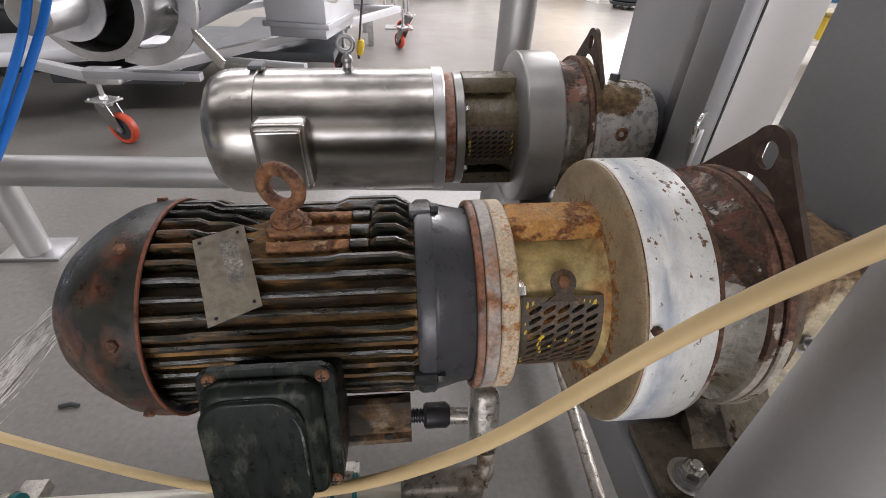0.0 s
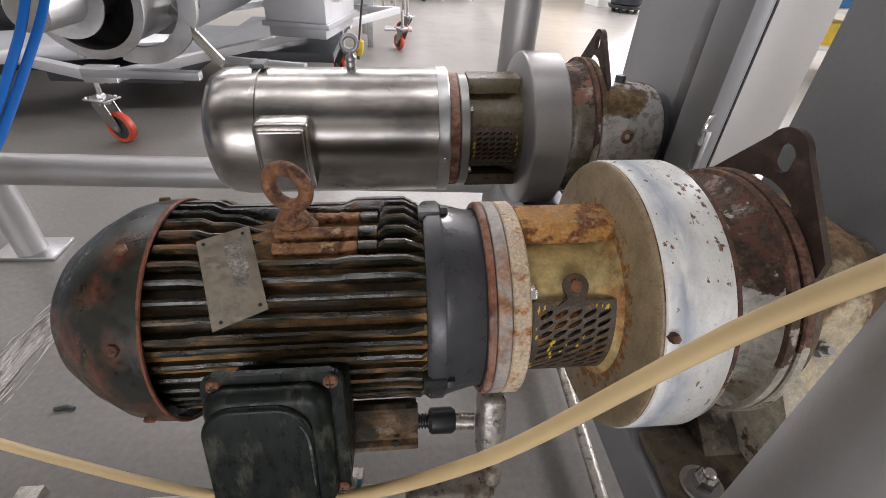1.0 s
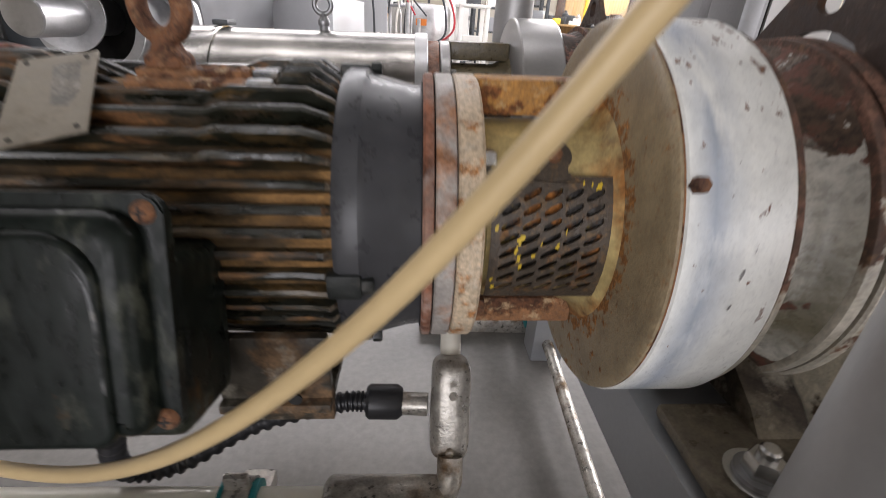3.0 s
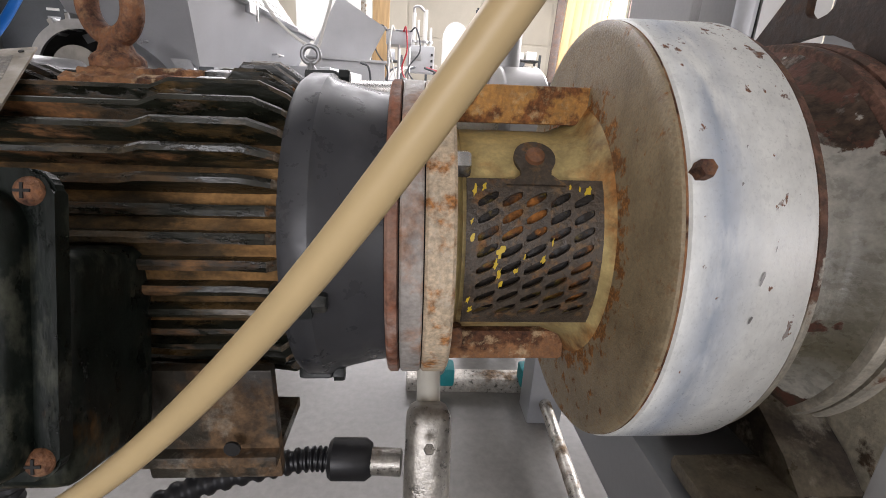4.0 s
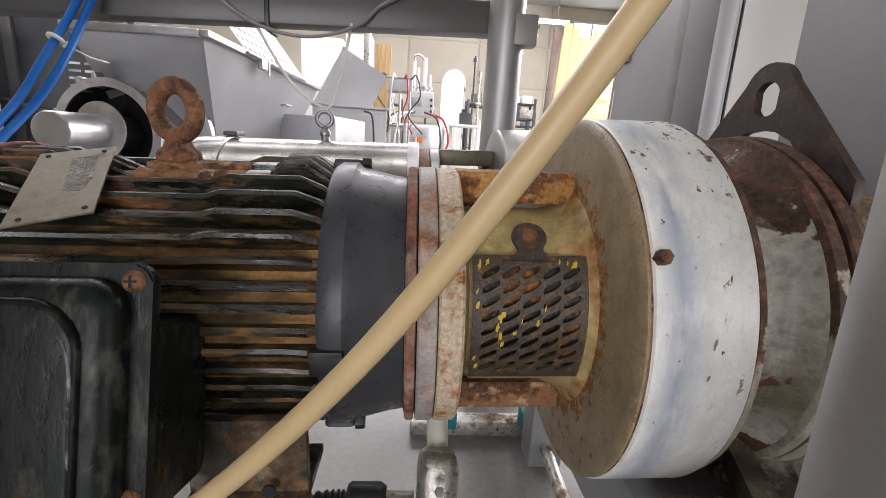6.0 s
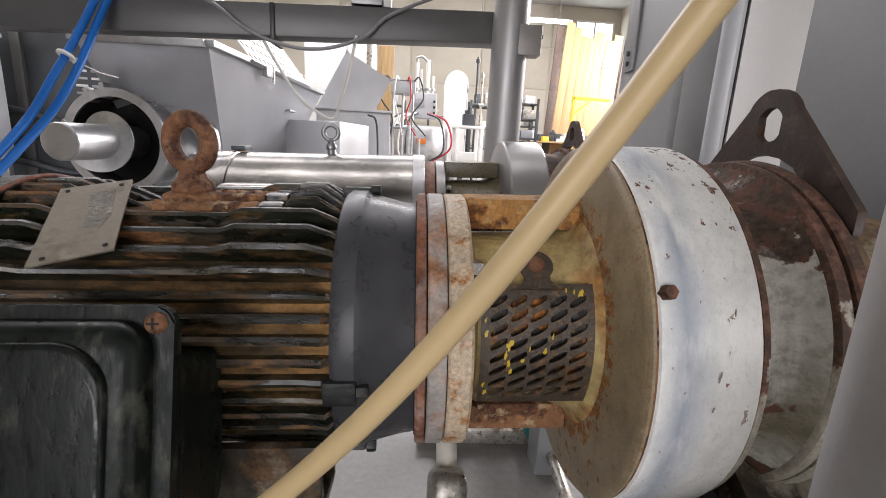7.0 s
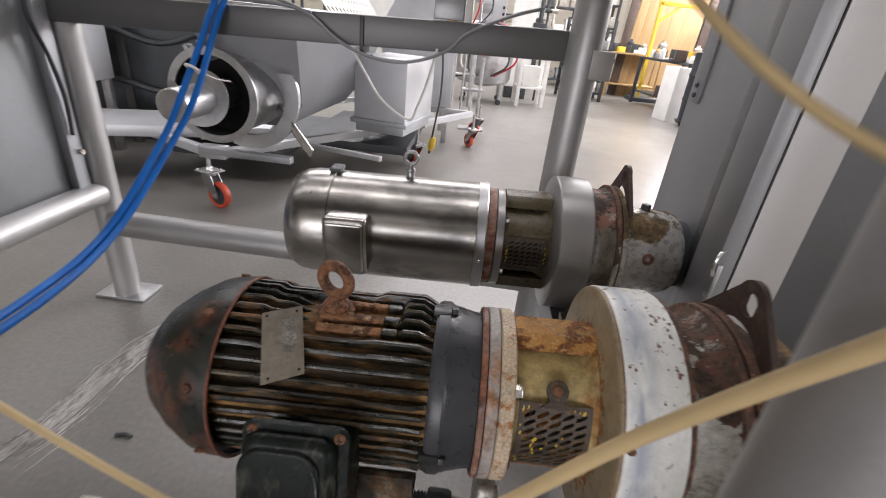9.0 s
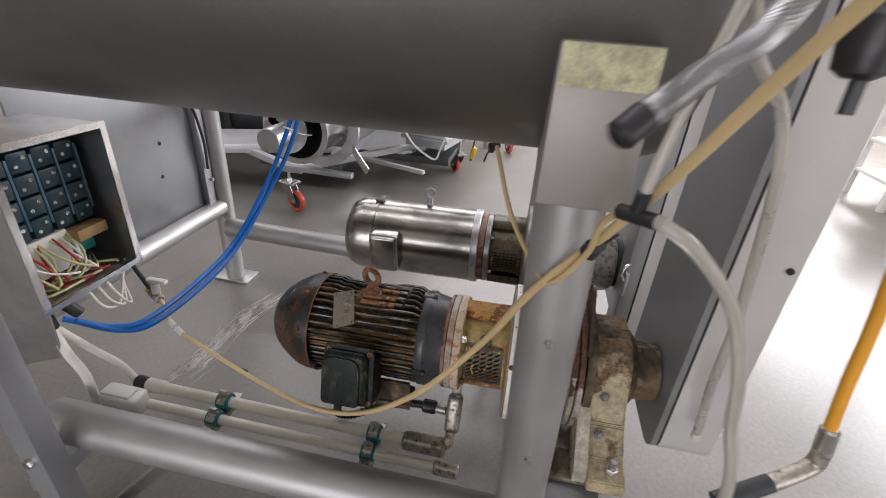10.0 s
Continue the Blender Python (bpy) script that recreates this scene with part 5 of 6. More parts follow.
gland = part("cable_gland", rod((-0.97, 0.36, 0.6), (-0.94, 0.375, 0.555), 0.017, 18, None, None, 0.003), "black_plastic", cb)
part("cable_gland", rod((-1.0, 0.32, 0.6), (-0.985, 0.32, 0.53), 0.02, 18, None, None, 0.003), "black_plastic", cb)
single("box_cable", sweep(spline([(-0.985, 0.32, 0.53), (-0.95, 0.31, 0.46), (-0.93, 0.32, 0.36), (-0.95, 0.33, 0.2), (-1.0, 0.34, 0.02)], 10), 0.013, 14), "white_hose", "pale grey cable dropping from the control box", "cable")
single("box_cable", sweep(spline([(-0.99, 0.33, 0.53), (-0.96, 0.38, 0.42), (-0.92, 0.42, 0.33), (-0.86, 0.408, 0.29)], 10), 0.011, 14), "white_hose", "pale grey cable joining the conduit", "cable")
for i in range(3):
    single("signal_wire", sweep(spline([(-0.96, 0.43 + 0.03 * i, 0.605), (-0.93, 0.44 + 0.03 * i, 0.54), (-0.94, 0.5 + 0.02 * i, 0.51 - 0.01 * i), (-0.97, 0.56, 0.56), (-0.985, 0.6, 0.61)], 8), 0.004, 8), "white_hose", "thin pale wire looping below the control box", "wire", "signal wires")

panel = thing("side_panel", pose(0, 0, 0), "plain grey steel panel with two bolt holes", "panel")
part("sheet", box((-1.255, 1.0, 0.79), (0.012, 0.8, 0.68), 0.003), "panel", panel)
part("flange", box((-1.235, 1.36, 0.79), (0.03, 0.05, 0.68), 0.004), "sheet", panel)
for y, z in ((1.137, 0.829), (1.114, 0.692)):
    part("bolt_hole", lathe([(0, 0.0085), (0.0015, 0.0085)], 18, None, Matrix.Translation((-1.2488, y, z))), "hole", panel)
part("stud", hexhead((-1.218, 1.37, 0.6), (1, 0, 0), 0.01, 0.012), "galv", panel)
single("black_cable", sweep(spline([(-1.215, 1.34, 1.15), (-1.21, 1.3, 1.02), (-1.205, 1.33, 0.9), (-1.205, 1.35, 0.78), (-1.21, 1.35, 0.66)], 10), 0.006, 10), "black_plastic", "black cable running down beside the frame leg", "cable")

# valve below the box
valve = thing("air_valve", pose(0, 0, 0), "small grey air valve with a lever handle", "valve")
part("body", rod((-0.99, 0.67, 0.44), (-0.93, 0.64, 0.432), 0.017, 20, None, None, 0.004), "galv", valve)
part("bonnet", rod((-0.955, 0.655, 0.44), (-0.952, 0.655, 0.49), 0.014, 18, None, None, 0.003), "white_hose", valve)
part("handle", box((-0.94, 0.655, 0.5), (0.075, 0.022, 0.014), 0.006, None), "white_hose", valve)
part("nut", hexhead((-1.0, 0.675, 0.441), (0.9, -0.4, 0), 0.019, 0.014), "yellow", valve)
part("drop_pipe", rod((-0.99, 0.67, 0.44), (-1.0, 0.62, 0.61), 0.008, 12), "dark", valve)
part("bowl", rod((-0.955, 0.655, 0.425), (-0.955, 0.655, 0.37), 0.016, 18, None, None, 0.004), "white_hose", valve)

# ---- conduits over the front rail ----


def conduit(y, z, x0, x1, r, label):
    t = thing("conduit", pose(0, 0, 0), label, "conduit", "conduits")
    part("pipe", rod((x0, y, z), (x1, y, z), r, 24), "conduit", t)
    return t


c1 = conduit(0.404, 0.285, -0.80, 0.1, 0.0165, "long steel conduit pipe with cast fittings")
part("coupling", rod((-0.815, 0.404, 0.285), (-0.755, 0.404, 0.285), 0.022, 22, None, None, 0.003), "white_hose", c1)
part("gland", rod((-0.855, 0.406, 0.288), (-0.815, 0.404, 0.285), 0.021, 20, None, None, 0.003), "black_plastic", c1)
bm = box((0.09, 0.402, 0.287), (0.13, 0.048, 0.046), 0.016, None, None, 4)
el = part("conduit_body", bm, "galv", c1, "cast metal conduit elbow")
part("body_screw", hexhead((0.156, 0.392, 0.3), (1, -0.2, 0.3), 0.005, 0.004), "galv", el)
part("riser", sweep(spline([(0.14, 0.404, 0.29), (0.158, 0.412, 0.302), (0.16, 0.43, 0.325)], 6), 0.014, 16), "galv", c1)
bm = box((0, 0, 0), (0.044, 0.05, 0.115), 0.019, Matrix.Translation((0.16, 0.47, 0.36)) @ pose(0, 0, 0, -22, 0, 0), None, 4)
lb = part("conduit_body", bm, "galv", c1, "cast metal pull elbow")
part("body_screw", hexhead((0.159, 0.44, 0.402), (0, -0.7, 0.7), 0.005, 0.004), "galv", lb)
part("body_screw", hexhead((0.159, 0.43, 0.33), (0, -0.9, 0.3), 0.005, 0.004), "galv", lb)
part("riser", rod((0.16, 0.5, 0.4), (0.16, 0.55, 0.45), 0.012, 18), "conduit", c1)
part("gland", rod((0.135, 0.478, 0.353), (0.105, 0.481, 0.352), 0.013, 18), "galv", c1)
part("gland_nut", lathe([(0, 0.017), (0.004, 0.0205), (0.036, 0.0205), (0.042, 0.016)], 12, None, Matrix.Translation((0.064, 0.484, 0.351))), "black_plastic", c1)
c2 = conduit(0.348, 0.27, -0.78, 0.19, 0.0145, "lower steel conduit pipe with a grey junction body")
bm = box((-0.83, 0.33, 0.29), (0.125, 0.06, 0.066), 0.012, Matrix.Translation((0, 0, 0)), None, 3)
jb = part("junction_body", bm, "white_paint", c2, "pale grey junction body")
part("junction_lid", box((-0.835, 0.325, 0.327), (0.095, 0.042, 0.01), 0.004), "white_paint", jb)
part("gland", rod((-0.86, 0.33, 0.26), (-0.865, 0.33, 0.235), 0.016, 16), "rust_bolt", c2)
part("coupling", rod((0.13, 0.348, 0.27), (0.2, 0.348, 0.27), 0.02, 20, None, None, 0.004), "galv", c2)
for x in (-0.545, -0.06):
    t = thing("pipe_clamp", pose(0, 0, 0), "steel pipe clamp with green rubber cushions", "pipe clamp", "pipe clamps")
    part("strut", box((x, 0.385, 0.25), (0.036, 0.16, 0.022), 0.003), "galv", t)
    part("post", box((x, 0.3, 0.262), (0.03, 0.06, 0.012), 0.002), "galv", t)
    for y, z, r in ((0.404, 0.285, 0.0175), (0.348, 0.27, 0.0155)):
        cu = part("cushion", lathe([(-0.019, r), (-0.019, r + 0.007), (0.019, r + 0.007), (0.019, r)], 24, None, Matrix.Translation((x, y, z))), "green", t, "green rubber cushion")
        part("strap", lathe([(-0.013, r + 0.007), (-0.013, r + 0.0095), (0.013, r + 0.0095), (0.013, r + 0.007)], 24, None, Matrix.Translation((x, y, z)), 20, 160), "galv", t)
        part("lug", box((x, y, z + r + 0.016), (0.024, 0.008, 0.02), 0.002), "galv", t)
# corrugated black conduit to the motor's box
pts = spline([(0.07, 0.484, 0.351), (0.03, 0.484, 0.348), (-0.06, 0.47, 0.33), (-0.14, 0.44, 0.30), (-0.18, 0.42, 0.32), (-0.16, 0.4, 0.40), (-0.13, 0.385, 0.455)], 26)
flex = thing("flexible_conduit", pose(0, 0, 0), "black corrugated conduit feeding the motor terminal box", "conduit")
part("corrugated_tube", sweep(pts, 0.012, 14, None, False, [0.0122 if i % 4 < 2 else 0.0095 for i in range(len(pts))]), "black_plastic", flex)

# floor strut and pipe below the gear reducers
strut = thing("strut_channel", pose(0, 0, 0), "steel strut channel with green cushion clamps on the floor", "strut")
part("channel", box((0.36, 1.12, 0.02), (0.44, 0.045, 0.04), 0.003), "galv", strut)
for x in (0.22, 0.46):
    part("cushion", box((x, 1.1, 0.055), (0.075, 0.05, 0.05), 0.008), "green", strut, "green rubber cushion")
part("tube", rod((0.462, 1.1, 0.06), (0.432, 0.34, 0.03), 0.0135, 18), "galv", strut)
part("tube", rod((0.22, 1.1, 0.06), (0.2, 0.8, 0.3), 0.0135, 18), "galv", strut)

# beam fittings: cable loops, ties and a small box
single("grey_cable", sweep(spline([(-0.62, 1.375, 1.13), (-0.5, 1.37, 1.11), (-0.419, 1.365, 1.079), (-0.35, 1.36, 1.03), (-0.278, 1.36, 0.999), (-0.19, 1.36, 0.985), (-0.108, 1.36, 0.996), (-0.03, 1.365, 1.03), (0.021, 1.37, 1.078), (0.135, 1.38, 1.132), (0.22, 1.385, 1.16)], 10), 0.0048, 10), "cable_grey", "grey cable looping along the cross beam", "cable")
single("grey_cable", sweep(spline([(-1.1, 1.375, 1.1), (-0.9, 1.372, 1.088), (-0.7, 1.37, 1.1), (-0.55, 1.368, 1.105), (-0.42, 1.366, 1.09)], 10), 0.0045, 10), "cable_grey", "grey cable lying against the cross beam", "cable")
single("white_rope", sweep(spline([(-0.30, 1.37, 1.0), (-0.27, 1.40, 0.94), (-0.23, 1.42, 0.875), (-0.175, 1.43, 0.83), (-0.13, 1.43, 0.815), (-0.11, 1.42, 0.86), (-0.085, 1.40, 0.93), (-0.06, 1.38, 1.03)], 10), 0.0042, 8), "white_hose", "thin white line hanging in a loop from the beam", "line")
for x, z in ((-0.28, 1.047),):
    t = thing("cable_tie", pose(0, 0, 0), "black plastic cable tie round the cross beam", "cable tie", "beam ties")
    part("band", box((x, 1.42, z), (0.012, 0.084, 0.1), 0.003), "black_plastic", t)
    part("tail", sweep([(x, 1.376, z - 0.04), (x + 0.02, 1.37, z - 0.055), (x + 0.035, 1.37, z - 0.05)], 0.002, 6), "black_plastic", t)
bx = thing("sensor_box", pose(0, 0, 0), "small grey sensor box on the cross beam", "sensor box")
part("body", box((-0.035, 1.41, 1.135), (0.085, 0.06, 0.055), 0.005), "steel_dark", bx)
part("clip", box((0.02, 1.4, 1.14), (0.02, 0.04, 0.07), 0.004), "white_hose", bx)
pb = thing("post_bracket", pose(0, 0, 0), "small square steel bracket welded on the post", "bracket")
part("block", box((0.395, 1.345, 1.035), (0.06, 0.05, 0.075), 0.003), "saddle", pb)
part("bolt", hexhead((0.425, 1.345, 1.05), (1, 0, 0), 0.007, 0.008), "chrome", pb)

# front-left stand leg and brace under the control box
stand = thing("box_stand", pose(0, 0, 0), "square grey tube leg and angle brace below the control box", "stand")
part("leg", box((-0.85, 0.1, 0.4), (0.07, 0.06, 0.8), 0.004), "sheet", stand)
brace = part("angle_brace", box((0, 0, 0), (0.36, 0.045, 0.006), 0.002, pose(-0.71, 0.2, 0.135, 0, -48, 0)), "steel", stand)
part("brace_web", box((0, 0, 0), (0.36, 0.005, 0.04), 0.001, pose(-0.697, 0.22, 0.122, 0, -48, 0)), "steel", brace)
part("cross_bar", box((-0.935, 0.2, 0.16), (0.05, 0.2, 0.05), 0.004), "sheet", stand)
part("leg_bolt", hexhead((-0.85, 0.069, 0.33), (0, -1, 0), 0.014, 0.012), "chrome", stand)
part("foot_plate", box((-0.85, 0.1, 0.005), (0.13, 0.12, 0.01), 0.002), "steel", stand)

# pale scraped streaks across the floor
rng = random.Random(4)
b = bmesh.new()
for k in range(170):
    t0 = rng.uniform(0, 0.8)
    t1 = min(1, t0 + rng.uniform(0.1, 0.35))
    off, w = rng.gauss(0, 0.026), rng.uniform(0.0006, 0.0036)
    row = []
    for i in range(7):
        t = t0 + (t1 - t0) * i / 6
        x = -1.04 + 0.13 * t + off + rng.uniform(-0.004, 0.004) + 0.02 * math.sin(7 * t)
        y = 0.62 + 0.75 * t
        ww = w * math.sin(math.pi * (0.08 + 0.84 * i / 6))
        row.append((b.verts.new((x - ww, y, 0.001 + 0.00002 * k)), b.verts.new((x + ww, y, 0.001 + 0.00002 * k))))
    for p, q in zip(row, row[1:]):
        b.faces.new((p[0], p[1], q[1], q[0]))
single("floor_scrape", b, "scrape", "pale scraped streaks across the concrete floor", "floor mark", "", "stuff")
single("floor_chip", sweep([(-0.80, 0.79, 0.006), (-0.775, 0.797, 0.006), (-0.755, 0.79, 0.006)], 0.005, 6), "dark", "small dark chip lying on the floor", "debris")

# ---- feed hopper with its screw, behind ----
AX = Vector((0.035, 0.9994, 0.0)).normalized()
AC = Vector((-1.12, 2.242, 0.7))
AM = Matrix.Translation(AC) @ AX.to_track_quat("X", "Z").to_matrix().to_4x4()
hopper = thing("feed_hopper", pose(0, 0, 0), "wheeled stainless hopper with an open screw outlet", "hopper")


def tub(ends, t=0.008):
    """A lop-sided trough along local x, open at the top; its front leans out over the outlet."""
    b = bmesh.new()
    rows = []
    for x_top, x_bot in ends:
        rows.append([b.verts.new(p) for p in ((x_top, -0.43, 0.375), (x_bot, -0.265, -0.07), (x_bot, -0.16, -0.19), (x_bot, 0.06, -0.19), (x_bot, 0.11, -0.07), (x_top, 0.07, 0.375))])
    for k in range(5):
        b.faces.new((rows[0][k], rows[0][k + 1], rows[1][k + 1], rows[1][k]))
    b.faces.new(rows[0])
    b.faces.new(rows[1])
    top = [f for f in b.faces if len(f.verts) == 6]
    bmesh.ops.solidify(b, geom=b.faces[:], thickness=t)
    return b


part("trough", tub(((-0.25, 0.2), (1.53, 1.3))), "sheet_light", hopper, "", AM)
for y, x0, x1 in ((-0.44, -0.26, 1.54), (0.08, -0.26, 1.54)):
    part("top_rim", box(((x0 + x1) / 2, y, 0.388), (x1 - x0, 0.034, 0.026), 0.004), "steel", hopper, "", AM)
part("top_rim", box((-0.262, -0.18, 0.384), (0.03, 0.49, 0.03), 0.004), "steel", hopper, "", AM)
part("rim_clip", box((0.3, -0.46, 0.365), (0.08, 0.025, 0.05), 0.004), "steel", hopper, "", AM)
part("rim_clip", box((0.36, -0.468, 0.36), (0.012, 0.012, 0.09), 0.003), "chrome", hopper, "", AM)
part("handle", sweep([(0.85, -0.355, 0.21), (0.85, -0.395, 0.215), (0.97, -0.395, 0.215), (0.97, -0.355, 0.21)], 0.006, 8), "steel", hopper, "", AM)
part("outlet_tube", lathe([(-0.18, 0.18), (-0.18, 0.188), (0.24, 0.188), (0.24, 0.18), (-0.18, 0.18)], 56), "steel", hopper, "", AM)
part("outlet_flange", lathe([(-0.19, 0.178), (-0.19, 0.212), (-0.178, 0.212), (-0.178, 0.178), (-0.19, 0.178)], 64), "steel", hopper, "", AM)
# black sleeve and disc stand in for the shade inside the outlet
part("shade_liner", lathe([(-0.176, 0.1795), (-0.062, 0.1795), (-0.062, 0.1785), (-0.176, 0.1785), (-0.176, 0.1795)], 48), "hole", hopper, "near-black sleeve for the shade inside the outlet", AM)
part("shade_bore", lathe([(-0.06, 0.0), (-0.06, 0.181)], 40), "hole", hopper, "", AM)
part("transition", lathe([(0.02, 0.188), (0.2, 0.23), (0.22, 0.23)], 40, None, None, 40, 140), "steel", hopper, "", AM)
part("screw_shaft", lathe([(-0.48, 0.0), (-0.48, 0.062), (-0.476, 0.067), (0.19, 0.067)], 48), "steel", hopper, "", AM)
b = bmesh.new()
prev = None
for i in range(43):
    a = 2 * math.pi * i / 40 + 2.4
    x = -0.34 + 0.13 * i / 42
    cur = [b.verts.new((x + dx, -r * math.cos(a), r * math.sin(a))) for r, dx in ((0.064, 0), (0.118, 0), (0.118, 0.007), (0.064, 0.007))]
    if prev:
        for j in range(4):
            b.faces.new((prev[j], prev[(j + 1) % 4], cur[(j + 1) % 4], cur[j]))
    else:
        b.faces.new(cur)
    prev = cur
b.faces.new(prev)
part("screw_flight", b, "steel", hopper, "", AM)
YC = Matrix.Translation((0, -0.05, -0.01))
part("yoke_ring", lathe([(0.02, 0.2), (0.02, 0.27), (0.05, 0.27), (0.05, 0.2), (0.02, 0.2)], 60, None, YC, -110, 48), "steel", hopper, "", AM)
part("yoke_tab", box((0.035, 0, 0), (0.05, 0.06, 0.03), 0.004, YC @ Matrix.Translation(radial(0, 0.235, 50)) @ Matrix.Rotation(radians(50), 4, "X")), "steel", hopper, "", AM)
part("cross_tube", box((0.02, -0.02, -0.32), (0.05, 0.5, 0.035), 0.004), "sheet", hopper, "", AM)
for a in (100, 118):
    part("flange_lug", box((-0.16, 0, 0), (0.05, 0.02, 0.06), 0.005, Matrix.Translation(radial(0, 0.205, a)) @ Matrix.Rotation(radians(90 - a), 4, "X")), "steel", hopper, "", AM)
part("wing_bracket", box((-0.1, 0.13, 0.26), (0.03, 0.05, 0.12), 0.004, Matrix.Rotation(radians(30), 4, "X")), "steel", hopper, "", AM)
d = Vector((0.219, -0.143, -0.185))
bm = box((0, 0, 0), (d.length, 0.012, 0.05), 0.003, Matrix.Translation(Vector((-0.935, 2.32, 0.636)) + d / 2) @ d.to_track_quat("X", "Z").to_matrix().to_4x4())
part("brace", bm, "chrome", hopper)
for i in range(9):
    u = i / 8
    part("chain_link", torus((-0.16 + 0.16 * u, -0.08 - 0.1 * u, 0.19 - 0.02 * u - 0.02 * math.sin(math.pi * u)), 0.0085, 0.0024, (0.3, 1 if i % 2 else 0.1, 0.1 if i % 2 else 1), 14, 6), "steel", hopper, "", AM)


def caster(p, turn, label="red-tyred swivel caster under the machine cart", group="casters", r=0.07, top=2.65):
    """A swivel caster with a screw stem; p is where the wheel touches the floor, top the plate's height in radii."""
    t = thing("caster", Matrix.Translation(p) @ pose(0, 0, 0, 0, 0, turn), label, "caster", group)
    axle = Matrix.Translation((0, 0, r)) @ pose(0, 0, 0, 0, 0, 90)
    h = top * r
    w = part("wheel", lathe([(-0.012, 0.012), (-0.016, 0.02), (-0.013, 0.03), (-0.014, r * 0.72), (0.014, r * 0.72), (0.013, 0.03), (0.016, 0.02), (0.012, 0.012)], 36, None, axle), "dark", t)
    part("tyre", lathe([(-0.012, r * 0.71), (-0.019, r * 0.74), (-0.02, r * 0.9), (-0.013, r * 0.985), (0, r), (0.013, r * 0.985), (0.02, r * 0.9), (0.019, r * 0.74), (0.012, r * 0.71)], 40, None, axle), "wheel_red", w, "red rubber tyre")
    part("axle_bolt", lathe([(-0.034, 0.004), (-0.033, 0.012), (-0.026, 0.013), (0.026, 0.013), (0.033, 0.012), (0.034, 0.004)], 16, None, axle), "chrome", w)
    for s in (-1, 1):
        poly = [(-0.022, r - 0.014), (0.008, r - 0.02), (0.022, r - 0.004), (0.018, r + 0.016), (-0.025, h - 0.012), (-0.1, h - 0.012), (-0.1, h - 0.03), (-0.06, r + 0.03)]
        part("fork_plate", prism(poly, 0.005, Matrix(((1, 0, 0, 0), (0, 0, 1, s * 0.028 - 0.0025), (0, 1, 0, 0), (0, 0, 0, 1)))), "steel_dark", t)
    part("swivel_race", rod((-0.06, 0, h - 0.02), (-0.06, 0, h), 0.036, 24), "steel_dark", t)
    part("top_plate", box((-0.06, 0, h + 0.005), (0.125, 0.105, 0.01), 0.003), "steel", t)
    for x in (-0.105, -0.015):
        for y in (-0.038, 0.038):
            part("plate_bolt", hexhead((x, y, h + 0.01), (0, 0, 1), 0.009, 0.008), "steel", t)
    part("stem", rod((-0.06, 0, h), (-0.06, 0, h + 0.15), 0.012, 16), "steel", t)
    part("lock_nut", hexhead((-0.06, 0, h + 0.01), (0, 0, 1), 0.02, 0.02), "steel", t)
    return t


c = caster((-1.35, 2.40, 0), -21, r=0.078)
part("foot_bracket", box((-1.36, 2.42, 0.33), (0.15, 0.07, 0.07), 0.006), "steel", hopper)
for x in (-1.24, -1.14):
    part("bracket_bolt", hexhead((x, 2.14, 0.487), (0, -1, 0), 0.016, 0.02), "chrome", hopper)
caster((-0.40, 3.78, 0), 130)
caster((0.06, 4.66, 0), 120)
caster((-0.82, 4.05, 0), 160)
caster((0.1, 5.3, 0), 150)
# base frame of the hopper cart
base = thing("cart_frame", pose(0, 0, 0), "grey welded box-section frame under the hopper", "cart frame")
for p, q in (((-1.38, 2.46, 0.3), (-0.42, 3.75, 0.33)), ((-0.42, 3.75, 0.33), (0.05, 4.66, 0.33)), ((-1.38, 2.46, 0.3), (-2.3, 2.95, 0.3)), ((-1.0, 2.9, 0.3), (-0.45, 2.62, 0.34)), ((-0.83, 4.05, 0.3), (-0.3, 3.75, 0.34)), ((-2.3, 2.95, 0.3), (-1.2, 4.9, 0.3)), ((-1.2, 4.9, 0.3), (0.05, 4.66, 0.33))):
    p, q = Vector(p), Vector(q)
    d = q - p
    m = Matrix.Translation((p + q) / 2) @ d.to_track_quat("X", "Z").to_matrix().to_4x4()
    w = 0.03 if d.length < 0.7 else 0.05
    part("rail", box((0, 0, 0), (d.length, w, w), 0.004, m), "sheet_light", base)
for p, q in (((-1.2, 2.75, 0.33), (-1.1, 2.85, 0.5)), ((-0.75, 3.5, 0.33), (-0.7, 3.5, 0.5))):
    p, q = Vector(p), Vector(q)
    d = q - p
    m = Matrix.Translation((p + q) / 2) @ d.to_track_quat("X", "Z").to_matrix().to_4x4()
    part("post", box((0, 0, 0), (d.length, 0.045, 0.045), 0.004, m), "sheet_light", base)

# dark slabs added to stand in for the shade under the cart
part("shade_slab", box((-0.78, 3.85, 0.235), (0.8, 1.2, 0.06), 0.006), "dark", base, "added dark slab for the shade under the drive cover")
part("shade_slab", box((-1.55, 3.5, 0.2), (0.7, 1.3, 0.08), 0.006), "dark", base)

# gear cover box on the cart
gm = pose(-0.765, 3.215, 0.455, 0, 0, -12)
gbox = thing("gear_cover", gm, "plain grey sheet-metal drive cover on the cart", "machine cover")
part("cover", box((0.19, 0.3, 0.205), (0.38, 0.6, 0.41), 0.006), "sheet_light", gbox)
part("base_flange", box((0.19, 0.3, -0.015), (0.42, 0.64, 0.03), 0.004), "sheet", gbox)
part("base_block", box((0.19, 0.3, -0.06), (0.36, 0.58, 0.06), 0.004), "sheet", gbox)
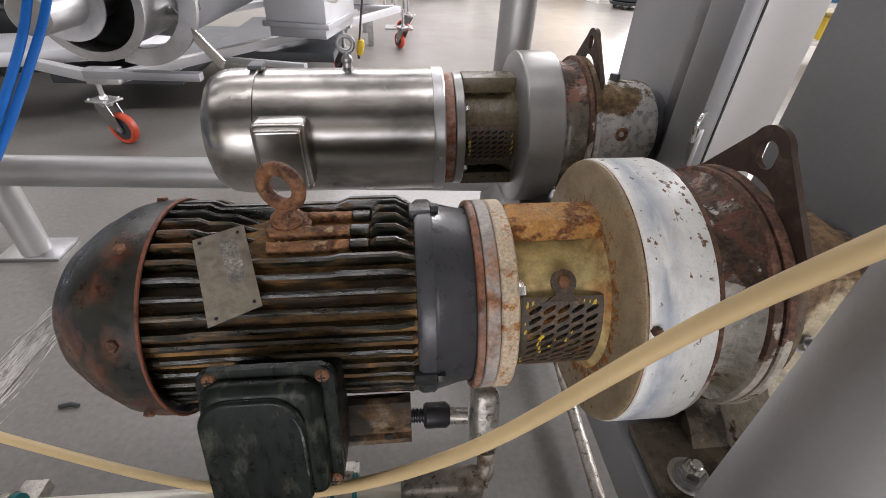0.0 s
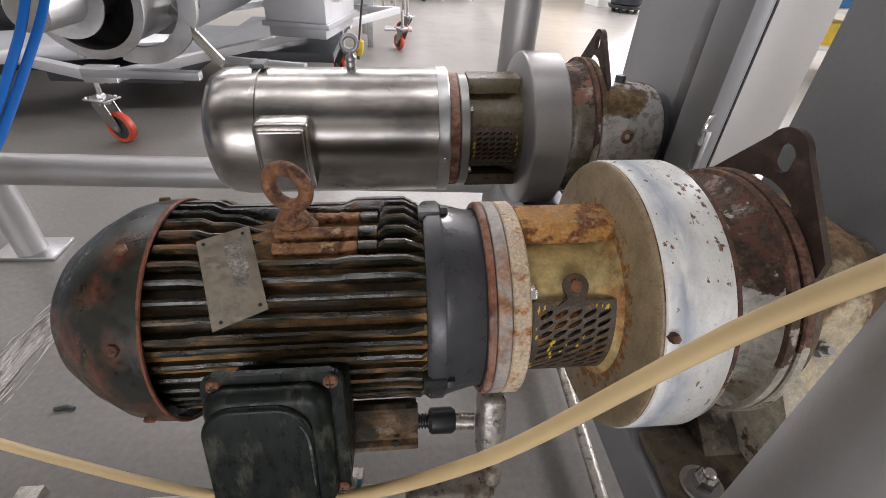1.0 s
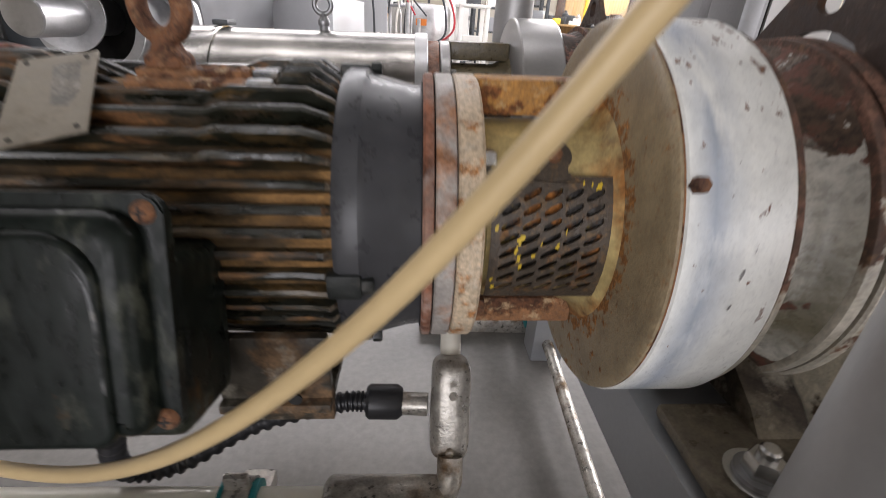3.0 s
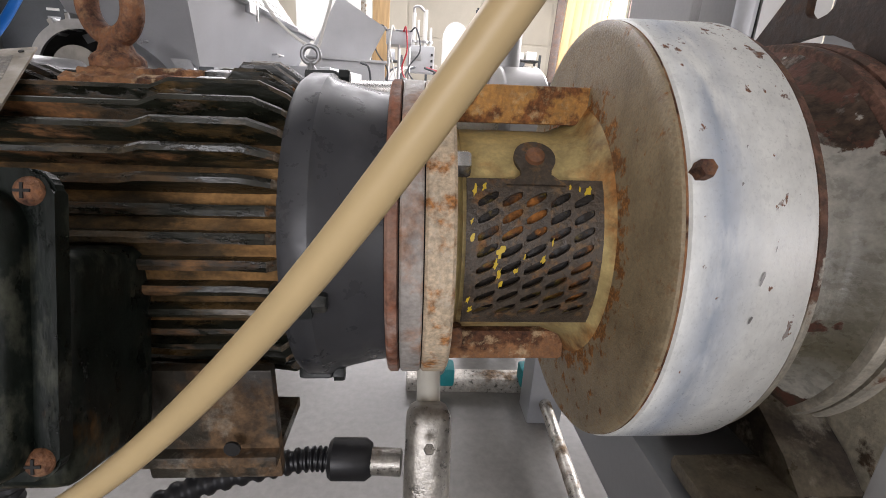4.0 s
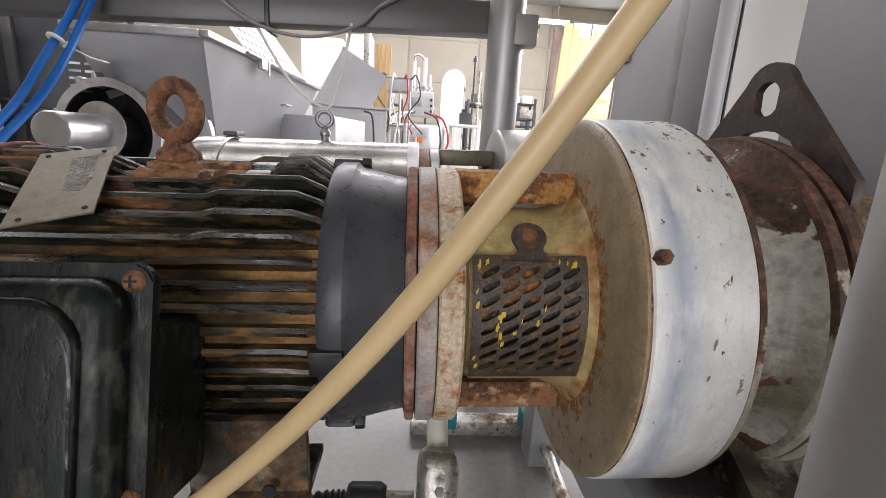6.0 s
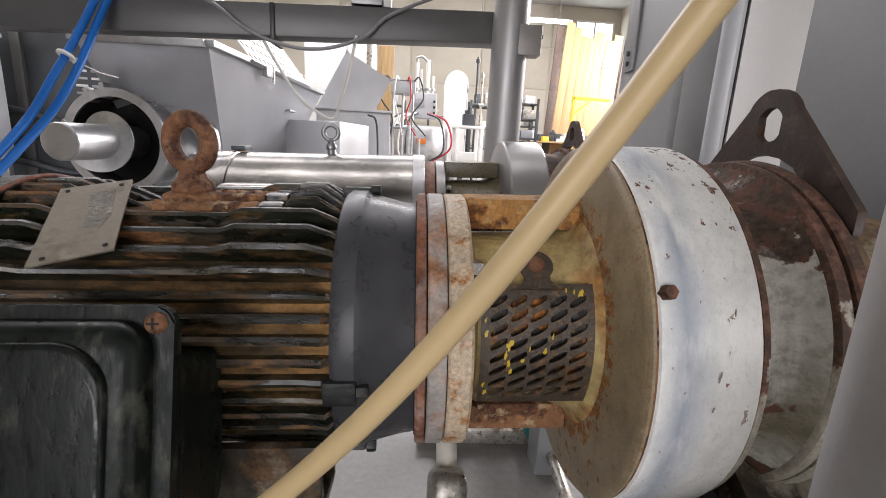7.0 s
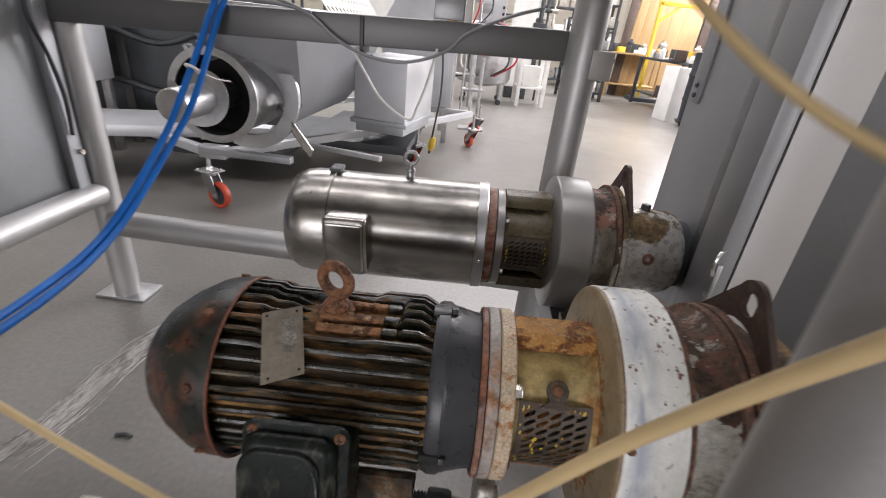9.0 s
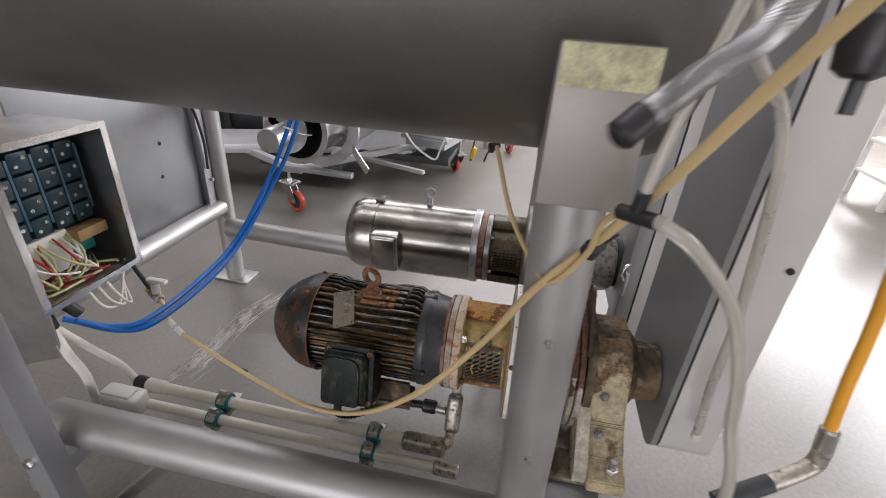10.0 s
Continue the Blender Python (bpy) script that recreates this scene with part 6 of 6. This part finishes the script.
single("power_cord", sweep(spline([(-0.28, 3.75, 0.95), (-0.22, 3.8, 0.9), (-0.21, 3.85, 0.6), (-0.24, 3.9, 0.35), (-0.26, 3.92, 0.2)], 10), 0.008, 8), "dark", "dark power cord hanging from the cart", "cord")
plug = thing("yellow_plug", pose(0, 0, 0), "yellow cable plug hanging by its cord", "plug")
part("body", lathe([(0, 0.015), (0.02, 0.028), (0.08, 0.03), (0.11, 0.024), (0.12, 0.012)], 18, None, Matrix.Translation((-0.265, 3.925, 0.1)) @ pose(0, 0, 0, 0, -80, 0)), "yellow", plug)
part("pins", box((-0.27, 3.925, 0.09), (0.02, 0.03, 0.03), 0.002), "dark", plug)


def cabinet(name, x, y, z, sx, sy, sz, material, label, turn=0.0, legs=0.0, category="machine", lid=True):
    t = thing(name, pose(x, y, z, 0, 0, turn), label, category)
    part("body", box((0, 0, sz / 2 + legs), (sx, sy, sz), min(sx, sz) * 0.02), material, t)
    if lid:
        part("lid", box((0, 0, sz + legs + 0.012), (sx + 0.03, sy + 0.03, 0.024), 0.004), material, t)
        part("door", box((0, -sy / 2 - 0.006, sz * 0.5 + legs), (sx * 0.86, 0.01, sz * 0.84), 0.003), material, t)
    if legs:
        for ax in (-1, 1):
            for ay in (-1, 1):
                part("leg", box((ax * (sx / 2 - 0.04), ay * (sy / 2 - 0.04), legs / 2), (0.05, 0.05, legs), 0.004), "steel", t)
    return t


# machines along the aisle
cabinet("drive_cabinet", -0.56, 5.0, 0, 0.7, 0.7, 0.66, "sheet_light", "grey machine cabinet on short legs", 8, 0.36)
chute = thing("open_chute", pose(-0.75, 5.3, 0.95, 0, 28, 10), "tilted open-ended sheet-metal chute", "chute")
for lim in ((-0.26, -0.24, -0.3, 0.3, 0, 0.62), (0.24, 0.26, -0.3, 0.3, 0, 0.62), (-0.2395, 0.2395, -0.3, -0.28, 0, 0.62), (-0.2395, 0.2395, 0.28, 0.3, 0, 0.62)):
    part("wall", flat(*lim), "sheet_light", chute)
part("leg", rod((0, 0.2, -1.0), (0, 0.2, 0.05), 0.03, 14), "steel", chute)
part("back_plate", flat(-0.239, 0.239, -0.2795, 0.2795, 0.02, 0.03), "beam", chute)
part("rim", box((0.25, 0, 0.62), (0.03, 0.62, 0.02), 0.003), "steel", chute)
part("rim", box((-0.25, 0, 0.62), (0.03, 0.62, 0.02), 0.003), "steel", chute)
vessel = thing("mixing_vessel", pose(0.16, 8.15, 0), "steel mixing vessel on casters with hoses and an orange label", "vessel")
part("drum", lathe([(0.25, 0.1), (0.32, 0.42), (0.4, 0.46), (0.95, 0.46), (1.02, 0.42), (1.05, 0.1)], 48, None, pose(0, 0, 0, 0, -90, 0)), "steel", vessel)
part("label_plate", box((0.0, -0.465, 0.78), (0.16, 0.008, 0.09), 0.002), "orange_label", vessel)
for x, y in ((-0.3, -0.3), (0.3, -0.3), (-0.3, 0.3), (0.3, 0.3)):
    part("leg", rod((x, y, 0.09), (x, y, 0.35), 0.025, 12), "steel", vessel)
    part("wheel", lathe([(-0.02, 0.03), (-0.018, 0.045), (0.018, 0.045), (0.02, 0.03)], 16, None, Matrix.Translation((x, y, 0.045)) @ pose(0, 0, 0, 0, 0, 90)), "dark", vessel)
ctl = part("control_head", box((0.02, 0.0, 1.36), (0.44, 0.36, 0.4), 0.02), "sheet_light", vessel, "grey control head")
for z in (1.25, 1.34, 1.43):
    part("button", box((0.2, -0.185, z), (0.035, 0.012, 0.04), 0.003), "black_plastic", ctl)
part("window", box((-0.05, -0.184, 1.4), (0.18, 0.008, 0.14), 0.003), "steel", ctl)
for x, z, r in ((-0.1, 2.05, 0.03), (-0.03, 1.95, 0.022), (0.08, 2.1, 0.035), (0.17, 1.85, 0.02)):
    part("pipe", rod((x, 0, 1.5), (x, 0, z), r, 14), "white_paint", vessel, "white-jacketed pipe")
    part("pipe_flange", rod((x, 0, 1.62), (x, 0, 1.65), r * 2, 16), "steel", vessel)
part("pipe_bend", sweep(spline([(-0.1, 0, 2.03), (-0.1, -0.02, 2.12), (-0.02, -0.03, 2.14), (0.06, -0.02, 2.08)], 6), 0.02, 10), "steel", vessel)
for i, (mat, dx) in enumerate((("red_wire", 0.4), ("dark", 0.3), ("white_hose", -0.3), ("dark", -0.2), ("white_hose", -0.4), ("dark", -0.46))):
    part("hose", sweep(spline([(dx * 0.3, -0.4, 1.22), (dx, -0.52, 1.1), (dx * 1.2, -0.55, 0.7 - 0.05 * i), (dx * 0.4, -0.5, 0.45)], 8), 0.016, 8), mat, vessel)

# small drive unit on thin legs, with cables
unit = thing("drive_unit", pose(-0.12, 6.9, 0), "small grey drive box on a thin leg frame", "machine")
part("box", box((0, 0, 1.5), (0.34, 0.3, 0.17), 0.012), "sheet_light", unit)
part("box_lid", box((0, 0, 1.592), (0.36, 0.32, 0.014), 0.004), "sheet", unit)
for x in (-0.14, 0.0, 0.14):
    for y in (-0.12, 0.12):
        part("leg", rod((x, y, 0.0), (x, y, 1.42), 0.016, 10), "steel", unit)
part("shelf", box((0, 0, 0.95), (0.36, 0.3, 0.03), 0.004), "sheet", unit)
for dx, mat in ((-0.16, "dark"), (0.15, "dark"), (0.06, "red_wire"), (-0.06, "white_hose")):
    part("cable", sweep(spline([(dx, -0.16, 1.58), (dx * 1.5, -0.2, 1.62), (dx * 1.9, -0.22, 1.35), (dx * 0.9, -0.2, 1.1), (dx * 1.6 + 0.1, -0.2, 0.85)], 8), 0.011, 8), mat, unit)

arched = thing("arched_cabinet", pose(0.8, 9.0, 0), "tall white electrical cabinet with a rounded top", "cabinet")
poly = [(-0.22, 0.2), (0.22, 0.2)] + [(0.22 * math.cos(radians(a)), 1.86 + 0.24 * math.sin(radians(a))) for a in range(0, 181, 12)]
part("body", prism(poly, 0.3, Matrix(((1, 0, 0, 0), (0, 0, 1, 0), (0, 1, 0, 0), (0, 0, 0, 1))), None, 0.012), "white_paint", arched)
part("foot", box((0, 0.15, 0.1), (0.4, 0.28, 0.2), 0.01), "dark", arched)
part("door_seam", box((0.2, -0.004, 1.2), (0.008, 0.006, 1.4), 0.001), "sheet", arched)
for z in (0.9, 1.2, 1.75):
    part("hinge", box((0.205, -0.008, z), (0.03, 0.014, 0.07), 0.003), "steel_dark", arched)
for x, z0, z1, mat in ((1.17, 0.0, 2.35, "dark"), (1.27, 0.0, 2.1, "galv")):
    pp = thing("standpipe", pose(x, 9.0, 0), "upright service pipe with a valve", "pipe", "standpipes")
    part("pipe", rod((0, 0, z0), (0, 0, z1), 0.02, 10), mat, pp)
    part("valve", rod((-0.06, 0, 1.5), (0.06, 0, 1.5), 0.035, 12), mat, pp)
    part("collar", rod((0, 0, z1 - 0.1), (0, 0, z1 - 0.04), 0.04, 12), mat, pp)
single("timber_plank", box((0, 0, 1.25), (0.3, 0.04, 2.5), 0.006), "wood", "tall warm timber panel standing on end", "board", "", "", pose(-0.55, 9.2, 0, -3, 0, 0))
for x, w, h in ((-1.75, 0.8, 2.6), (-1.05, 0.5, 2.7)):
    lk = thing("white_locker", pose(x, 9.9, 0), "tall white sheet-metal locker in daylight", "locker", "lockers")
    part("body", box((0, 0, h / 2), (w, 0.5, h), 0.012), "white_paint", lk)
    part("door", box((0, -0.256, h / 2), (w * 0.92, 0.01, h * 0.94), 0.004), "white_paint", lk)
    part("handle", box((w * 0.36, -0.27, h * 0.5), (0.025, 0.02, 0.14), 0.004), "steel_dark", lk)
single("pillar", rod((-0.84, 9.3, 0), (-0.84, 9.3, H), 0.075, 24), "galv", "round steel hall pillar", "pillar", "", "structure")
valve2 = thing("pipe_manifold", pose(0.0, 5.6, 0), "slim steel pipe manifold with clamps", "manifold")
part("pipe", rod((0.0, 0, 0.25), (0.0, 0, 0.95), 0.025, 12), "steel", valve2)
part("pipe", rod((0.12, 0, 0.0), (0.12, 0, 0.8), 0.02, 12), "steel", valve2)
part("cross", rod((-0.08, 0, 0.45), (0.16, 0, 0.45), 0.02, 12), "steel", valve2)
part("flange", lathe([(0, 0.05), (0.02, 0.05)], 18, None, Matrix.Translation((0, 0, 0.6)) @ pose(0, 0, 0, 0, -90, 0)), "steel", valve2)
part("foot", box((0.06, 0, 0.01), (0.3, 0.2, 0.02), 0.004), "steel", valve2)


def bench(x, y, sx, sy, h, material, label, turn=0.0, shelf=True, category="table", name="work_table"):
    t = thing(name, pose(x, y, 0, 0, 0, turn), label, category)
    part("tabletop", box((0, 0, h - 0.02), (sx, sy, 0.04), 0.005), material, t)
    if shelf:
        part("shelf", box((0, 0, h * 0.28), (sx * 0.94, sy * 0.9, 0.03), 0.004), material, t)
    for ax in (-1, 1):
        for ay in (-1, 1):
            part("leg", box((ax * (sx / 2 - 0.04), ay * (sy / 2 - 0.04), h / 2 - 0.02), (0.06, 0.06, h - 0.04), 0.004), material, t)
    return t


single("white_crate", box((0, 0, 0.16), (0.3, 0.3, 0.32), 0.02), "white_paint", "white plastic crate on the cart shelf", "crate", "", "", pose(0.97, 8.25, 0.318))
bench(0.97, 8.25, 0.5, 0.5, 1.08, "white_paint", "white-painted steel cart standing in the aisle", 4, True, "cart", "work_cart")
pot = thing("motor_head", pose(0.97, 8.25, 1.081), "small dark pump head on the white cart", "pump")
part("body", box((0, 0, 0.1), (0.2, 0.2, 0.2), 0.02), "dark", pot)
part("cap", lathe([(0, 0.07), (0.06, 0.07)], 18, None, pose(0, 0, 0.2, 0, -90, 0)), "dark", pot)
# dark racks and equipment by the north wall
rng = random.Random(21)
for i, (x, y, sx, h) in enumerate(((1.9, 12.6, 0.9, 1.9), (2.9, 13.4, 1.0, 2.1), (1.0, 14.6, 1.2, 1.7), (-1.0, 13.8, 1.4, 1.9), (-3.0, 12.5, 1.6, 2.1), (-5.0, 11.5, 1.6, 1.8), (2.2, 10.2, 0.8, 1.5))):
    t = thing("equipment_rack", pose(x, y, 0), "dark steel rack loaded with machine parts", "rack", "racks")
    for ax in (-1, 1):
        for ay in (-1, 1):
            part("upright", box((ax * sx / 2, ay * 0.28, h / 2), (0.06, 0.06, h), 0.004), "dark", t)
    for k in range(4):
        part("shelf", box((0, 0, 0.15 + k * (h - 0.3) / 3), (sx, 0.56, 0.04), 0.004), "dark", t)
        for q in range(3):
            w = rng.uniform(0.15, 0.3)
            hh = rng.uniform(0.15, 0.35)
            part("part_box", box((sx * (q - 1) * 0.3, 0, 0.17 + k * (h - 0.3) / 3 + hh / 2), (w, 0.3, hh), 0.01), rng.choice(("dark", "sheet", "white_paint", "galv")), t)

# timber boards leaning on the wall, benches and the hoist on the right
for i in range(12):
    x = 3.3 + 0.2 * i + rng.uniform(-0.05, 0.05)
    t = single("timber_board", box((0, 0, 1.9), (rng.uniform(0.16, 0.24), 0.05, 3.7 + rng.uniform(-0.4, 0.3)), 0.006), rng.choice(("wood", "wood", "brown")), "long timber board leaning on the wall", "board", "timber boards", "", pose(x, 11.6 + 0.1 * i, -0.02, -7 + rng.uniform(-1.5, 1.5), 5 + rng.uniform(-1, 1), 0))


def clutter(n, x0, x1, y0, y1, z, seed, mats):
    g = random.Random(seed)
    for _ in range(n):
        x, y, s = g.uniform(x0, x1), g.uniform(y0, y1), g.uniform(0.06, 0.2)
        kind = g.random()
        mat = g.choice(mats)
        if kind < 0.45:
            bmx = box((0, 0, s * 0.5), (s * g.uniform(0.8, 1.8), s, s), s * 0.06)
            single("parts_box", bmx, mat, "small box of parts lying on the workbench", "box", "bench clutter", "", pose(x, y, z, 0, 0, g.uniform(0, 90)))
        elif kind < 0.8:
            bmx = lathe([(0, s * 0.4), (s * 0.1, s * 0.45), (s * 1.3, s * 0.42), (s * 1.5, s * 0.2), (s * 1.7, s * 0.18)], 16, None, pose(0, 0, 0, 0, -90, 0))
            single("can", bmx, mat, "metal can standing on the workbench", "can", "bench cans", "", pose(x, y, z))
        else:
            bmx = torus((0, 0, s * 0.12), s * 0.7, s * 0.12, (0, 0, 1), 20, 8)
            single("hose_coil", bmx, mat, "small coil of hose on the workbench", "coil", "hose coils", "", pose(x, y, z))


bench(4.0, 9.6, 1.0, 2.2, 0.92, "dark", "cluttered dark steel workbench along the aisle", 4, True, "workbench", "workbench")
clutter(44, 3.55, 4.45, 8.6, 10.6, 0.921, 5, ("wood", "galv", "dark", "yellow", "white_paint", "steel", "brown"))
clutter(12, 3.6, 4.35, 8.7, 10.5, 0.273, 6, ("wood", "galv", "dark", "brown"))
bench(3.6, 12.1, 1.2, 1.6, 0.95, "wood", "wooden workbench crowded with parts", 0, True, "workbench", "workbench")
clutter(40, 3.1, 4.1, 11.4, 12.8, 0.951, 7, ("wood", "yellow", "white_paint", "galv", "dark"))
hoist = thing("yellow_hoist", pose(3.72, 11.05, 0), "yellow painted steel hoist frame over the bench", "hoist")
part("mast", box((0, 0, 1.0), (0.06, 0.06, 2.0), 0.006), "yellow", hoist)
part("arm", box((0.4, 0, 1.95), (0.9, 0.06, 0.07), 0.006), "yellow", hoist)
part("brace", box((0, 0, 0), (0.6, 0.04, 0.04), 0.004, pose(0.2, 0, 1.75, 0, -40, 0)), "yellow", hoist)
part("base", box((0.1, 0, 0.04), (0.6, 0.5, 0.08), 0.006), "dark", hoist)
barrel = thing("dark_barrel", pose(3.6, 7.75, 0.1), "tall dark grey plastic bin on a low dolly", "bin")
part("body", lathe([(0, 0.2), (0.02, 0.23), (0.3, 0.245), (0.32, 0.255), (0.36, 0.245), (0.66, 0.25), (0.68, 0.262), (0.72, 0.25), (1.0, 0.25), (1.02, 0.2)], 40, None, pose(0, 0, 0, 0, -90, 0)), "barrel", barrel)
part("dolly", lathe([(-0.04, 0.25), (0.0, 0.27)], 32, None, pose(0, 0, 0, 0, -90, 0)), "dark", barrel)
for k in range(4):
    a = radians(45 + 90 * k)
    part("dolly_wheel", lathe([(-0.015, 0.03), (0.015, 0.03)], 16, None, Matrix.Translation((0.18 * math.cos(a), 0.18 * math.sin(a), -0.07)) @ pose(0, 0, 0, 0, 0, 90)), "dark", barrel)
single("white_locker", box((0, 0, 0.43), (0.32, 0.4, 0.86), 0.01), "white_paint", "narrow white metal locker beside the dark bin", "locker", "", "", pose(3.42, 8.35, 0, 0, 0, 12))
# shelf seen between the housings
sh = thing("storage_shelf", pose(4.4, 4.4, 0), "low white shelf with orange and blue goods", "shelf")
for z in (0.25, 0.55, 0.85):
    part("board", box((0, 0, z), (1.8, 0.6, 0.03), 0.004), "white_paint", sh)
for ax in (-1, 1):
    for ay in (-1, 1):
        part("upright", box((ax * 0.88, ay * 0.28, 0.5), (0.05, 0.05, 1.0), 0.004), "white_paint", sh)
for i, (x, z, mat) in enumerate(((-0.6, 0.865, "orange_label"), (-0.2, 0.865, "wood"), (0.3, 0.865, "shelfblue"), (0.7, 0.865, "orange_label"), (-0.5, 0.565, "shelfblue"), (0.0, 0.565, "white_paint"), (0.5, 0.565, "wood"), (-0.4, 0.265, "yellow"), (0.3, 0.265, "dark"))):
    single("stored_box", box((0, 0, 0.09), (0.32, 0.4, 0.18), 0.01), mat, "coloured storage box lying on the white shelf", "box", "stored boxes", "", pose(4.4 + x, 4.4, z + 0.001))

# shade-side equipment at the left
cabinet("switch_cabinet", -2.78, 3.12, 0, 0.5, 0.3, 0.75, "sheet_light", "pale grey switch cabinet on thin legs", 6, 0.52)
mach = thing("machine_cabinet", pose(-2.62, 3.55, 0, 0, 0, 8), "dark machine with a slotted cover behind the hopper", "machine")
part("body", box((0, 0.4, 0.95), (1.5, 0.8, 1.66), 0.015), "dark", mach)
part("front_panel", box((0.05, -0.012, 1.0), (1.3, 0.02, 1.5), 0.006), "dark", mach)
for k in range(4):
    for q in range(3):
        part("slot", box((0.36 + 0.1 * q, -0.024, 0.98 + 0.05 * k), (0.075, 0.006, 0.016), 0.002), "white_paint" if (k + q) % 2 else "sheet", mach)
for x in (-0.7, 0.0, 0.68):
    part("corner_post", box((x, -0.03, 0.9), (0.06, 0.05, 1.8), 0.005), "beam", mach)
for z in (0.45, 0.8):
    part("pipe", sweep(spline([(-0.6, -0.08, z), (-0.1, -0.1, z + 0.05), (0.3, -0.09, z - 0.03), (0.66, -0.06, z + 0.1)], 8), 0.022, 10), "dark", mach)
part("plinth", box((0, 0.4, 0.06), (1.4, 0.7, 0.12), 0.006), "dark", mach)
single("grey_ledge", box((0, 0, 0.33), (2.2, 0.5, 0.07), 0.008), "sheet_light", "long pale grey ledge of a low platform", "ledge", "", "", pose(-2.35, 2.75, 0.0, 0, 0, 24))
single("ledge_foot", box((0, 0, 0.147), (0.3, 0.4, 0.294), 0.008), "dark", "dark block under the pale ledge", "block", "", "", pose(-2.6, 2.65, 0.0, 0, 0, 24))
# perforated sheet over the hopper
perf = thing("perforated_screen", AM @ Matrix(((1, 0, 0, 0.1), (0, 0.6, -0.8, -0.46), (0, 0.8, 0.6, 0.39), (0, 0, 0, 1))), "pale perforated metal screen resting on the hopper rim", "screen")
b = bmesh.new()
for i in range(16):
    for j in range(6):
        o = [b.verts.new((i * 0.06 + u, j * 0.06 + v, 0)) for u, v in ((0, 0), (0.03, 0), (0.06, 0), (0.06, 0.03), (0.06, 0.06), (0.03, 0.06), (0, 0.06), (0, 0.03))]
        n_ = [b.verts.new((x, y, 0)) for x, y in ring_loop(i * 0.06 + 0.03, j * 0.06 + 0.03, 0.017, 8, math.radians(-135))]
        for e in range(8):
            b.faces.new((o[e], o[(e + 1) % 8], n_[(e + 1) % 8], n_[e]))
bmesh.ops.remove_doubles(b, verts=b.verts, dist=0.001)
bmesh.ops.solidify(b, geom=b.faces[:], thickness=0.004)
part("sheet", b, "white_paint", perf)
part("edge_bar", box((0.48, -0.006, 0), (0.97, 0.012, 0.016), 0.002), "steel", perf)
part("edge_bar", box((0.48, 0.366, 0), (0.97, 0.012, 0.016), 0.002), "steel", perf)

# high window in the far corner, with daylight behind it
win = thing("window_1", pose(6.1, Y1 - 0.04, 4.35), "bright high window in the hall wall", "window", "", "structure")
part("pane", box((0, 0.012, 0), (1.3, 0.008, 1.5), 0.0), "sky_glow", win)
for x in (-0.66, 0, 0.66):
    part("window_frame", box((x, -0.01, 0), (0.06, 0.06, 1.6), 0.004), "white_paint", win)
for z in (-0.78, 0, 0.78):
    part("window_frame", box((0, -0.008, z), (1.38, 0.05, 0.06), 0.004), "white_paint", win)

# north wall panels, strip lamps
for i in range(7):
    for k in range(4):
        me = bpy.data.meshes.get("wall_panel") or None
        if not me:
            me = mesh_of(box((0, 0, 0), (2.36, 0.03, 1.34), 0.01), "wall_panel")
            me.materials.append(M["wall"])
        ob = new("wall_panel", me)
        ob.parent = bpy.data.objects["wall_north"]
        ob.matrix_local = pose(X0 + 1.25 + 2.43 * i, Y1 - 0.016, 0.7 + 1.4 * k)
for x, y in ((-1.0, 1.15), (-3.8, 1.15), (-1.5, 9.0), (2.6, 12.5), (-4.5, 5.0), (1.0, 5.5), (-1.5, -2.6), (3.0, -2.6), (-5.0, 12.0)):
    t = thing("strip_lamp", pose(x, y, 3.9), "long fluorescent strip lamp hanging from the ceiling", "lamp", "strip lamps")
    part("tray", box((0, 0, 0.05), (2.6, 0.16, 0.06), 0.006), "white_paint", t)
    part("tube", rod((-1.28, 0, 0.0), (1.28, 0, 0.0), 0.018, 12), "tube_glow", t)
    for s in (-1, 1):
        part("hanger", rod((s * 1.0, 0, 0.08), (s * 1.0, 0, H - 3.9), 0.006, 6), "dark", t)
